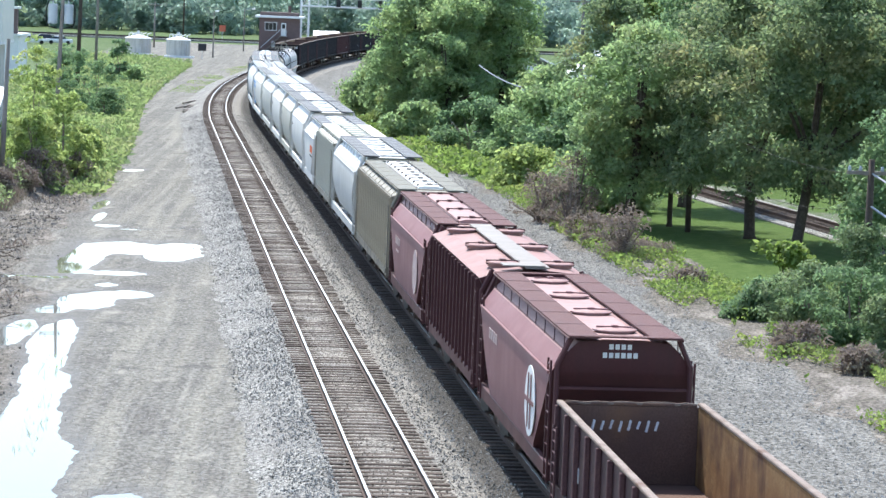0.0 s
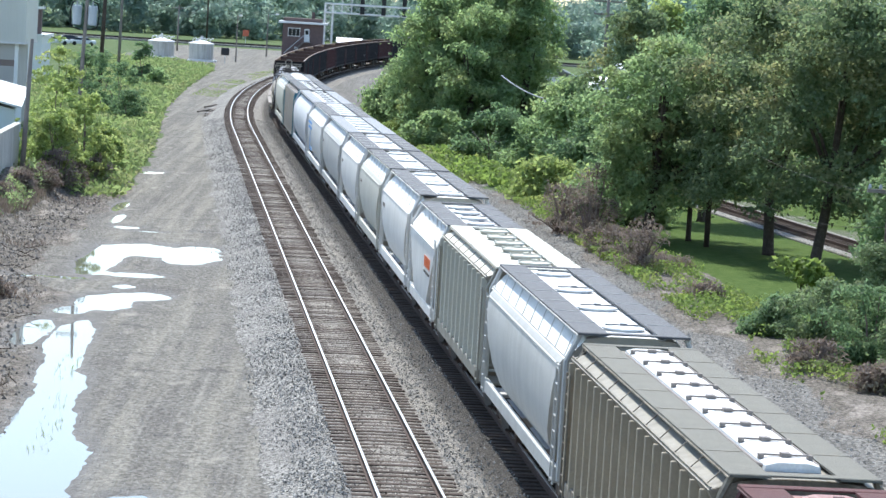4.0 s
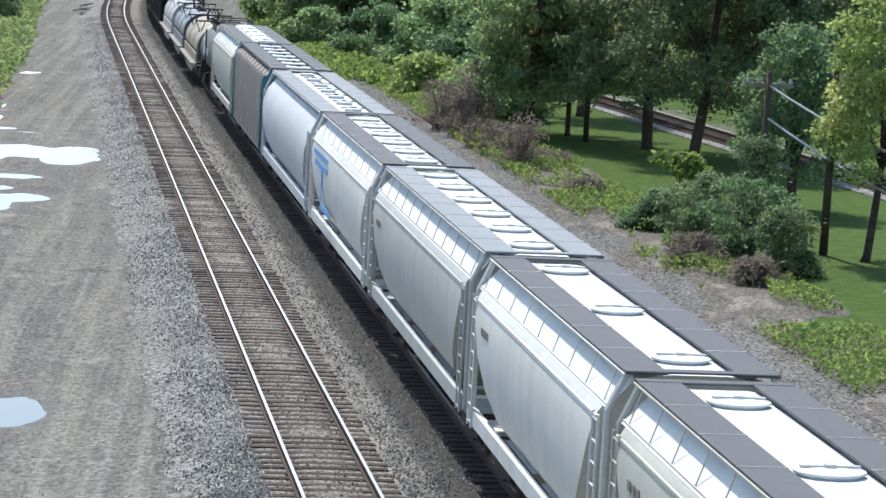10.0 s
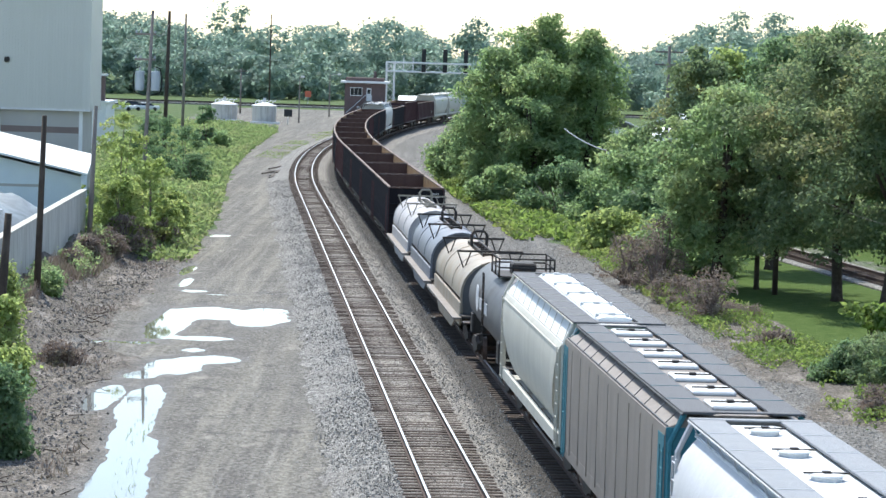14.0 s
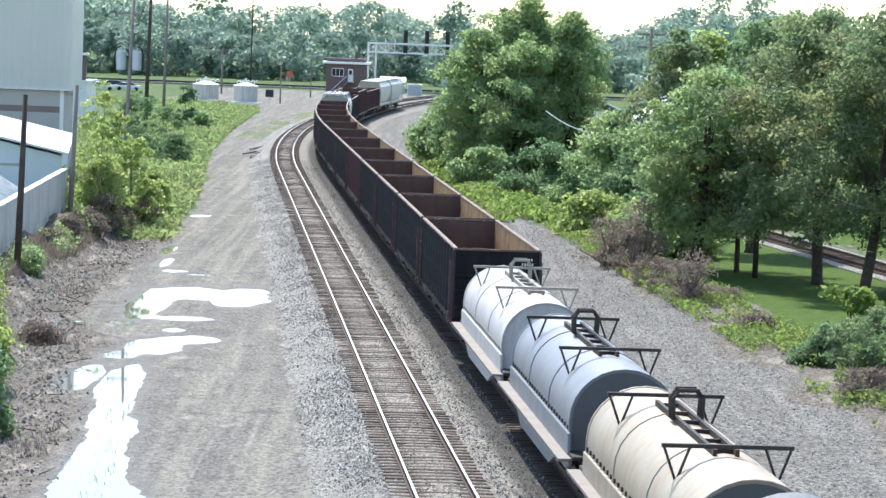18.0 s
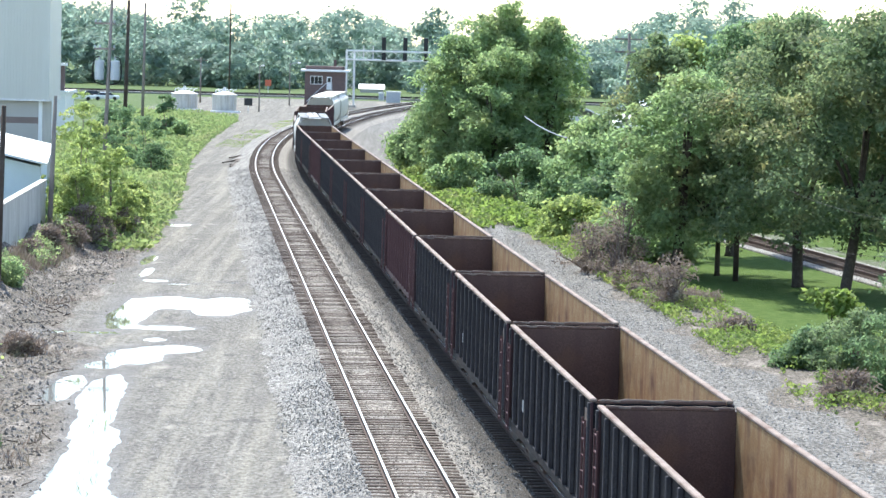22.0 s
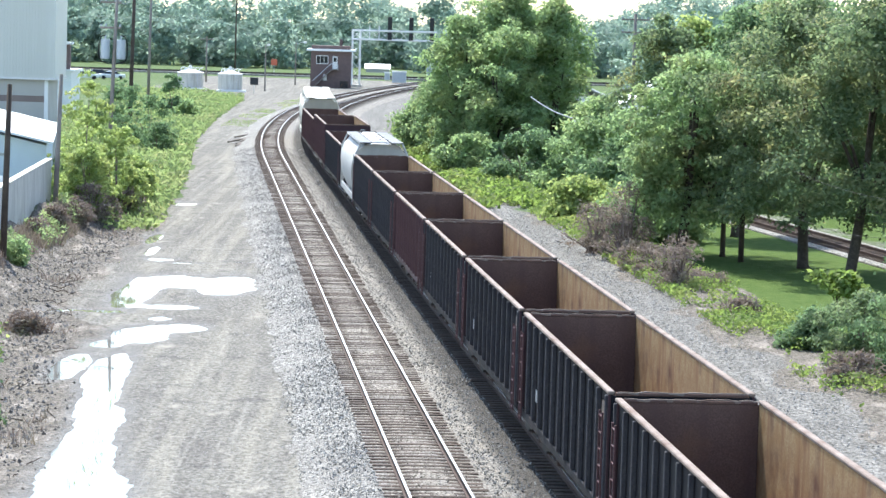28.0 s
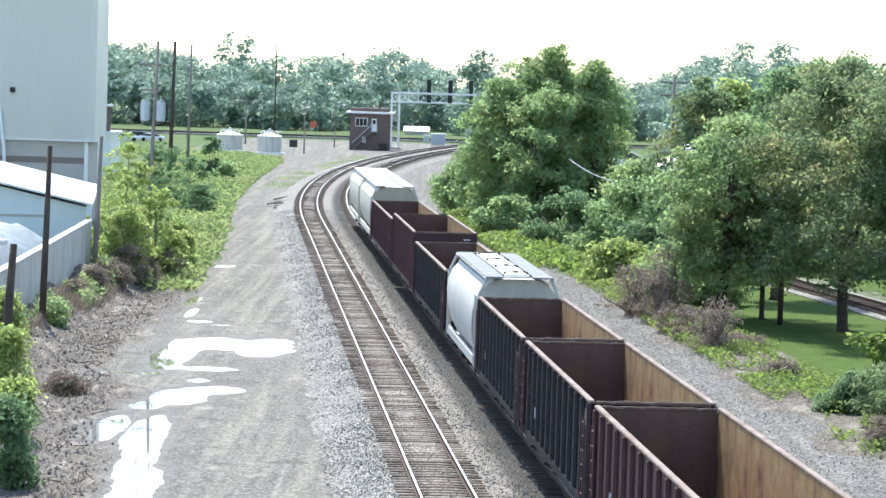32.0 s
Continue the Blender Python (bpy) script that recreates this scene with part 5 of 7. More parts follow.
def conifer(name, label, x, y, height, r, seed, leaves=3500, size=0.3):
    rng = np.random.default_rng(seed)
    top = thing(name, label, "tree", pose(x, y, -0.6))
    part("trunk", tube(bmesh.new(), [(0, 0, 0), (0, 0, height * 0.9)], [0.14, 0.03], 8), M_BARK, top)
    f = rng.uniform(0, 1, leaves) ** 0.6
    a = rng.uniform(0, 2 * math.pi, leaves)
    tier = 0.75 + 0.25 * np.sin(f * 40 + a * 2)
    rad = r * f * tier * rng.uniform(0.55, 1.05, leaves)
    pts = np.stack([rad * np.cos(a), rad * np.sin(a), height * (1 - f) + 0.4 - 0.15 * rad], 1)
    outs = np.stack([np.cos(a), np.sin(a), np.full(leaves, 0.4)], 1)
    part("crown", leaf_mesh("crown", pts, outs, size, L_BLUE, rng, 2.2), None, top)
    return top


def ground_cover(name, label, category, n, xf, y0, y1, height, size, leaf, seed, long=1.5, upright=False, patch=0.0):
    """Uncounted low growth scattered over a strip; xf gives the strip's two edges at y."""
    rng = np.random.default_rng(seed)
    y = rng.uniform(y0, y1, n)
    lo, hi = xf(y)
    x = lo + (hi - lo) * rng.uniform(0, 1, n)
    if patch:
        keep = lattice(x * 0.45, y * 0.3, seed) * 0.7 + lattice(x * 1.7, y * 1.1, seed + 1) * 0.3 > patch
        x, y = x[keep], y[keep]
    hump = 0.35 + 0.65 * lattice(x * 0.8, y * 0.5, seed + 2)
    z = ground_z(x, y) + height * hump * rng.uniform(0.05, 1, len(x)) ** (0.8 if not upright else 1.0)
    outs = np.stack([rng.normal(0, 0.4, len(x)), rng.normal(0, 0.4, len(x)) - 0.2, np.full(len(x), 0.9 if not upright else 0.05)], 1)
    me = leaf_mesh(name, np.stack([x, y, z], 1), outs, size, leaf, rng, long)
    return tagged(new(name, me), label, category, kind="stuff")


def blades(name, label, category, n, xf, y0, y1, height, width, leaf, seed, patch=0.0):
    """Upright grass and weed blades over a strip."""
    rng = np.random.default_rng(seed)
    y = rng.uniform(y0, y1, n)
    lo, hi = xf(y)
    x = lo + (hi - lo) * rng.uniform(0, 1, n)
    if patch:
        keep = lattice(x * 0.4, y * 0.2, seed) > patch
        x, y = x[keep], y[keep]
    n = len(x)
    z = ground_z(x, y) - 0.03
    h = height * (0.35 + 0.65 * lattice(x * 0.7, y * 0.4, seed + 2)) * rng.uniform(0.5, 1.2, n)
    a = rng.uniform(0, 2 * math.pi, n)
    bx, by = rng.normal(0, 0.28, n) * h, rng.normal(0, 0.28, n) * h
    dx, dy = np.cos(a) * width, np.sin(a) * width
    v = np.stack([np.stack([x - dx, y - dy, z], 1), np.stack([x + dx, y + dy, z], 1), np.stack([x + bx * 0.5 + dx * 0.9, y + by * 0.5 + dy * 0.9, z + h * 0.6], 1), np.stack([x + bx, y + by, z + h], 1)], 1).reshape(-1, 3)
    me = bpy.data.meshes.new(name)
    me.vertices.add(4 * n), me.loops.add(4 * n), me.polygons.add(n)
    me.vertices.foreach_set("co", v.astype(np.float32).ravel())
    me.loops.foreach_set("vertex_index", np.arange(4 * n, dtype=np.int32))
    me.polygons.foreach_set("loop_start", np.arange(0, 4 * n, 4, dtype=np.int32))
    me.polygons.foreach_set("loop_total", np.full(n, 4, dtype=np.int32))
    me.update()
    me.validate()
    me.materials.append(leaf)
    return tagged(new(name, me), label, category, kind="stuff")


L_DRY = leaf_mat("dry_brush", (0.16, 0.125, 0.105), (0.29, 0.235, 0.195), (0.18, 0.19, 0.1), 0.4)

# lawn trees
tree("lawn_tree", "leaning broad-leaved tree at the lawn's edge", 14.3, 142.5, 10.4, 4.5, L_BROAD, 1, 0.14, 0.26, (0.06, 0.0), 17000, 0.27, 70, 1.05)
tree("lawn_tree", "large broad-leaved tree with yellowing leaves on the lawn", 20.0, 137.3, 13.4, 5.4, L_OAK, 2, 0.13, 0.26, (-0.02, 0), 24000, 0.27, 90, 1.15)
tree("lawn_tree", "large shady broad-leaved tree on the lawn", 21.2, 131.0, 13.4, 5.4, L_OAK, 3, 0.14, 0.25, (0.08, 0), 22000, 0.27, 85, 1.15)
tree("lawn_tree", "broad-leaved tree with low yellowish branches beside the lawn", 16.6, 143.0, 7.4, 3.6, L_OAK, 4, 0.2, 0.13, (0, 0), 9000, 0.26, 40, 0.9)
tree("lawn_tree", "dark-leaved tree behind the lawn", 18.9, 157.0, 12.9, 3.9, L_DEEP, 5, 0.2, 0.22, (0, 0), 10000, 0.3, 45, 1.1)
tree("lawn_tree", "broad-leaved tree reaching over the lawn", 26.2, 132.0, 13.2, 5.0, L_OAK, 6, 0.12, 0.25, (0, 0), 13000, 0.3, 60, 1.15)
tree("lawn_tree", "airy yellow-green tree behind the lawn", 16.9, 181.0, 12.6, 3.5, L_OAK, 11, 0.22, 0.2, (0, 0), 8000, 0.33, 44, 1.0)
tree("lawn_tree", "yellow-green tree on the lawn by a pole", 21.9, 95.6, 10.5, 2.8, L_YELLOW, 7, 0.17, 0.14, (0.06, 0), 11000, 0.22, 50, 0.7)
tree("lawn_tree", "bushy tree behind the cable pole", 22.4, 112.0, 7.6, 2.6, L_DEEP, 8, 0.08, 0.2, (0, 0), 8000, 0.24, 40, 0.8)
conifer("spruce", "blue-green spruce beside the lawn", 22.4, 86.5, 6.2, 1.9, 9, 5000, 0.2)
# behind the third line
for i, (x, y, h, r, lf) in enumerate(((24, 186, 12.5, 5, L_BROAD), (31, 180, 13, 5.5, L_DEEP), (38, 172, 13, 5.5, L_BROAD), (23.5, 226, 12.5, 3.0, L_YELLOW), (29.5, 232, 14, 4.5, L_BROAD),
                                       (35, 240, 15, 6, L_DEEP), (44, 200, 14, 6, L_BROAD), (10.5, 315, 12, 4, L_BROAD), (40, 310, 15, 7, L_DEEP), (55, 260, 15, 7, L_BROAD), (33, 152, 11, 4.5, L_DEEP))):
    tree("far_tree", "broad-leaved tree beyond the side track", x, y, h, r, lf, 20 + i, 0.18, 0.3, (0, 0), 4500, 0.52, 45, 1.3)
# the thicket along the curve
for i, (x, y, h, r, lf, low, n) in enumerate(((8.7, 229, 14.6, 5.2, L_BROAD, 0.05, 22000), (4.8, 226, 12.0, 3.6, L_BROAD, 0.04, 14000), (12.0, 226, 13.4, 3.4, L_BROAD, 0.06, 12000), (3.0, 236, 7.4, 2.7, L_BROAD, 0.04, 9000), (1.2, 246, 4.8, 2.2, L_BROAD, 0.04, 6000),
                                               (10.5, 262, 12.5, 4.4, L_DEEP, 0.05, 9000), (5.4, 268, 5.5, 2.6, L_BROAD, 0.04, 6000), (14.5, 285, 5.0, 3.2, L_BROAD, 0.04, 6000), (14.8, 214, 6.4, 2.7, L_BROAD, 0.06, 8000), (7.6, 222.5, 11.2, 4.4, L_BROAD, 0.03, 16000))):
    tree("thicket_tree", "dense broad-leaved tree beside the curve", x, y, h, r, lf, 50 + i, low, 0.28, (0, 0), n, 0.34, 90, 1.15, shape=0.7)
for i, (x, y, h, r, lf) in enumerate(((8.6, 201, 4.4, 3.0, L_DEEP), (11.3, 196, 3.6, 2.4, L_BROAD), (4.6, 214, 3.2, 2.2, L_BROAD), (11.8, 178, 5.6, 2.0, L_BROAD), (13.4, 172, 5.2, 2.1, L_DEEP),
                                       (10.6, 165, 2.6, 1.9, L_YELLOW), (13.0, 158, 3.0, 2.0, L_DEEP), (12.0, 149, 2.6, 1.5, L_BROAD), (3.2, 232, 2.6, 2.0, L_YELLOW), (14.8, 187, 6.0, 2.4, L_BROAD))):
    bush("thicket_bush", "leafy green bush at the gravel's edge", x, y, h, r, lf, 70 + i, 4500, 0.27, 24, 0.8)
for i, (x, y, h, r, lf) in enumerate(((14.6, 152, 3.6, 2.0, L_BROAD), (16.6, 166, 4.0, 2.4, L_DEEP), (14.2, 162, 4.2, 2.2, L_BROAD), (18.8, 172, 4.2, 2.4, L_BROAD), (16.0, 178, 5, 2.6, L_DEEP), (12.6, 153.5, 2.8, 1.4, L_YELLOW))):
    bush("thicket_bush", "dense green bush behind the lawn tree", x, y, h, r, lf, 85 + i * 3, 5000, 0.27, 26, 0.8)
for i, (x, y, h, r) in enumerate(((11.2, 139, 3.2, 1.7), (9.9, 143, 2.6, 1.6), (11.6, 142, 3.6, 1.5), (12.4, 123.2, 2.3, 1.25), (12.2, 129, 1.5, 1.4), (13.8, 126, 0.7, 1.3), (11.4, 133.5, 1.3, 1.3), (15.2, 91.5, 1.2, 1.0), (13.9, 113, 0.7, 0.8), (16.6, 88, 1.1, 0.9), (10.9, 147.5, 2.2, 1.4))):
    bush("dry_bush", "grey-brown half-dead brush at the gravel's edge", x, y, h, r, L_DRY, 90 + i, 1100, 0.1, 26, 0.4, twigs=40, long=3.0)
for i, (x, y, h, r, lf) in enumerate(((16.4, 98.0, 2.5, 1.5, L_OAK), (17.6, 94.5, 3.2, 1.5, L_DEEP), (18.9, 101.0, 3.8, 1.0, L_OAK), (15.4, 102.5, 1.5, 1.2, L_DEEP), (18.2, 91.0, 2.2, 1.2, L_OAK))):
    bush("roadside_bush", "leafy bush by the cable pole", x, y, h, r, lf, 110 + i, 6500, 0.125, 30, 0.45)
tree("sumac", "slender sumac with drooping leaf clusters beside the gravel", 16.9, 107.3, 2.7, 1.15, L_WEED, 119, 0.55, 0.04, (0.05, 0), 700, 0.34, 7, 0.42, category="shrub", limbs=7, leaders=0)
# by the warehouse
for i, (x, y, h, r, lf) in enumerate(((-17.6, 152.5, 5.2, 1.9, L_YELLOW), (-16.2, 156, 4.7, 1.7, L_YELLOW), (-18.2, 158, 7.3, 2.0, L_YELLOW), (-17.2, 150.5, 3.6, 1.5, L_YELLOW), (-21.6, 236, 4.6, 1.9, L_DEEP),
                                       (-23.8, 241, 5.2, 2.1, L_DEEP), (-15.6, 160, 2.4, 0.9, L_YELLOW), (-20.3, 229, 2.8, 1.5, L_DEEP), (-15.7, 166, 2.3, 1.3, L_YELLOW), (-16.6, 172, 2.6, 1.5, L_YELLOW), (-17.5, 179, 2.4, 1.4, L_BROAD))):
    bush("sapling_clump", "tall leafy saplings beside the road", x, y, h, r, lf, 130 + i, 3300, 0.19, 80, 0.3)
for i, (x, y, h, r, lf) in enumerate(((-12.0, 77.6, 2.5, 0.85, L_DEEP), (-13.3, 86, 1.7, 0.8, L_YELLOW), (-14.9, 95, 2.4, 1.1, L_YELLOW), (-17.2, 109, 1.8, 0.8, L_YELLOW), (-17.2, 121, 1.0, 0.7, L_BROAD))):
    bush("verge_bush", "small green bush on the dug earth", x, y, h, r, lf, 150 + i, 3600, 0.15, 24, 0.45)
for i, (x, y, h, r) in enumerate(((-16.8, 149, 2.0, 1.2), (-16.2, 151, 1.5, 0.9), (-17.7, 141, 0.9, 0.6), (-13.6, 100, 0.9, 0.9), (-15.4, 156, 1.8, 0.8), (-17.8, 133, 1.0, 0.5), (-17.2, 146, 1.3, 0.9))):
    bush("dry_brush", "brown dry brush on the verge", x, y, h, r, L_DRY, 170 + i, 1300, 0.1, 26, 0.35, twigs=40, long=3.0)
bush("verge_bush", "slender green shrub in tall grass", -27.3, 322, 4.6, 1.3, L_DEEP, 181, 1800, 0.3, 22, 0.5)
bush("verge_bush", "low green shrub in tall grass", -24.0, 305, 2.0, 1.4, L_BROAD, 182, 1500, 0.3, 18, 0.5)
bush("verge_bush", "grey-green shrub in the yard grass", -36.0, 352, 3.6, 1.8, L_DEEP, 184, 1800, 0.3, 22, 0.6)
bush("verge_bush", "dark green shrub below the tall poles", -29.0, 276, 4.2, 1.8, L_DEEP, 183, 2200, 0.3, 22, 0.6)

ground_cover("tall_weeds", "tall yellow-green grass and weeds on the verge", "weeds", 70000, lambda y: (verge_x(y) - 9 - 0.02 * y, verge_x(y) + 0.5), 148, 410, 1.0, 0.19, L_MEADOW, 201, 2.2, True, 0.2)
blades("verge_weeds", "thin weeds on dug earth", "weeds", 9000, lambda y: (verge_x(y) - 6, verge_x(y) - 0.3), 55, 165, 0.45, 0.02, L_DRY, 203, 0.68)
blades("wall_weeds", "brown and green weeds along the foot of the yard wall", "weeds", 4000, lambda y: (-18.2 + 0.0 * y, -16.8 + 0.0 * y), 96, 150, 0.7, 0.025, L_DRY, 213, 0.3)
ground_cover("wall_creeper", "green creeper clumps at the wall's foot", "weeds", 5000, lambda y: (-18.2 + 0.0 * y, -16.9 + 0.0 * y), 98, 150, 1.0, 0.12, L_BROAD, 215, patch=0.55)
ground_cover("roadside_weeds", "bright green leafy weeds along the gravel", "weeds", 64000, lambda y: (line_xs(y) + 14.6, line_xs(y) + 18.6), 60, 190, 0.6, 0.1, L_WEED, 205, patch=0.47)
ground_cover("thicket_undergrowth", "yellow-green undergrowth below the thicket", "weeds", 30000, lambda y: (line_xs(y) + 12.0, line_xs(y) + 17.0), 175, 300, 0.9, 0.25, L_WEED, 207, patch=0.35)
blades("gravel_tufts", "grass tufts between the tracks and the yard", "grass", 3000, lambda y: (line_xs(y) - 6.0, line_xs(y) - 3.0), 290, 420, 0.22, 0.05, L_MEADOW, 209, 0.4)


def build_woods():
    """The woodland that closes the distance: a front row of full crowns, and taller tops behind."""
    rng = np.random.default_rng(300)
    front, back = [], []

    def crown(into, x, y, h, r, low, n):
        turn = rng.uniform(0, 6.28)
        for j in range(n):
            f = rng.uniform(low, 1)
            wide = math.sqrt(max(0.04, 1 - max(0.0, (f - 0.45) / 0.55) ** 2.2)) * min(1, 0.75 + f)
            a, q = rng.uniform(0, 6.28), math.sqrt(rng.uniform(0.1, 1))
            wob = 1 + 0.2 * math.sin(3 * a + turn) + 0.12 * math.sin(7 * f + turn)
            into.append((x + q * r * wide * wob * math.cos(a), y + q * r * wide * math.sin(a), f * (h - 0.8) - 0.4, r * rng.uniform(0.24, 0.5)))
    for k in range(95):
        x, y = -135 + 290 * k / 95 + rng.uniform(-1.5, 1.5), rng.uniform(602, 628)
        if abs(x + 8) < 12:
            y += 34
        crown(front, x, y, rng.uniform(7, 11.5), rng.uniform(3.2, 4.8), 0.02, 34)
    for k in range(190):
        x, y = rng.uniform(-140, 165), rng.uniform(640, 730)
        ridge = float(lattice(np.array([x / 15.0]), np.array([0.5]), 41)[0])
        h = 13.0 + 5.5 * ridge + rng.uniform(-1.2, 1.2) + (3.5 if 60 < x < 100 else 0) - (2.5 if 30 < x < 56 else 0)
        crown(back, x, y, h, rng.uniform(3.6, 5.8), 0.3, 32)
    for x, y, h, r in ((-52, 655, 22.0, 3.9), (-48.5, 659, 21.0, 3.3), (-74, 660, 19.5, 4.2), (7.5, 648, 19.5, 4.4), (70, 660, 23, 6), (79, 665, 22.5, 6)):
        crown(back, x, y, h, r, 0.35, 40)
    for k in range(46):
        x, y = rng.uniform(40, 110), rng.uniform(380, 560)
        crown(front, x, y, rng.uniform(12, 17), rng.uniform(3, 5), 0.05, 22)
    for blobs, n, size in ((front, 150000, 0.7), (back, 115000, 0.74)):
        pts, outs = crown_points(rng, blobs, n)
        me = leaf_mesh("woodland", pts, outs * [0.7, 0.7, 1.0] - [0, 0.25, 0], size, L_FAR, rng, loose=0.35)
        tagged(new("woodland", me), "green woodland closing the distance, haze mixed into its leaf colour", "woods", kind="stuff")


build_woods()


# ---------------------------------------------------------------- buildings and yard
M_SIDING = mat("pale_steel_siding", (0.6, 0.6, 0.55), (0.56, 0.56, 0.515), 0.3, 0.5, bump=0.03, streak=(0.5, 0.5, 0.455))
M_BAND = mat("grey_lower_siding", (0.46, 0.44, 0.41), (0.4, 0.385, 0.36), 0.5, 0.6, bump=0.03)
M_BRICK = mat("red_brown_brick", (0.17, 0.12, 0.112), (0.13, 0.095, 0.09), 2, 0.9, bump=0.3, grain=12)
M_STRIPE = mat("brown_band_paint", (0.22, 0.17, 0.155), (0.26, 0.2, 0.18), 1, 0.7, bump=0.03)
M_BLUEWALL = mat("pale_blue_wall", (0.7, 0.76, 0.8), (0.64, 0.7, 0.75), 1, 0.7, bump=0.05)
# dark patches paint the wrinkles' shade into the pale sheet
M_TARP = mat("crumpled_white_sheet", (0.2, 0.225, 0.23), (0.07, 0.085, 0.09), 1.4, 0.45, bump=0.8, grain=3)
M_SIGNALHEAD = mat("black_signal_head", (0.035, 0.036, 0.038), (0.055, 0.055, 0.056), 2, 0.6)
M_ORANGE = mat("orange_sheet", (0.55, 0.15, 0.09), (0.48, 0.13, 0.08), 2, 0.6)
M_CAN = mat("grey_transformer_paint", (0.4, 0.44, 0.47), (0.35, 0.38, 0.42), 2, 0.45)
M_BLACK = mat("black_rubber", (0.02, 0.02, 0.02), (0.03, 0.03, 0.03), 2, 0.8)
M_TIMBER = mat("grey_old_timber", (0.2, 0.175, 0.15), (0.13, 0.115, 0.1), 3, 0.9, bump=0.4)


def warehouse():
    top = thing("warehouse", "tall pale steel-clad warehouse with a grey lower band", "building", pose(-25.4, 200, -0.6))
    part("wall", cuboid(-40, 0, 0, 6.8, 6.7, 21), M_SIDING, top)
    part("lower_wall", cuboid(-40, -0.6, 0.4, 6.6, 0, 6.7), M_BAND, top, "recessed grey lower wall")
    part("drip_rail", cuboid(-40.05, 0.06, -0.06, 6.86, 6.62, 6.78), M_GALV, top)
    part("corner_trim", cuboid(-0.25, 0.03, -0.03, 0.2, 6.8, 21), M_SIDING, top)
    for i in range(92):
        part("siding_rib", shared("siding_rib", lambda: cuboid(-0.035, 0.035, -0.035, 0.0, 6.8, 21), M_SIDING), None, top, m=pose(-0.6 - i * 0.22, 0, 0))
    part("brown_stripe", cuboid(-40, -0.62, 0.385, 0.4, 5.0, 5.45), M_STRIPE, top, "brown stripe along the lower wall")
    part("corner_post", cuboid(-0.75, -0.5, 0.3, 0.5, 0, 6.6), M_WHITE, top, "white corner post")
    part("wall_lamp", cuboid(-6.15, -5.8, -0.25, 0, 10.03, 10.4, 0.04), M_STEEL, top, "small dark wall box")
    part("downpipe", tube(bmesh.new(), [(-6.9, -0.15, 9), (-6.5, -0.2, 6.0), (-6.4, -0.3, 4.5)], 0.12, 8), M_WHITE, top, "white vent pipe")


def shed():
    top = thing("shed", "low shed with a white metal roof and pale blue front", "building", pose(-20.3, 159, -0.6, 0, 0, 6.4))
    prof = [(0.1, 4.05), (0.1, 4.17), (-14, 7.25), (-28, 4.17), (-28, 4.05), (-14, 7.1)]
    part("roof", loft(bmesh.new(), [[(x, y, z) for x, z in prof] for y in (-0.6, 26)]), M_WHITE, top, "white sheet-metal roof")
    wall = [(-0.3, 0), (-0.3, 3.95), (-14, 6.95), (-27.6, 3.95), (-27.6, 0)]
    part("wall", loft(bmesh.new(), [[(x, y, z) for x, z in wall] for y in (0, 25.5)]), M_BLUEWALL, top)
    part("wall_strip", cuboid(-27, -2.6, -0.03, 0.0, 3.3, 3.45), M_BAND, top, "dark strip along the front")


def yard_wall():
    top = thing("yard_wall", "weathered concrete yard wall stained at its foot", "wall", pose(-18.3, 100, -1.15, 0.6, 0, math.degrees(math.atan(0.02))))
    for i in range(12):
        part("panel", shared("yard_panel", lambda: cuboid(-0.14, 0.14, 0.006, 4.194, 0, 3.6, 0.006), M_CONCRETE), None, top, m=pose(0, i * 4.2, 0))
    part("coping", cuboid(-0.19, 0.19, 0, 50.4, 3.6, 3.72, 0.02), M_CONCRETE, top)


def heap(name, label, category, x, y, rx, ry, h, material, seed):
    bm = bmesh.new()
    rings = []
    for k in range(7):
        f = k / 6
        r = math.cos(f * math.pi / 2) * 0.98 + 0.02
        rings.append([(x + rx * r * math.cos(a) * (1 + 0.25 * noise.noise((math.cos(a) * 2, math.sin(a) * 2, seed))), y + ry * r * math.sin(a) * (1 + 0.25 * noise.noise((math.cos(a) * 2, math.sin(a) * 2, seed + 5))),
                       -0.75 + (h + 0.15) * math.sin(f * math.pi / 2) * (1 + 0.2 * noise.noise((math.cos(a) * 3, math.sin(a) * 3, f * 4 + seed)))) for a in (2 * math.pi * j / 28 for j in range(28))])
    return solid(name, loft(bm, rings), material, label, category, smooth=True)


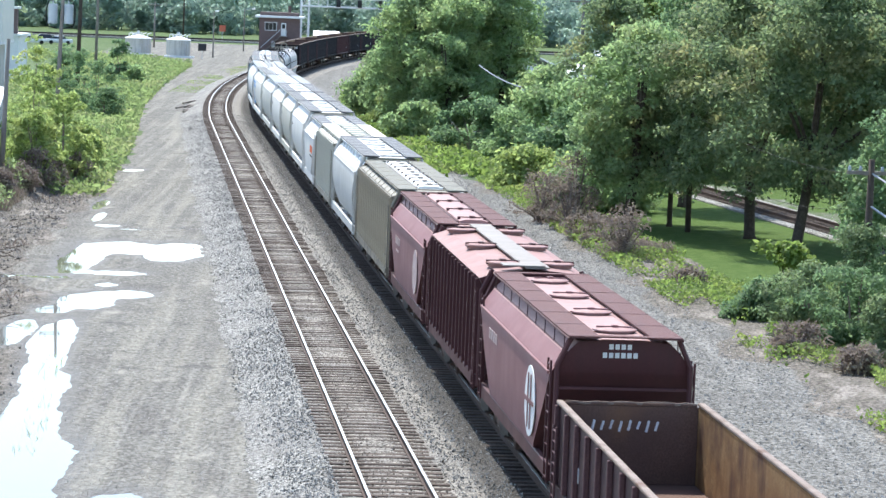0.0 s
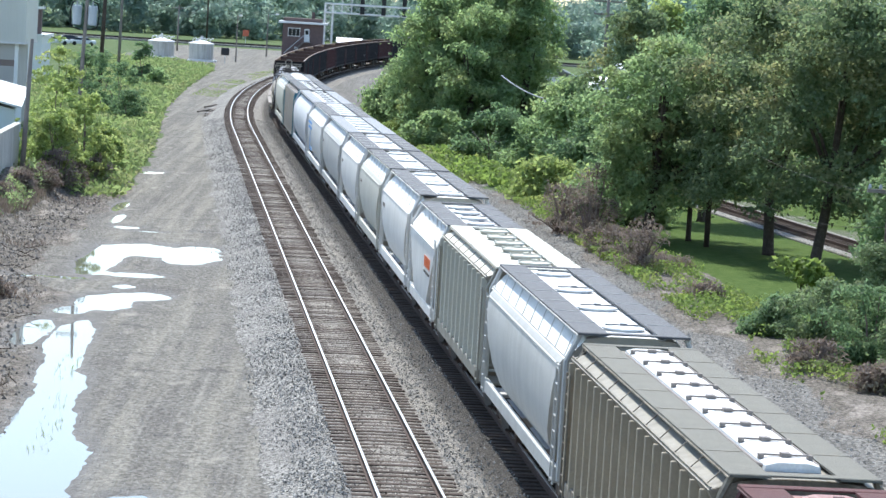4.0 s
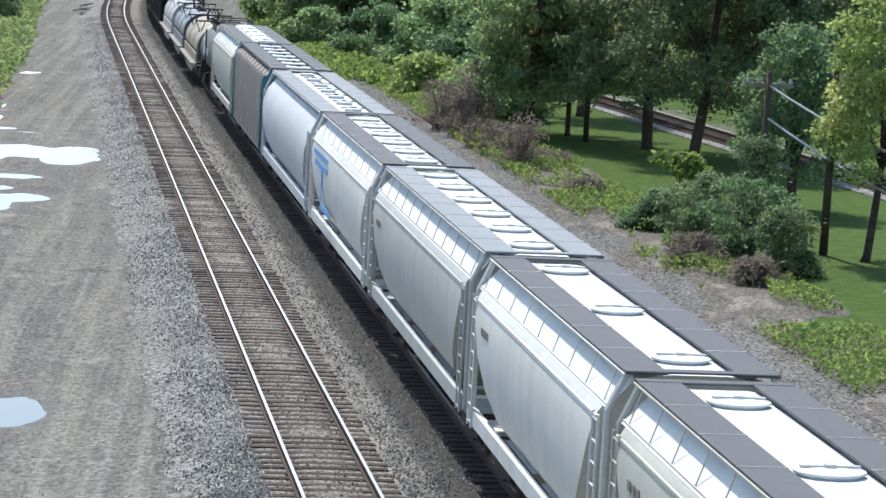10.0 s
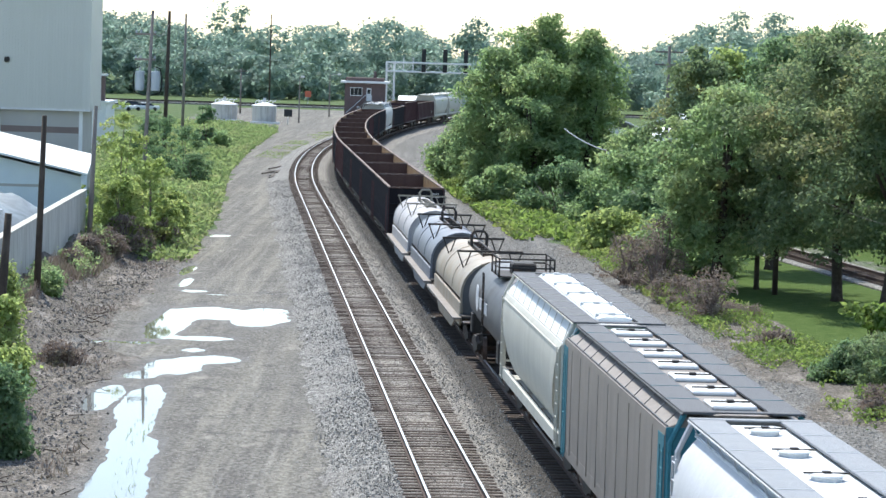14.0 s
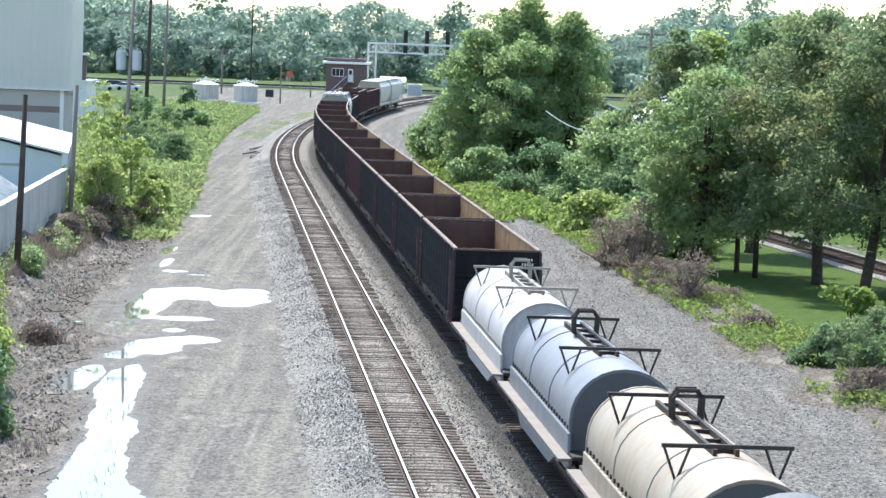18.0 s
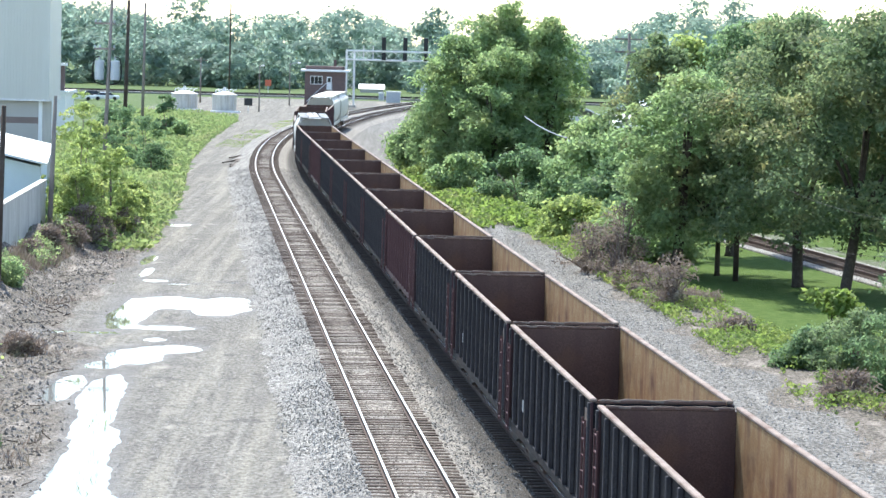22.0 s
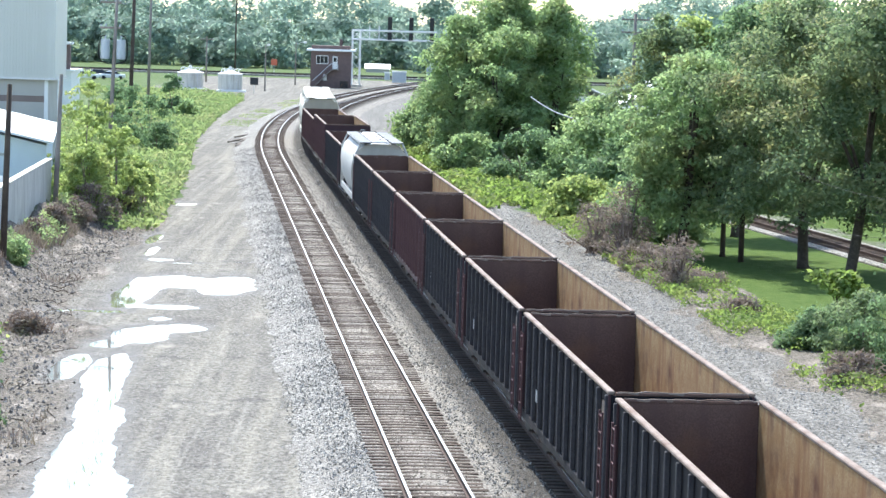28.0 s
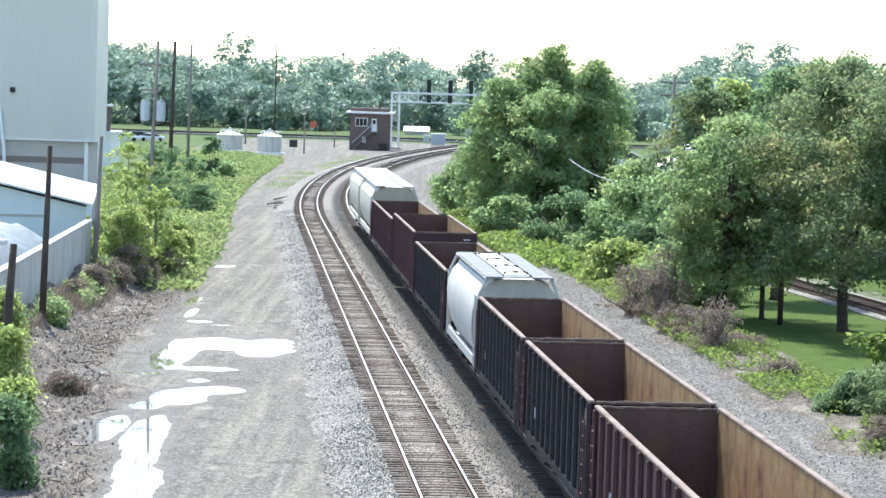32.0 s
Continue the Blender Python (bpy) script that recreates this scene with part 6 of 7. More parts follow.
def pole(name, label, x, y, top_z, r, material, arms=0, arm_w=1.2, lean=(0, 0), cans=0, gz=-0.7, drop=0.5, apart=1.1):
    ob = thing(name, label, "utility pole", pose(x, y, gz))
    h = top_z - gz
    part("shaft", tube(bmesh.new(), [(0, 0, 0), (lean[0] * 0.5, lean[1] * 0.5, h * 0.5), (lean[0], lean[1], h)], [r * 1.15, r, r * 0.75], 10), material, ob, smooth=True)
    for i in range(arms):
        z = h - drop - i * apart
        arm = part("crossarm", cuboid(-arm_w, arm_w, -0.06, 0.06, z - 0.07, z + 0.07, 0.01), M_WOODGREY, ob)
        for k in (-0.9, -0.45, 0.45, 0.9):
            part("insulator", shared("insulator", lambda: tube(bmesh.new(), [(0, 0, 0), (0, 0, 0.06), (0, 0, 0.18)], [0.05, 0.07, 0.04], 8), M_CAN), None, arm, m=pose(k * arm_w, 0, z + 0.07))
    for i in range(cans):
        sx = (-1, 1)[i % 2]
        can = part("transformer", tube(bmesh.new(), [(0, 0, 0), (0, 0, 0.05), (0, 0, 1.26), (0, 0, 1.32)], [0.27, 0.31, 0.31, 0.27], 18), M_CAN, ob, "grey transformer can", pose(sx * 0.53 + 0.2, 0, 8.6, 0, 0, 0))
        part("bushing", tube(bmesh.new(), [(0, 0, 1.32), (0, 0, 1.6)], 0.05, 8), M_CAN, can)
        part("lead", tube(bmesh.new(), [(0, -0.05, 1.6), (sx * 0.3, -0.05, 1.5), (sx * 0.42, -0.05, 1.0), (sx * 0.42, -0.05, 0.2), (sx * 0.3, -0.05, -0.15), (-sx * 0.3, -0.05, -0.3)], 0.045, 6), M_BLACK, can, "black looped lead")
    return ob


def cable(label, a, b, sag, r=0.025, material=None):
    pts = [Vector(a).lerp(Vector(b), i / 14) - Vector((0, 0, sag * 4 * (i / 14) * (1 - i / 14))) for i in range(15)]
    return solid("cable", tube(bmesh.new(), pts, r, 5), material or M_WIRE, label, "cable", group="overhead cables")


def interlocking_tower():
    top = thing("signal_tower", "two-storey red-brown brick railway tower with a white-edged flat roof", "building", pose(-16.0, 457, -0.6))
    part("wall", cuboid(0, 6.6, 0, 6, 0, 6.0), M_BRICK, top)
    part("roof", cuboid(-0.7, 7.3, -0.7, 6.7, 6.0, 6.35, 0.03), M_WHITE, top, "white-edged roof slab")
    part("roof_cap", cuboid(0.1, 6.4, 0.1, 5.9, 6.36, 6.9), M_BRICK, top)
    win = part("window", cuboid(0.9, 2.9, -0.06, 0.0, 3.9, 5.3), M_WHITE, top, "white-framed window")
    for i in range(3):
        part("pane", cuboid(0.98 + i * 0.63, 1.55 + i * 0.63, -0.075, -0.06, 4.0, 5.2), M_GLASS, win)
    door = part("door", cuboid(3.6, 4.4, -0.06, 0.0, 3.1, 5.2), M_WHITE, top, "white upper door")
    part("door_pane", cuboid(3.75, 4.25, -0.075, -0.06, 4.3, 5.0), M_GLASS, door)
    stair = part("stair", cuboid(0.45, 3.5, -1.12, -1.06, 0.0, 0.12), M_WOODGREY, top, "outside timber stair")
    for i in range(15):
        part("step", shared("tower_step", lambda: cuboid(0, 0.22, -1.1, -0.1, 0.05, 0.22), M_WOODGREY), None, stair, m=pose(0.5 + i * 0.2, 0, i * 0.2))
    part("stair_rail", tube(bmesh.new(), [(0.4, -1.1, 1.1), (3.5, -1.1, 4.1), (4.5, -1.1, 4.1), (4.5, -1.1, 3.0)], 0.06, 6), M_GALV, top)
    part("landing", cuboid(3.4, 4.7, -1.1, 0.0, 2.95, 3.08), M_WOODGREY, top)
    part("meter_box", cuboid(2.1, 2.7, -0.3, 0, 1.2, 2.2), M_GALV, top)
    part("porch", cuboid(4.9, 6.2, -0.8, 0, 0, 1.2), M_STEEL, top, "dark boxes by the wall")
    part("chimney", cuboid(4.6, 5.1, 3, 3.5, 6.9, 8.0), M_BRICK, top)


def signal_bridge():
    top = thing("signal_bridge", "grey steel cantilever signal bridge over the curve", "signal gantry", pose(-8.8, 470, -0.6))

    def lattice_beam(bm, a, b, w, n):
        a, b = Vector(a), Vector(b)
        d = (b - a).normalized()
        u = Vector((0, 1, 0))
        v = d.cross(u).normalized()
        cs = [(u * sx + v * sy) * w / 2 for sx, sy in ((-1, -1), (1, -1), (1, 1), (-1, 1))]
        for c in cs:
            tube(bm, [a + c, b + c], 0.17, 6)
        for i in range(n):
            p, q = a.lerp(b, i / n), a.lerp(b, (i + 1) / n)
            for k in range(4):
                tube(bm, [p + cs[k], q + cs[(k + 1) % 4]], 0.028, 5)
        return bm
    part("mast", lattice_beam(bmesh.new(), (0, 0, 0.3), (0, 0, 9.6), 1.3, 7), M_WHITE, top, "lattice mast")
    part("cantilever", lattice_beam(bmesh.new(), (-0.8, 0, 8.8), (13.6, 0, 8.8), 1.5, 9), M_WHITE, top, "lattice cantilever truss")
    part("footing", cuboid(-1.1, 1.1, -1.1, 1.1, -0.1, 0.35, 0.04), M_CONCRETE, top)
    part("walkway", cuboid(-0.8, 13.6, -0.5, 0.5, 8.02, 8.08), P_GRATELIGHT, top)
    for x in (5.6, 9.2, 12.7):
        for z, tall in ((8.05, 1.3), (9.75, 2.2)):
            hd = part("signal_head", cuboid(x - 0.36, x + 0.36, -0.95, -0.8, z, z + tall, 0.05), M_SIGNALHEAD, top, "black colour-light signal head")
            for k in range(3):
                part("hood", tube(bmesh.new(), [(x, -0.95, z + tall * (0.2 + 0.3 * k)), (x, -1.3, z + tall * (0.2 + 0.3 * k))], 0.16, 10), M_SIGNALHEAD, hd)
        part("head_post", tube(bmesh.new(), [(x, -0.75, 8.0), (x, -0.75, 12.0)], 0.07, 6), M_GALV, top)
    for x in (2.2, 3.8):
        part("bracket", cuboid(x - 0.1, x + 0.1, -0.6, -0.4, 8.1, 10.4), M_GALV, top)


def storage_tank(x, y, r, h, label):
    top = thing("storage_tank", label, "tank", pose(x, y, -0.62))
    part("shell", tube(bmesh.new(), [(0, 0, 0), (0, 0, h)], [r, r], 28), M_CONCRETE, top, "pale weathered shell")
    for i in range(5):
        part("pipe", tube(bmesh.new(), [(-r * 0.7 + i * r * 0.35, -r * 0.2, h), (-r * 0.7 + i * r * 0.35, -r * 0.2, h + 0.7), (-r * 0.4 + i * r * 0.35, -r * 0.6, h + 0.9)], 0.08, 6), M_GALV, top)
    part("roof", tube(bmesh.new(), [(0, 0, h), (0, 0, h + 0.08), (0, 0, h + 0.6)], [r * 1.04, r * 1.04, 0.25], 28), M_WHITE, top, "conical white roof")
    part("vent", tube(bmesh.new(), [(0, 0, h + 0.55), (0, 0, h + 1.2)], 0.2, 10), M_GALV, top)
    part("hatch", cuboid(-0.9, -0.3, -0.4, 0.3, h + 0.3, h + 0.75, 0.03), M_WHITE, top)
    part("ladder", ladder_bm(0.5, 0, h, 8), M_GALV, top, m=pose(r * 0.7, -r * 0.75, 0, 0, 0, -50))
    part("pallet", cuboid(-r, r * 1.4, -r - 1.2, -r - 0.3, 0, 0.3, 0.03), M_WHITE, top, "white slab at the tank's foot")


def parked_car(x, y, turn, paint, label):
    top = thing("parked_car", label, "car", pose(x, y, -0.6, 0, 0, turn))
    lower = loft(bmesh.new(), [[(x, sy * w, z) for x, sy in ((-l, -0.9), (-l * 0.9, -1), (l * 0.9, -1), (l, -0.9), (l, 0.9), (l * 0.9, 1), (-l * 0.9, 1), (-l, 0.9))] for z, l, w in ((0.28, 2.1, 0.8), (0.5, 2.25, 0.88), (0.75, 2.25, 0.88), (0.92, 2.1, 0.82))])
    part("body", lower, paint, top)
    part("roof", loft(bmesh.new(), [[(x, y, z) for x in (a, b) for y in ((-w, w) if x == a else (w, -w))] for z, a, b, w in ((1.3, -0.95, 0.75, 0.68), (1.42, -0.8, 0.6, 0.6))]), paint, top)
    part("side_glass", loft(bmesh.new(), [[(x, y, z) for x in (a, b) for y in ((-w, w) if x == a else (w, -w))] for z, a, b, w in ((0.9, -1.6, 1.35, 0.8), (1.31, -1.0, 0.8, 0.69))]), M_GLASS, top)
    for sx in (-1.4, 1.4):
        for sy in (-0.82, 0.82):
            part("wheel", shared("car_wheel", lambda: tube(bmesh.new(), [(0, -0.1, 0), (0, 0.1, 0)], 0.33, 16), M_BLACK), None, top, m=pose(sx, sy, 0.33))


def street_lamp(x, y, z, arm, label, gz=-0.65):
    top = thing("street_lamp", label, "lamp post", pose(x, y, gz))
    part("shaft", tube(bmesh.new(), [(0, 0, 0), (0, 0, z - gz)], [0.13, 0.07], 8), M_WOODGREY, top)
    part("arm", tube(bmesh.new(), [(0, 0, z - gz - 0.3), (arm * 0.5, -0.2, z - gz), (arm, -0.3, z - gz)], 0.04, 6), M_GALV, top)
    part("lamp_head", cuboid(arm - 0.3, arm + 0.25, -0.5, -0.15, z - gz - 0.12, z - gz + 0.14, 0.05), M_WHITE, top, "white lamp head")


def house(x, y, w, d, h, turn, label):
    top = thing("house", label, "house", pose(x, y, -0.6, 0, 0, turn))
    part("wall", cuboid(-w / 2, w / 2, -d / 2, d / 2, 0, h), M_WHITE, top)
    prof = [(-w / 2 - 0.4, h - 0.1), (-w / 2 - 0.4, h + 0.05), (0, h + w * 0.24), (w / 2 + 0.4, h + 0.05), (w / 2 + 0.4, h - 0.1), (0, h + w * 0.24 - 0.16)]
    part("roof", loft(bmesh.new(), [[(a, b, c) for a, c in prof] for b in (-d / 2 - 0.4, d / 2 + 0.4)]), M_WHITE, top, "pale pitched roof")
    for k in (-0.25, 0.25):
        win = part("window", cuboid(k * w - 0.5, k * w + 0.5, -d / 2 - 0.04, -d / 2, 1.0, 2.1), M_WHITE, top)
        part("pane", cuboid(k * w - 0.42, k * w + 0.42, -d / 2 - 0.055, -d / 2 - 0.04, 1.08, 2.02), M_GLASS, win)


warehouse()
shed()
yard_wall()
heap("tarpaulin", "heap under crumpled white plastic sheet behind the wall", "heap", -24.3, 141, 5.0, 12, 3.9, M_TARP, 3)
pole("utility_pole", "grey weathered pole beside the yard wall", -18.7, 148.2, 7.7, 0.13, M_WOODGREY, lean=(0.25, 0))
pole("utility_pole", "dark timber pole in front of the yard wall", -17.3, 119.6, 7.9, 0.14, M_WOOD, lean=(0.2, 0))
p = pole("utility_pole", "short dark leaning timber pole on the verge", -15.8, 99.5, 4.9, 0.17, M_WOOD, lean=(0.35, 0))
part("pole_box", cuboid(-0.45, 0.1, -0.2, 0.2, 5.55, 5.75, 0.03), M_GALV, p, "small metal box")
pole("utility_pole", "tall dark timber pole in the grass", -28.6, 287, 14.4, 0.2, M_WOOD, lean=(0.25, 0))
pole("utility_pole", "timber pole with crossarms and two transformer cans", -20.05, 187, 13.3, 0.13, M_WOODGREY, arms=2, arm_w=0.7, lean=(0.45, 0), cans=2, drop=1.6, apart=1.7)
pole("utility_pole", "tall brown timber pole in the grass", -31.7, 340, 14.7, 0.17, M_WOODGREY, lean=(0.15, 0))
pole("utility_pole", "slim dark pole before the woods", -34.0, 547, 17.2, 0.15, M_WOOD)
pole("utility_pole", "short grey pole in the yard", -34.3, 473, 7.1, 0.14, M_WOODGREY, arms=1)
pole("utility_pole", "dark pole with crossarm by the roadside bushes", 19.15, 101.4, 5.6, 0.15, M_WOOD, arms=1, arm_w=0.9)
pole("utility_pole", "slim dark pole standing on the lawn", 17.2, 140.0, 7.5, 0.13, M_WOOD)
pole("utility_pole", "grey utility pole with crossarms behind the thicket", 19.4, 238, 12.2, 0.17, M_WOODGREY, arms=2)
pole("utility_pole", "broken dark pole leaning in the thicket", 11.3, 200, 4.4, 0.14, M_WOOD, lean=(0.75, 0))
pole("utility_pole", "slim dark pole on the lawn beyond the bushes", 20.7, 97.0, 7.0, 0.14, M_WOOD)
street_lamp(12.3, 232, 7.8, -0.6, "grey lamp post with a white head among trees")
street_lamp(-21.8, 425, 6.5, 0.5, "dark lamp post at the yard's edge")
street_lamp(-19.0, 470, 6.6, 1.6, "grey lamp post with a long arm by the tower")
cable("thick grey cable hanging from the roadside pole", (19.15, 101.4, 5.1), (26.5, 84, 2.6), 0.7, 0.045)
cable("thick grey cable hanging from the roadside pole", (19.15, 101.4, 3.9), (26.5, 82, 0.9), 0.7, 0.045)
cable("thin grey cable across the lawn", (19.15, 101.4, 5.0), (17.2, 140, 5.5), 0.6, 0.008, M_STEEL)
cable("thin grey cable across the lawn", (19.15, 101.4, 3.8), (17.2, 140, 3.4), 0.9, 0.008, M_STEEL)
cable("grey cable from the broken pole", (12.05, 200, 4.3), (14.8, 195, 2.6), 0.25, 0.05)
cable("grey cable ending at the broken pole", (9.2, 206, 5.7), (12.05, 200, 4.4), 0.2, 0.05)
cable("thin line between tall poles", (-19.7, 187, 12.1), (-28.4, 287, 13.0), 0.8, 0.012, M_WIRE)
b = thing("switch_box", "small dark blue electrical box on a post", "box", pose(-22.9, 415, -0.6))
part("post", tube(bmesh.new(), [(0, 0, 0), (0, 0, 1.2)], 0.06, 6), M_GALV, b)
part("housing", cuboid(-0.6, 0.6, -0.2, 0.2, 1.2, 2.3, 0.04), M_SIGNALHEAD, b)
interlocking_tower()
signal_bridge()
storage_tank(-26.8, 420, 1.85, 2.6, "white round storage tank with conical roof")
storage_tank(-33.3, 426, 2.0, 2.5, "white round storage tank with pipework on top")
for i, (x, y, turn, pt, lab) in enumerate(((-54.0, 466, 10, M_WHITE, "white parked car beyond the grass"), (-57.5, 472, 5, M_CAN, "grey parked car beyond the grass"), (-50.0, 470, 8, M_WHITE, "white parked car beyond the grass"), (-61.5, 478, 0, M_WHITE, "white parked car beyond the grass"), (-53.5, 480, 12, M_SIGNALHEAD, "dark parked car beyond the grass"))):
    parked_car(x, y, turn, pt, lab)
b = thing("site_building", "low white building with a capped chimney", "building", pose(-37.5, 300, -0.6))
part("wall", cuboid(-8, 1.2, 0, 8, 0, 5.0), M_WHITE, b)
part("roof", cuboid(-8.3, 1.5, -0.3, 8.3, 5.0, 5.2), M_WHITE, b)
part("chimney", cuboid(-0.1, 0.9, 1, 2, 5.2, 7.9), M_BRICK, b, "brick chimney")
part("chimney_cap", cuboid(-0.35, 1.15, 0.75, 2.25, 7.9, 8.15), M_WHITE, b)
for x, y, w, h in ((-1.5, 504, 2.6, 2.1), (4.5, 578, 1.2, 2.4), (-3.8, 520, 1.0, 1.5)):
    c = thing("relay_cabinet", "pale grey trackside equipment cabinet", "cabinet", pose(x, y, -0.6), group="trackside cabinets")
    part("cabinet_body", cuboid(-w / 2, w / 2, -0.6, 0.6, 0.1, h, 0.03), M_GALV, c)
    part("cabinet_roof", cuboid(-w / 2 - 0.1, w / 2 + 0.1, -0.7, 0.7, h, h + 0.1), M_WHITE, c)
    part("cabinet_door", cuboid(-w / 2 + 0.1, w / 2 - 0.1, -0.63, -0.6, 0.25, h - 0.15), M_CAN, c)
b = thing("white_shed", "low white shed before the woods", "building", pose(0, 596, -0.6))
part("wall", cuboid(-9, -4, 0, 6, 0, 0.9), M_BAND, b)
part("roof", loft(bmesh.new(), [[(x, y, z) for y, z in ((-0.4, 0.8), (3, 1.8), (6.4, 0.8))] for x in (-9.3, -3.7)]), M_WHITE, b)
s = thing("warning_sign", "orange-red warning sign on a post", "sign", pose(-26.0, 540, -0.6))
part("post", tube(bmesh.new(), [(0, 0, 0), (0, 0, 2.6)], 0.05, 6), M_GALV, s)
part("panel", cuboid(-0.6, 0.6, -0.05, -0.02, 1.9, 3.1), M_ORANGE, s, "square orange panel", pose(0, 0, 0))
top4 = thing("track_4", "dark railway embankment crossing before the woods", "railway track", kind="structure")
part("bank", cuboid(-160, 60, 530, 537, -0.8, -0.25, 0.1), M_BALLAST, top4)
for y in (532, 533.5):
    part("rail", cuboid(-160, 60, y - 0.05, y + 0.05, -0.25, 0.05), M_STEEL, top4)
house(19.8, 330, 5.5, 7, 3.2, 20, "small white house with pale roof behind the thicket")
house(28.0, 325, 8, 8, 3.4, -15, "white house with pale roof behind the trees")
house(24.6, 300, 6, 6, 2.8, 10, "white outbuilding behind the trees")

rnd = random.Random(77)
for i in range(7):
    solid("timber", cuboid(-0.09, 0.09, -3.2, 3.2, 0, 0.14, 0.015), M_TIMBER, "discarded grey weathered old tie on the gravel", "timber", pose(-15.2 + rnd.uniform(-0.5, 0.5), 256 + rnd.uniform(-9, 9), -0.6 + 0.03 * i, 0, 0, rnd.uniform(-9, 3)), "discarded ties")
solid("pale_scrap", cuboid(-0.3, 0.3, -0.25, 0.25, 0, 0.06, 0.02), M_WHITE, "flat pale scrap lying on the ballast", "scrap", pose(-2.65, 92, -0.52))


def stones():
    """Loose stones on ballast, verge and gravel."""
    rng = np.random.default_rng(400)
    base = np.array([(1, 0, 0), (-1, 0, 0), (0, 1, 0), (0, -1, 0), (0, 0, 1), (0, 0, -1)], float)
    tri = np.array([(0, 2, 4), (2, 1, 4), (1, 3, 4), (3, 0, 4), (2, 0, 5), (1, 2, 5), (3, 1, 5), (0, 3, 5)])

    def scatter(name, label, n, pick, material, lo, hi):
        x, y, z = pick(n)
        s = rng.uniform(lo, hi, (len(x), 1, 1)) * rng.uniform(0.6, 1.2, (len(x), 1, 3))
        a = rng.uniform(0, 6.28, len(x))
        v = base[None] * s + rng.normal(0, 0.12, (len(x), 6, 3)) * s
        c, d = np.cos(a)[:, None], np.sin(a)[:, None]
        v = np.stack([v[..., 0] * c - v[..., 1] * d, v[..., 0] * d + v[..., 1] * c, v[..., 2]], -1) + np.stack([x, y, z], 1)[:, None]
        me = bpy.data.meshes.new(name)
        f = (tri[None] + 6 * np.arange(len(x))[:, None, None]).reshape(-1, 3)
        me.from_pydata(v.reshape(-1, 3).tolist(), [], f.tolist())
        me.materials.append(material)
        tagged(new(name, me), label, "stones", kind="stuff")

    def shoulder(n):
        y = 48 + 190 * rng.uniform(0, 1, n) ** 2.0
        o = np.where(rng.uniform(0, 1, n) < 0.62, -1.3 - np.abs(rng.normal(0, 1.0, n)), rng.uniform(1.35, 2.9, n))
        o = np.maximum(o, -4.4)
        z = np.interp(o, [-3.35, -2.9, -2.2, -1.75, -1.3, 1.5, 1.9, 2.3, 2.9], [-0.66, -0.55, -0.36, -0.22, -0.2, -0.2, -0.27, -0.3, -0.2])
        return line_xs(y) + o, y, z + rng.uniform(-0.01, 0.035, n)

    def cribs(n):
        y = 48 + 150 * rng.uniform(0, 1, n) ** 1.8
        o = rng.normal(0, 0.75, n)
        o = np.where(np.abs(np.abs(o) - 0.75) < 0.09, o * 0.5, np.clip(o, -1.5, 1.5))
        return line_xs(y) + o, y, -0.178 + rng.uniform(-0.012, 0.01, n)

    def verge(n):
        y = rng.uniform(52, 150, n)
        x = verge_x(y) - 0.6 - np.abs(rng.normal(0, 2.0, n)) + rng.normal(0, 0.5, n)
        return x, y, ground_z(x, y)

    def lane(n):
        y = 50 + 100 * rng.uniform(0, 1, n) ** 1.5
        x = verge_x(y) + 2.0 + (line_xs(y) - 3.2 - verge_x(y) - 2.0) * rng.uniform(0, 1, n)
        keep = pool_depth(x, y) > 1.2
        return x[keep], y[keep], ground_z(x[keep], y[keep])

    def path(n):
        y = rng.uniform(60, 190, n)
        x = line_xs(y) + rng.uniform(7.2, 14.8, n)
        return x, y, ground_z(x, y)
    scatter("loose_ballast", "loose grey ballast stones beside the ties", 40000, shoulder, M_LOOSE, 0.016, 0.038)
    scatter("crib_stones", "brown-grey ballast stones strewn over the ties", 10000, cribs, M_CRIB, 0.014, 0.034)
    scatter("road_grit", "small stones scattered on the gravel road", 5000, lane, M_LOOSE, 0.01, 0.028)
    scatter("rubble", "earthy rubble and clods along the puddles", 6500, verge, M_CLOD, 0.02, 0.08)
    scatter("path_gravel", "coarse gravel on the service path", 12000, path, M_LOOSE, 0.025, 0.05)


def island_stone(name, dark, light):
    m, n, l = _nodes(name)
    p = n["Principled BSDF"]
    g = n.new("ShaderNodeNewGeometry")
    l.new(_mix(n, l, g.outputs["Random Per Island"], dark, light), p.inputs["Base Color"])
    p.inputs["Roughness"].default_value = 0.9
    p.inputs["Specular IOR Level"].default_value = 0.1
    return m


def debris():
    """Dead twigs and stalks strewn over the mud."""
    rng = np.random.default_rng(410)
    bm = bmesh.new()
    for k in range(90):
        y = rng.uniform(62, 135)
        x = float(verge_x(y)) - 0.2 - abs(rng.normal(0, 1.6))
        z = float(ground_z(np.array([x]), np.array([y]))[0]) + 0.02
        a, ln, up = rng.uniform(0, 6.28), rng.uniform(0.2, 0.9), abs(rng.normal(0, 0.25))
        tube(bm, [(x, y, z), (x + 0.5 * ln * math.cos(a), y + 0.5 * ln * math.sin(a), z + ln * up * 0.6), (x + ln * math.cos(a + 0.3), y + ln * math.sin(a + 0.3), z + ln * up)], [0.018, 0.014, 0.006], 4, False)
    solid("twigs", bm, M_WOOD, "dark dead twigs strewn over the mud", "twigs", kind="stuff")


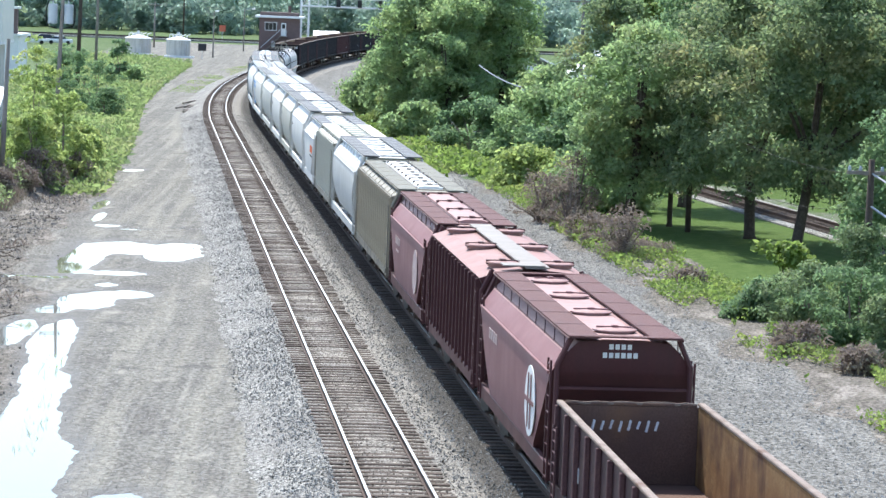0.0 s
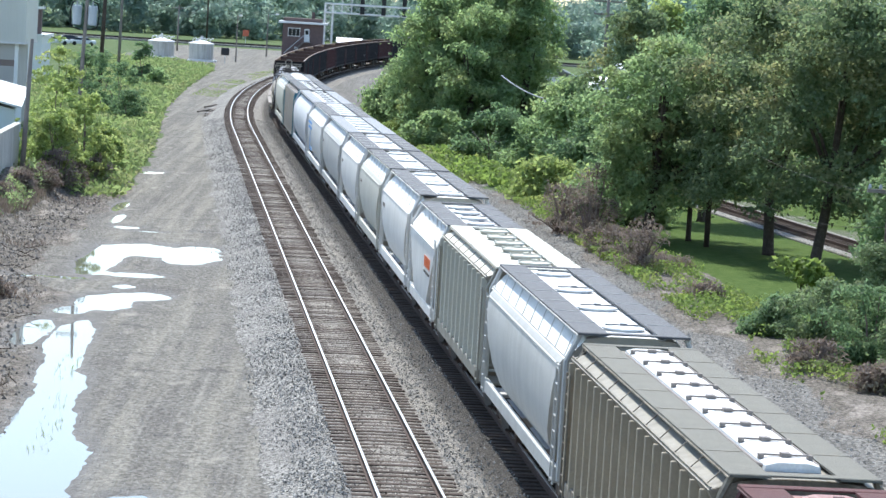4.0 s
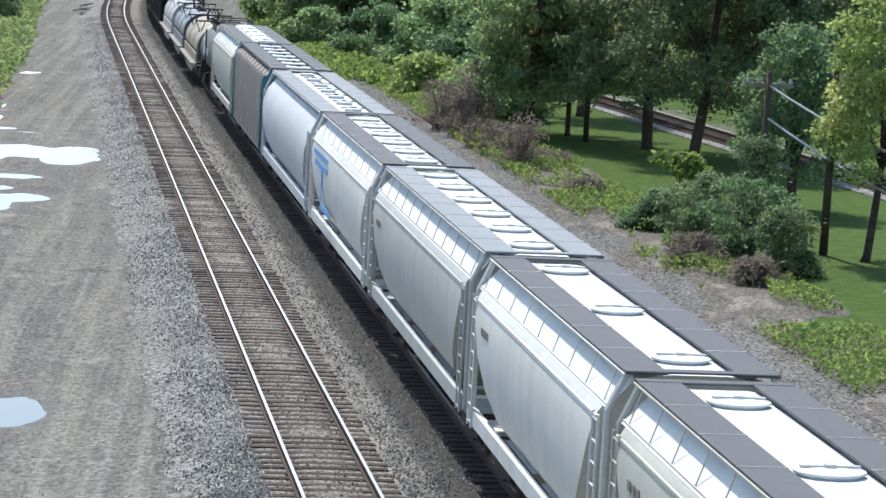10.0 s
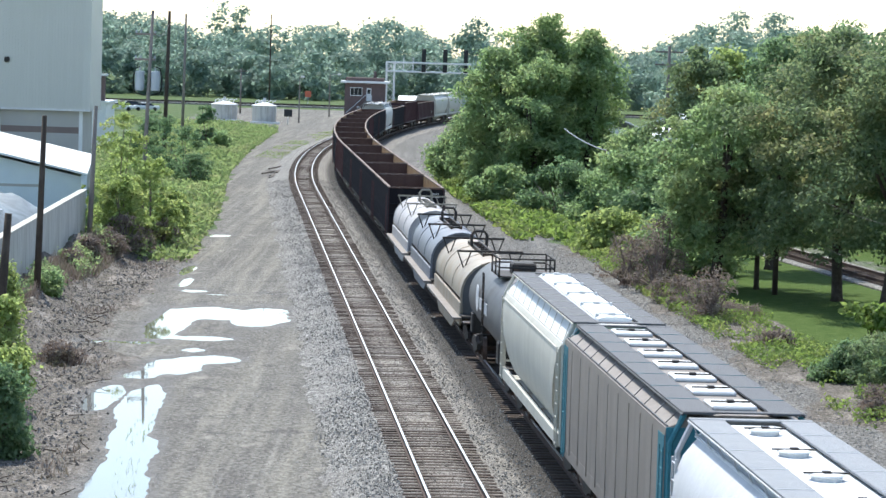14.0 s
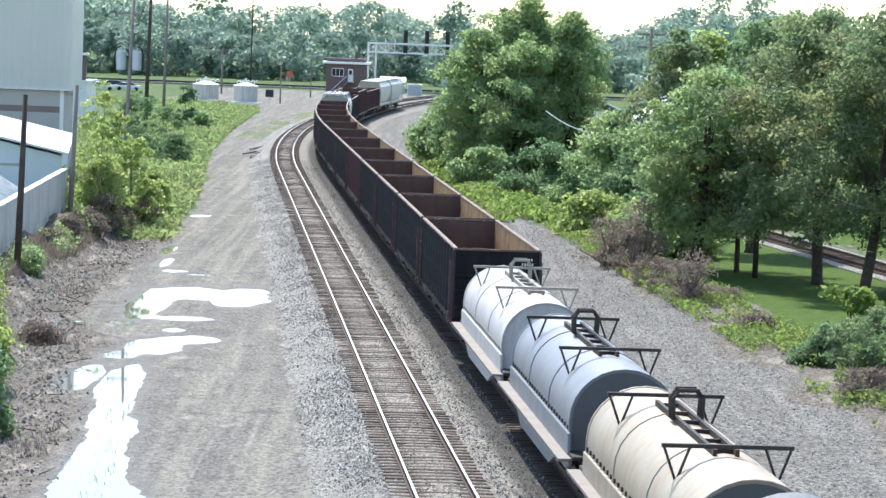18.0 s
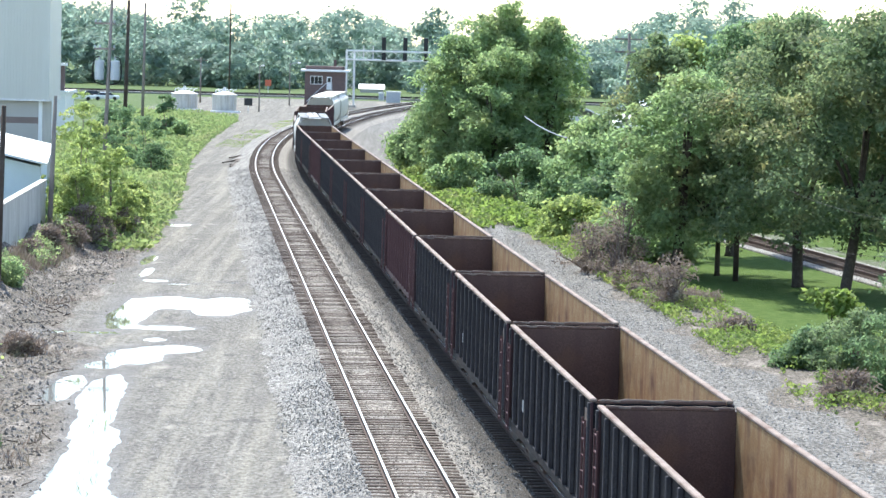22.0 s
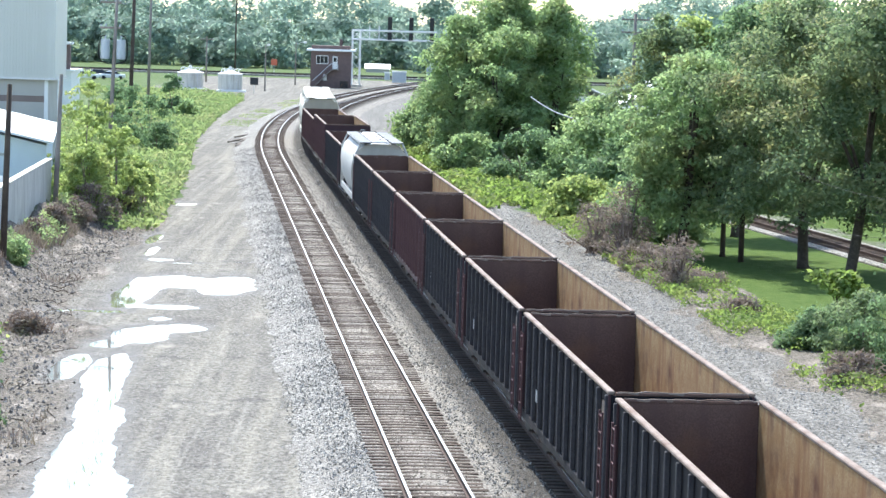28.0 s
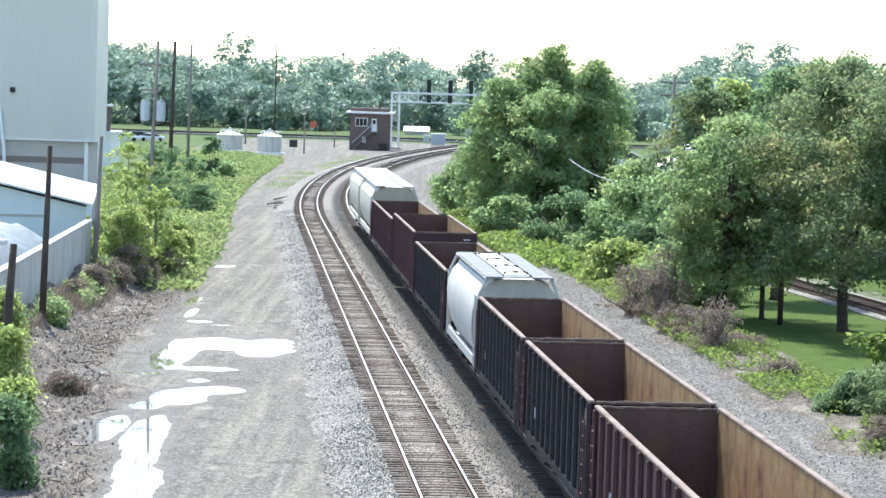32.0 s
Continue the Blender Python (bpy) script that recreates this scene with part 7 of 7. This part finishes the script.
M_LOOSE = island_stone("loose_stone", (0.1, 0.096, 0.089), (0.4, 0.385, 0.357))
M_CRIB = island_stone("crib_stone", (0.07, 0.06, 0.05), (0.34, 0.3, 0.255))
M_CLOD = island_stone("earth_clod", (0.085, 0.075, 0.065), (0.31, 0.28, 0.245))
stones()
debris()
blades("puddle_grass", "thin green grass standing in the long puddle", "grass", 240, lambda y: (-9.0 - 0.07 * (y - 80), -8.3 - 0.07 * (y - 80)), 68, 92, 0.3, 0.012, L_MEADOW, 219, 0.55)


# ---------------------------------------------------------------- movement
def car_pose(s, base=5.0):
    (xa, ya, _), (xb, yb, _) = along(s - base, APART), along(s + base, APART)
    return pose((xa + xb) / 2, (ya + yb) / 2, 0, 0, 0, math.degrees(math.atan2(xa - xb, yb - ya)))


def motions():
    for car, s in TRAIN:
        walk(car, [(t, car_pose(s - SPEED * t)) for t in range(0, 33)])


motions()
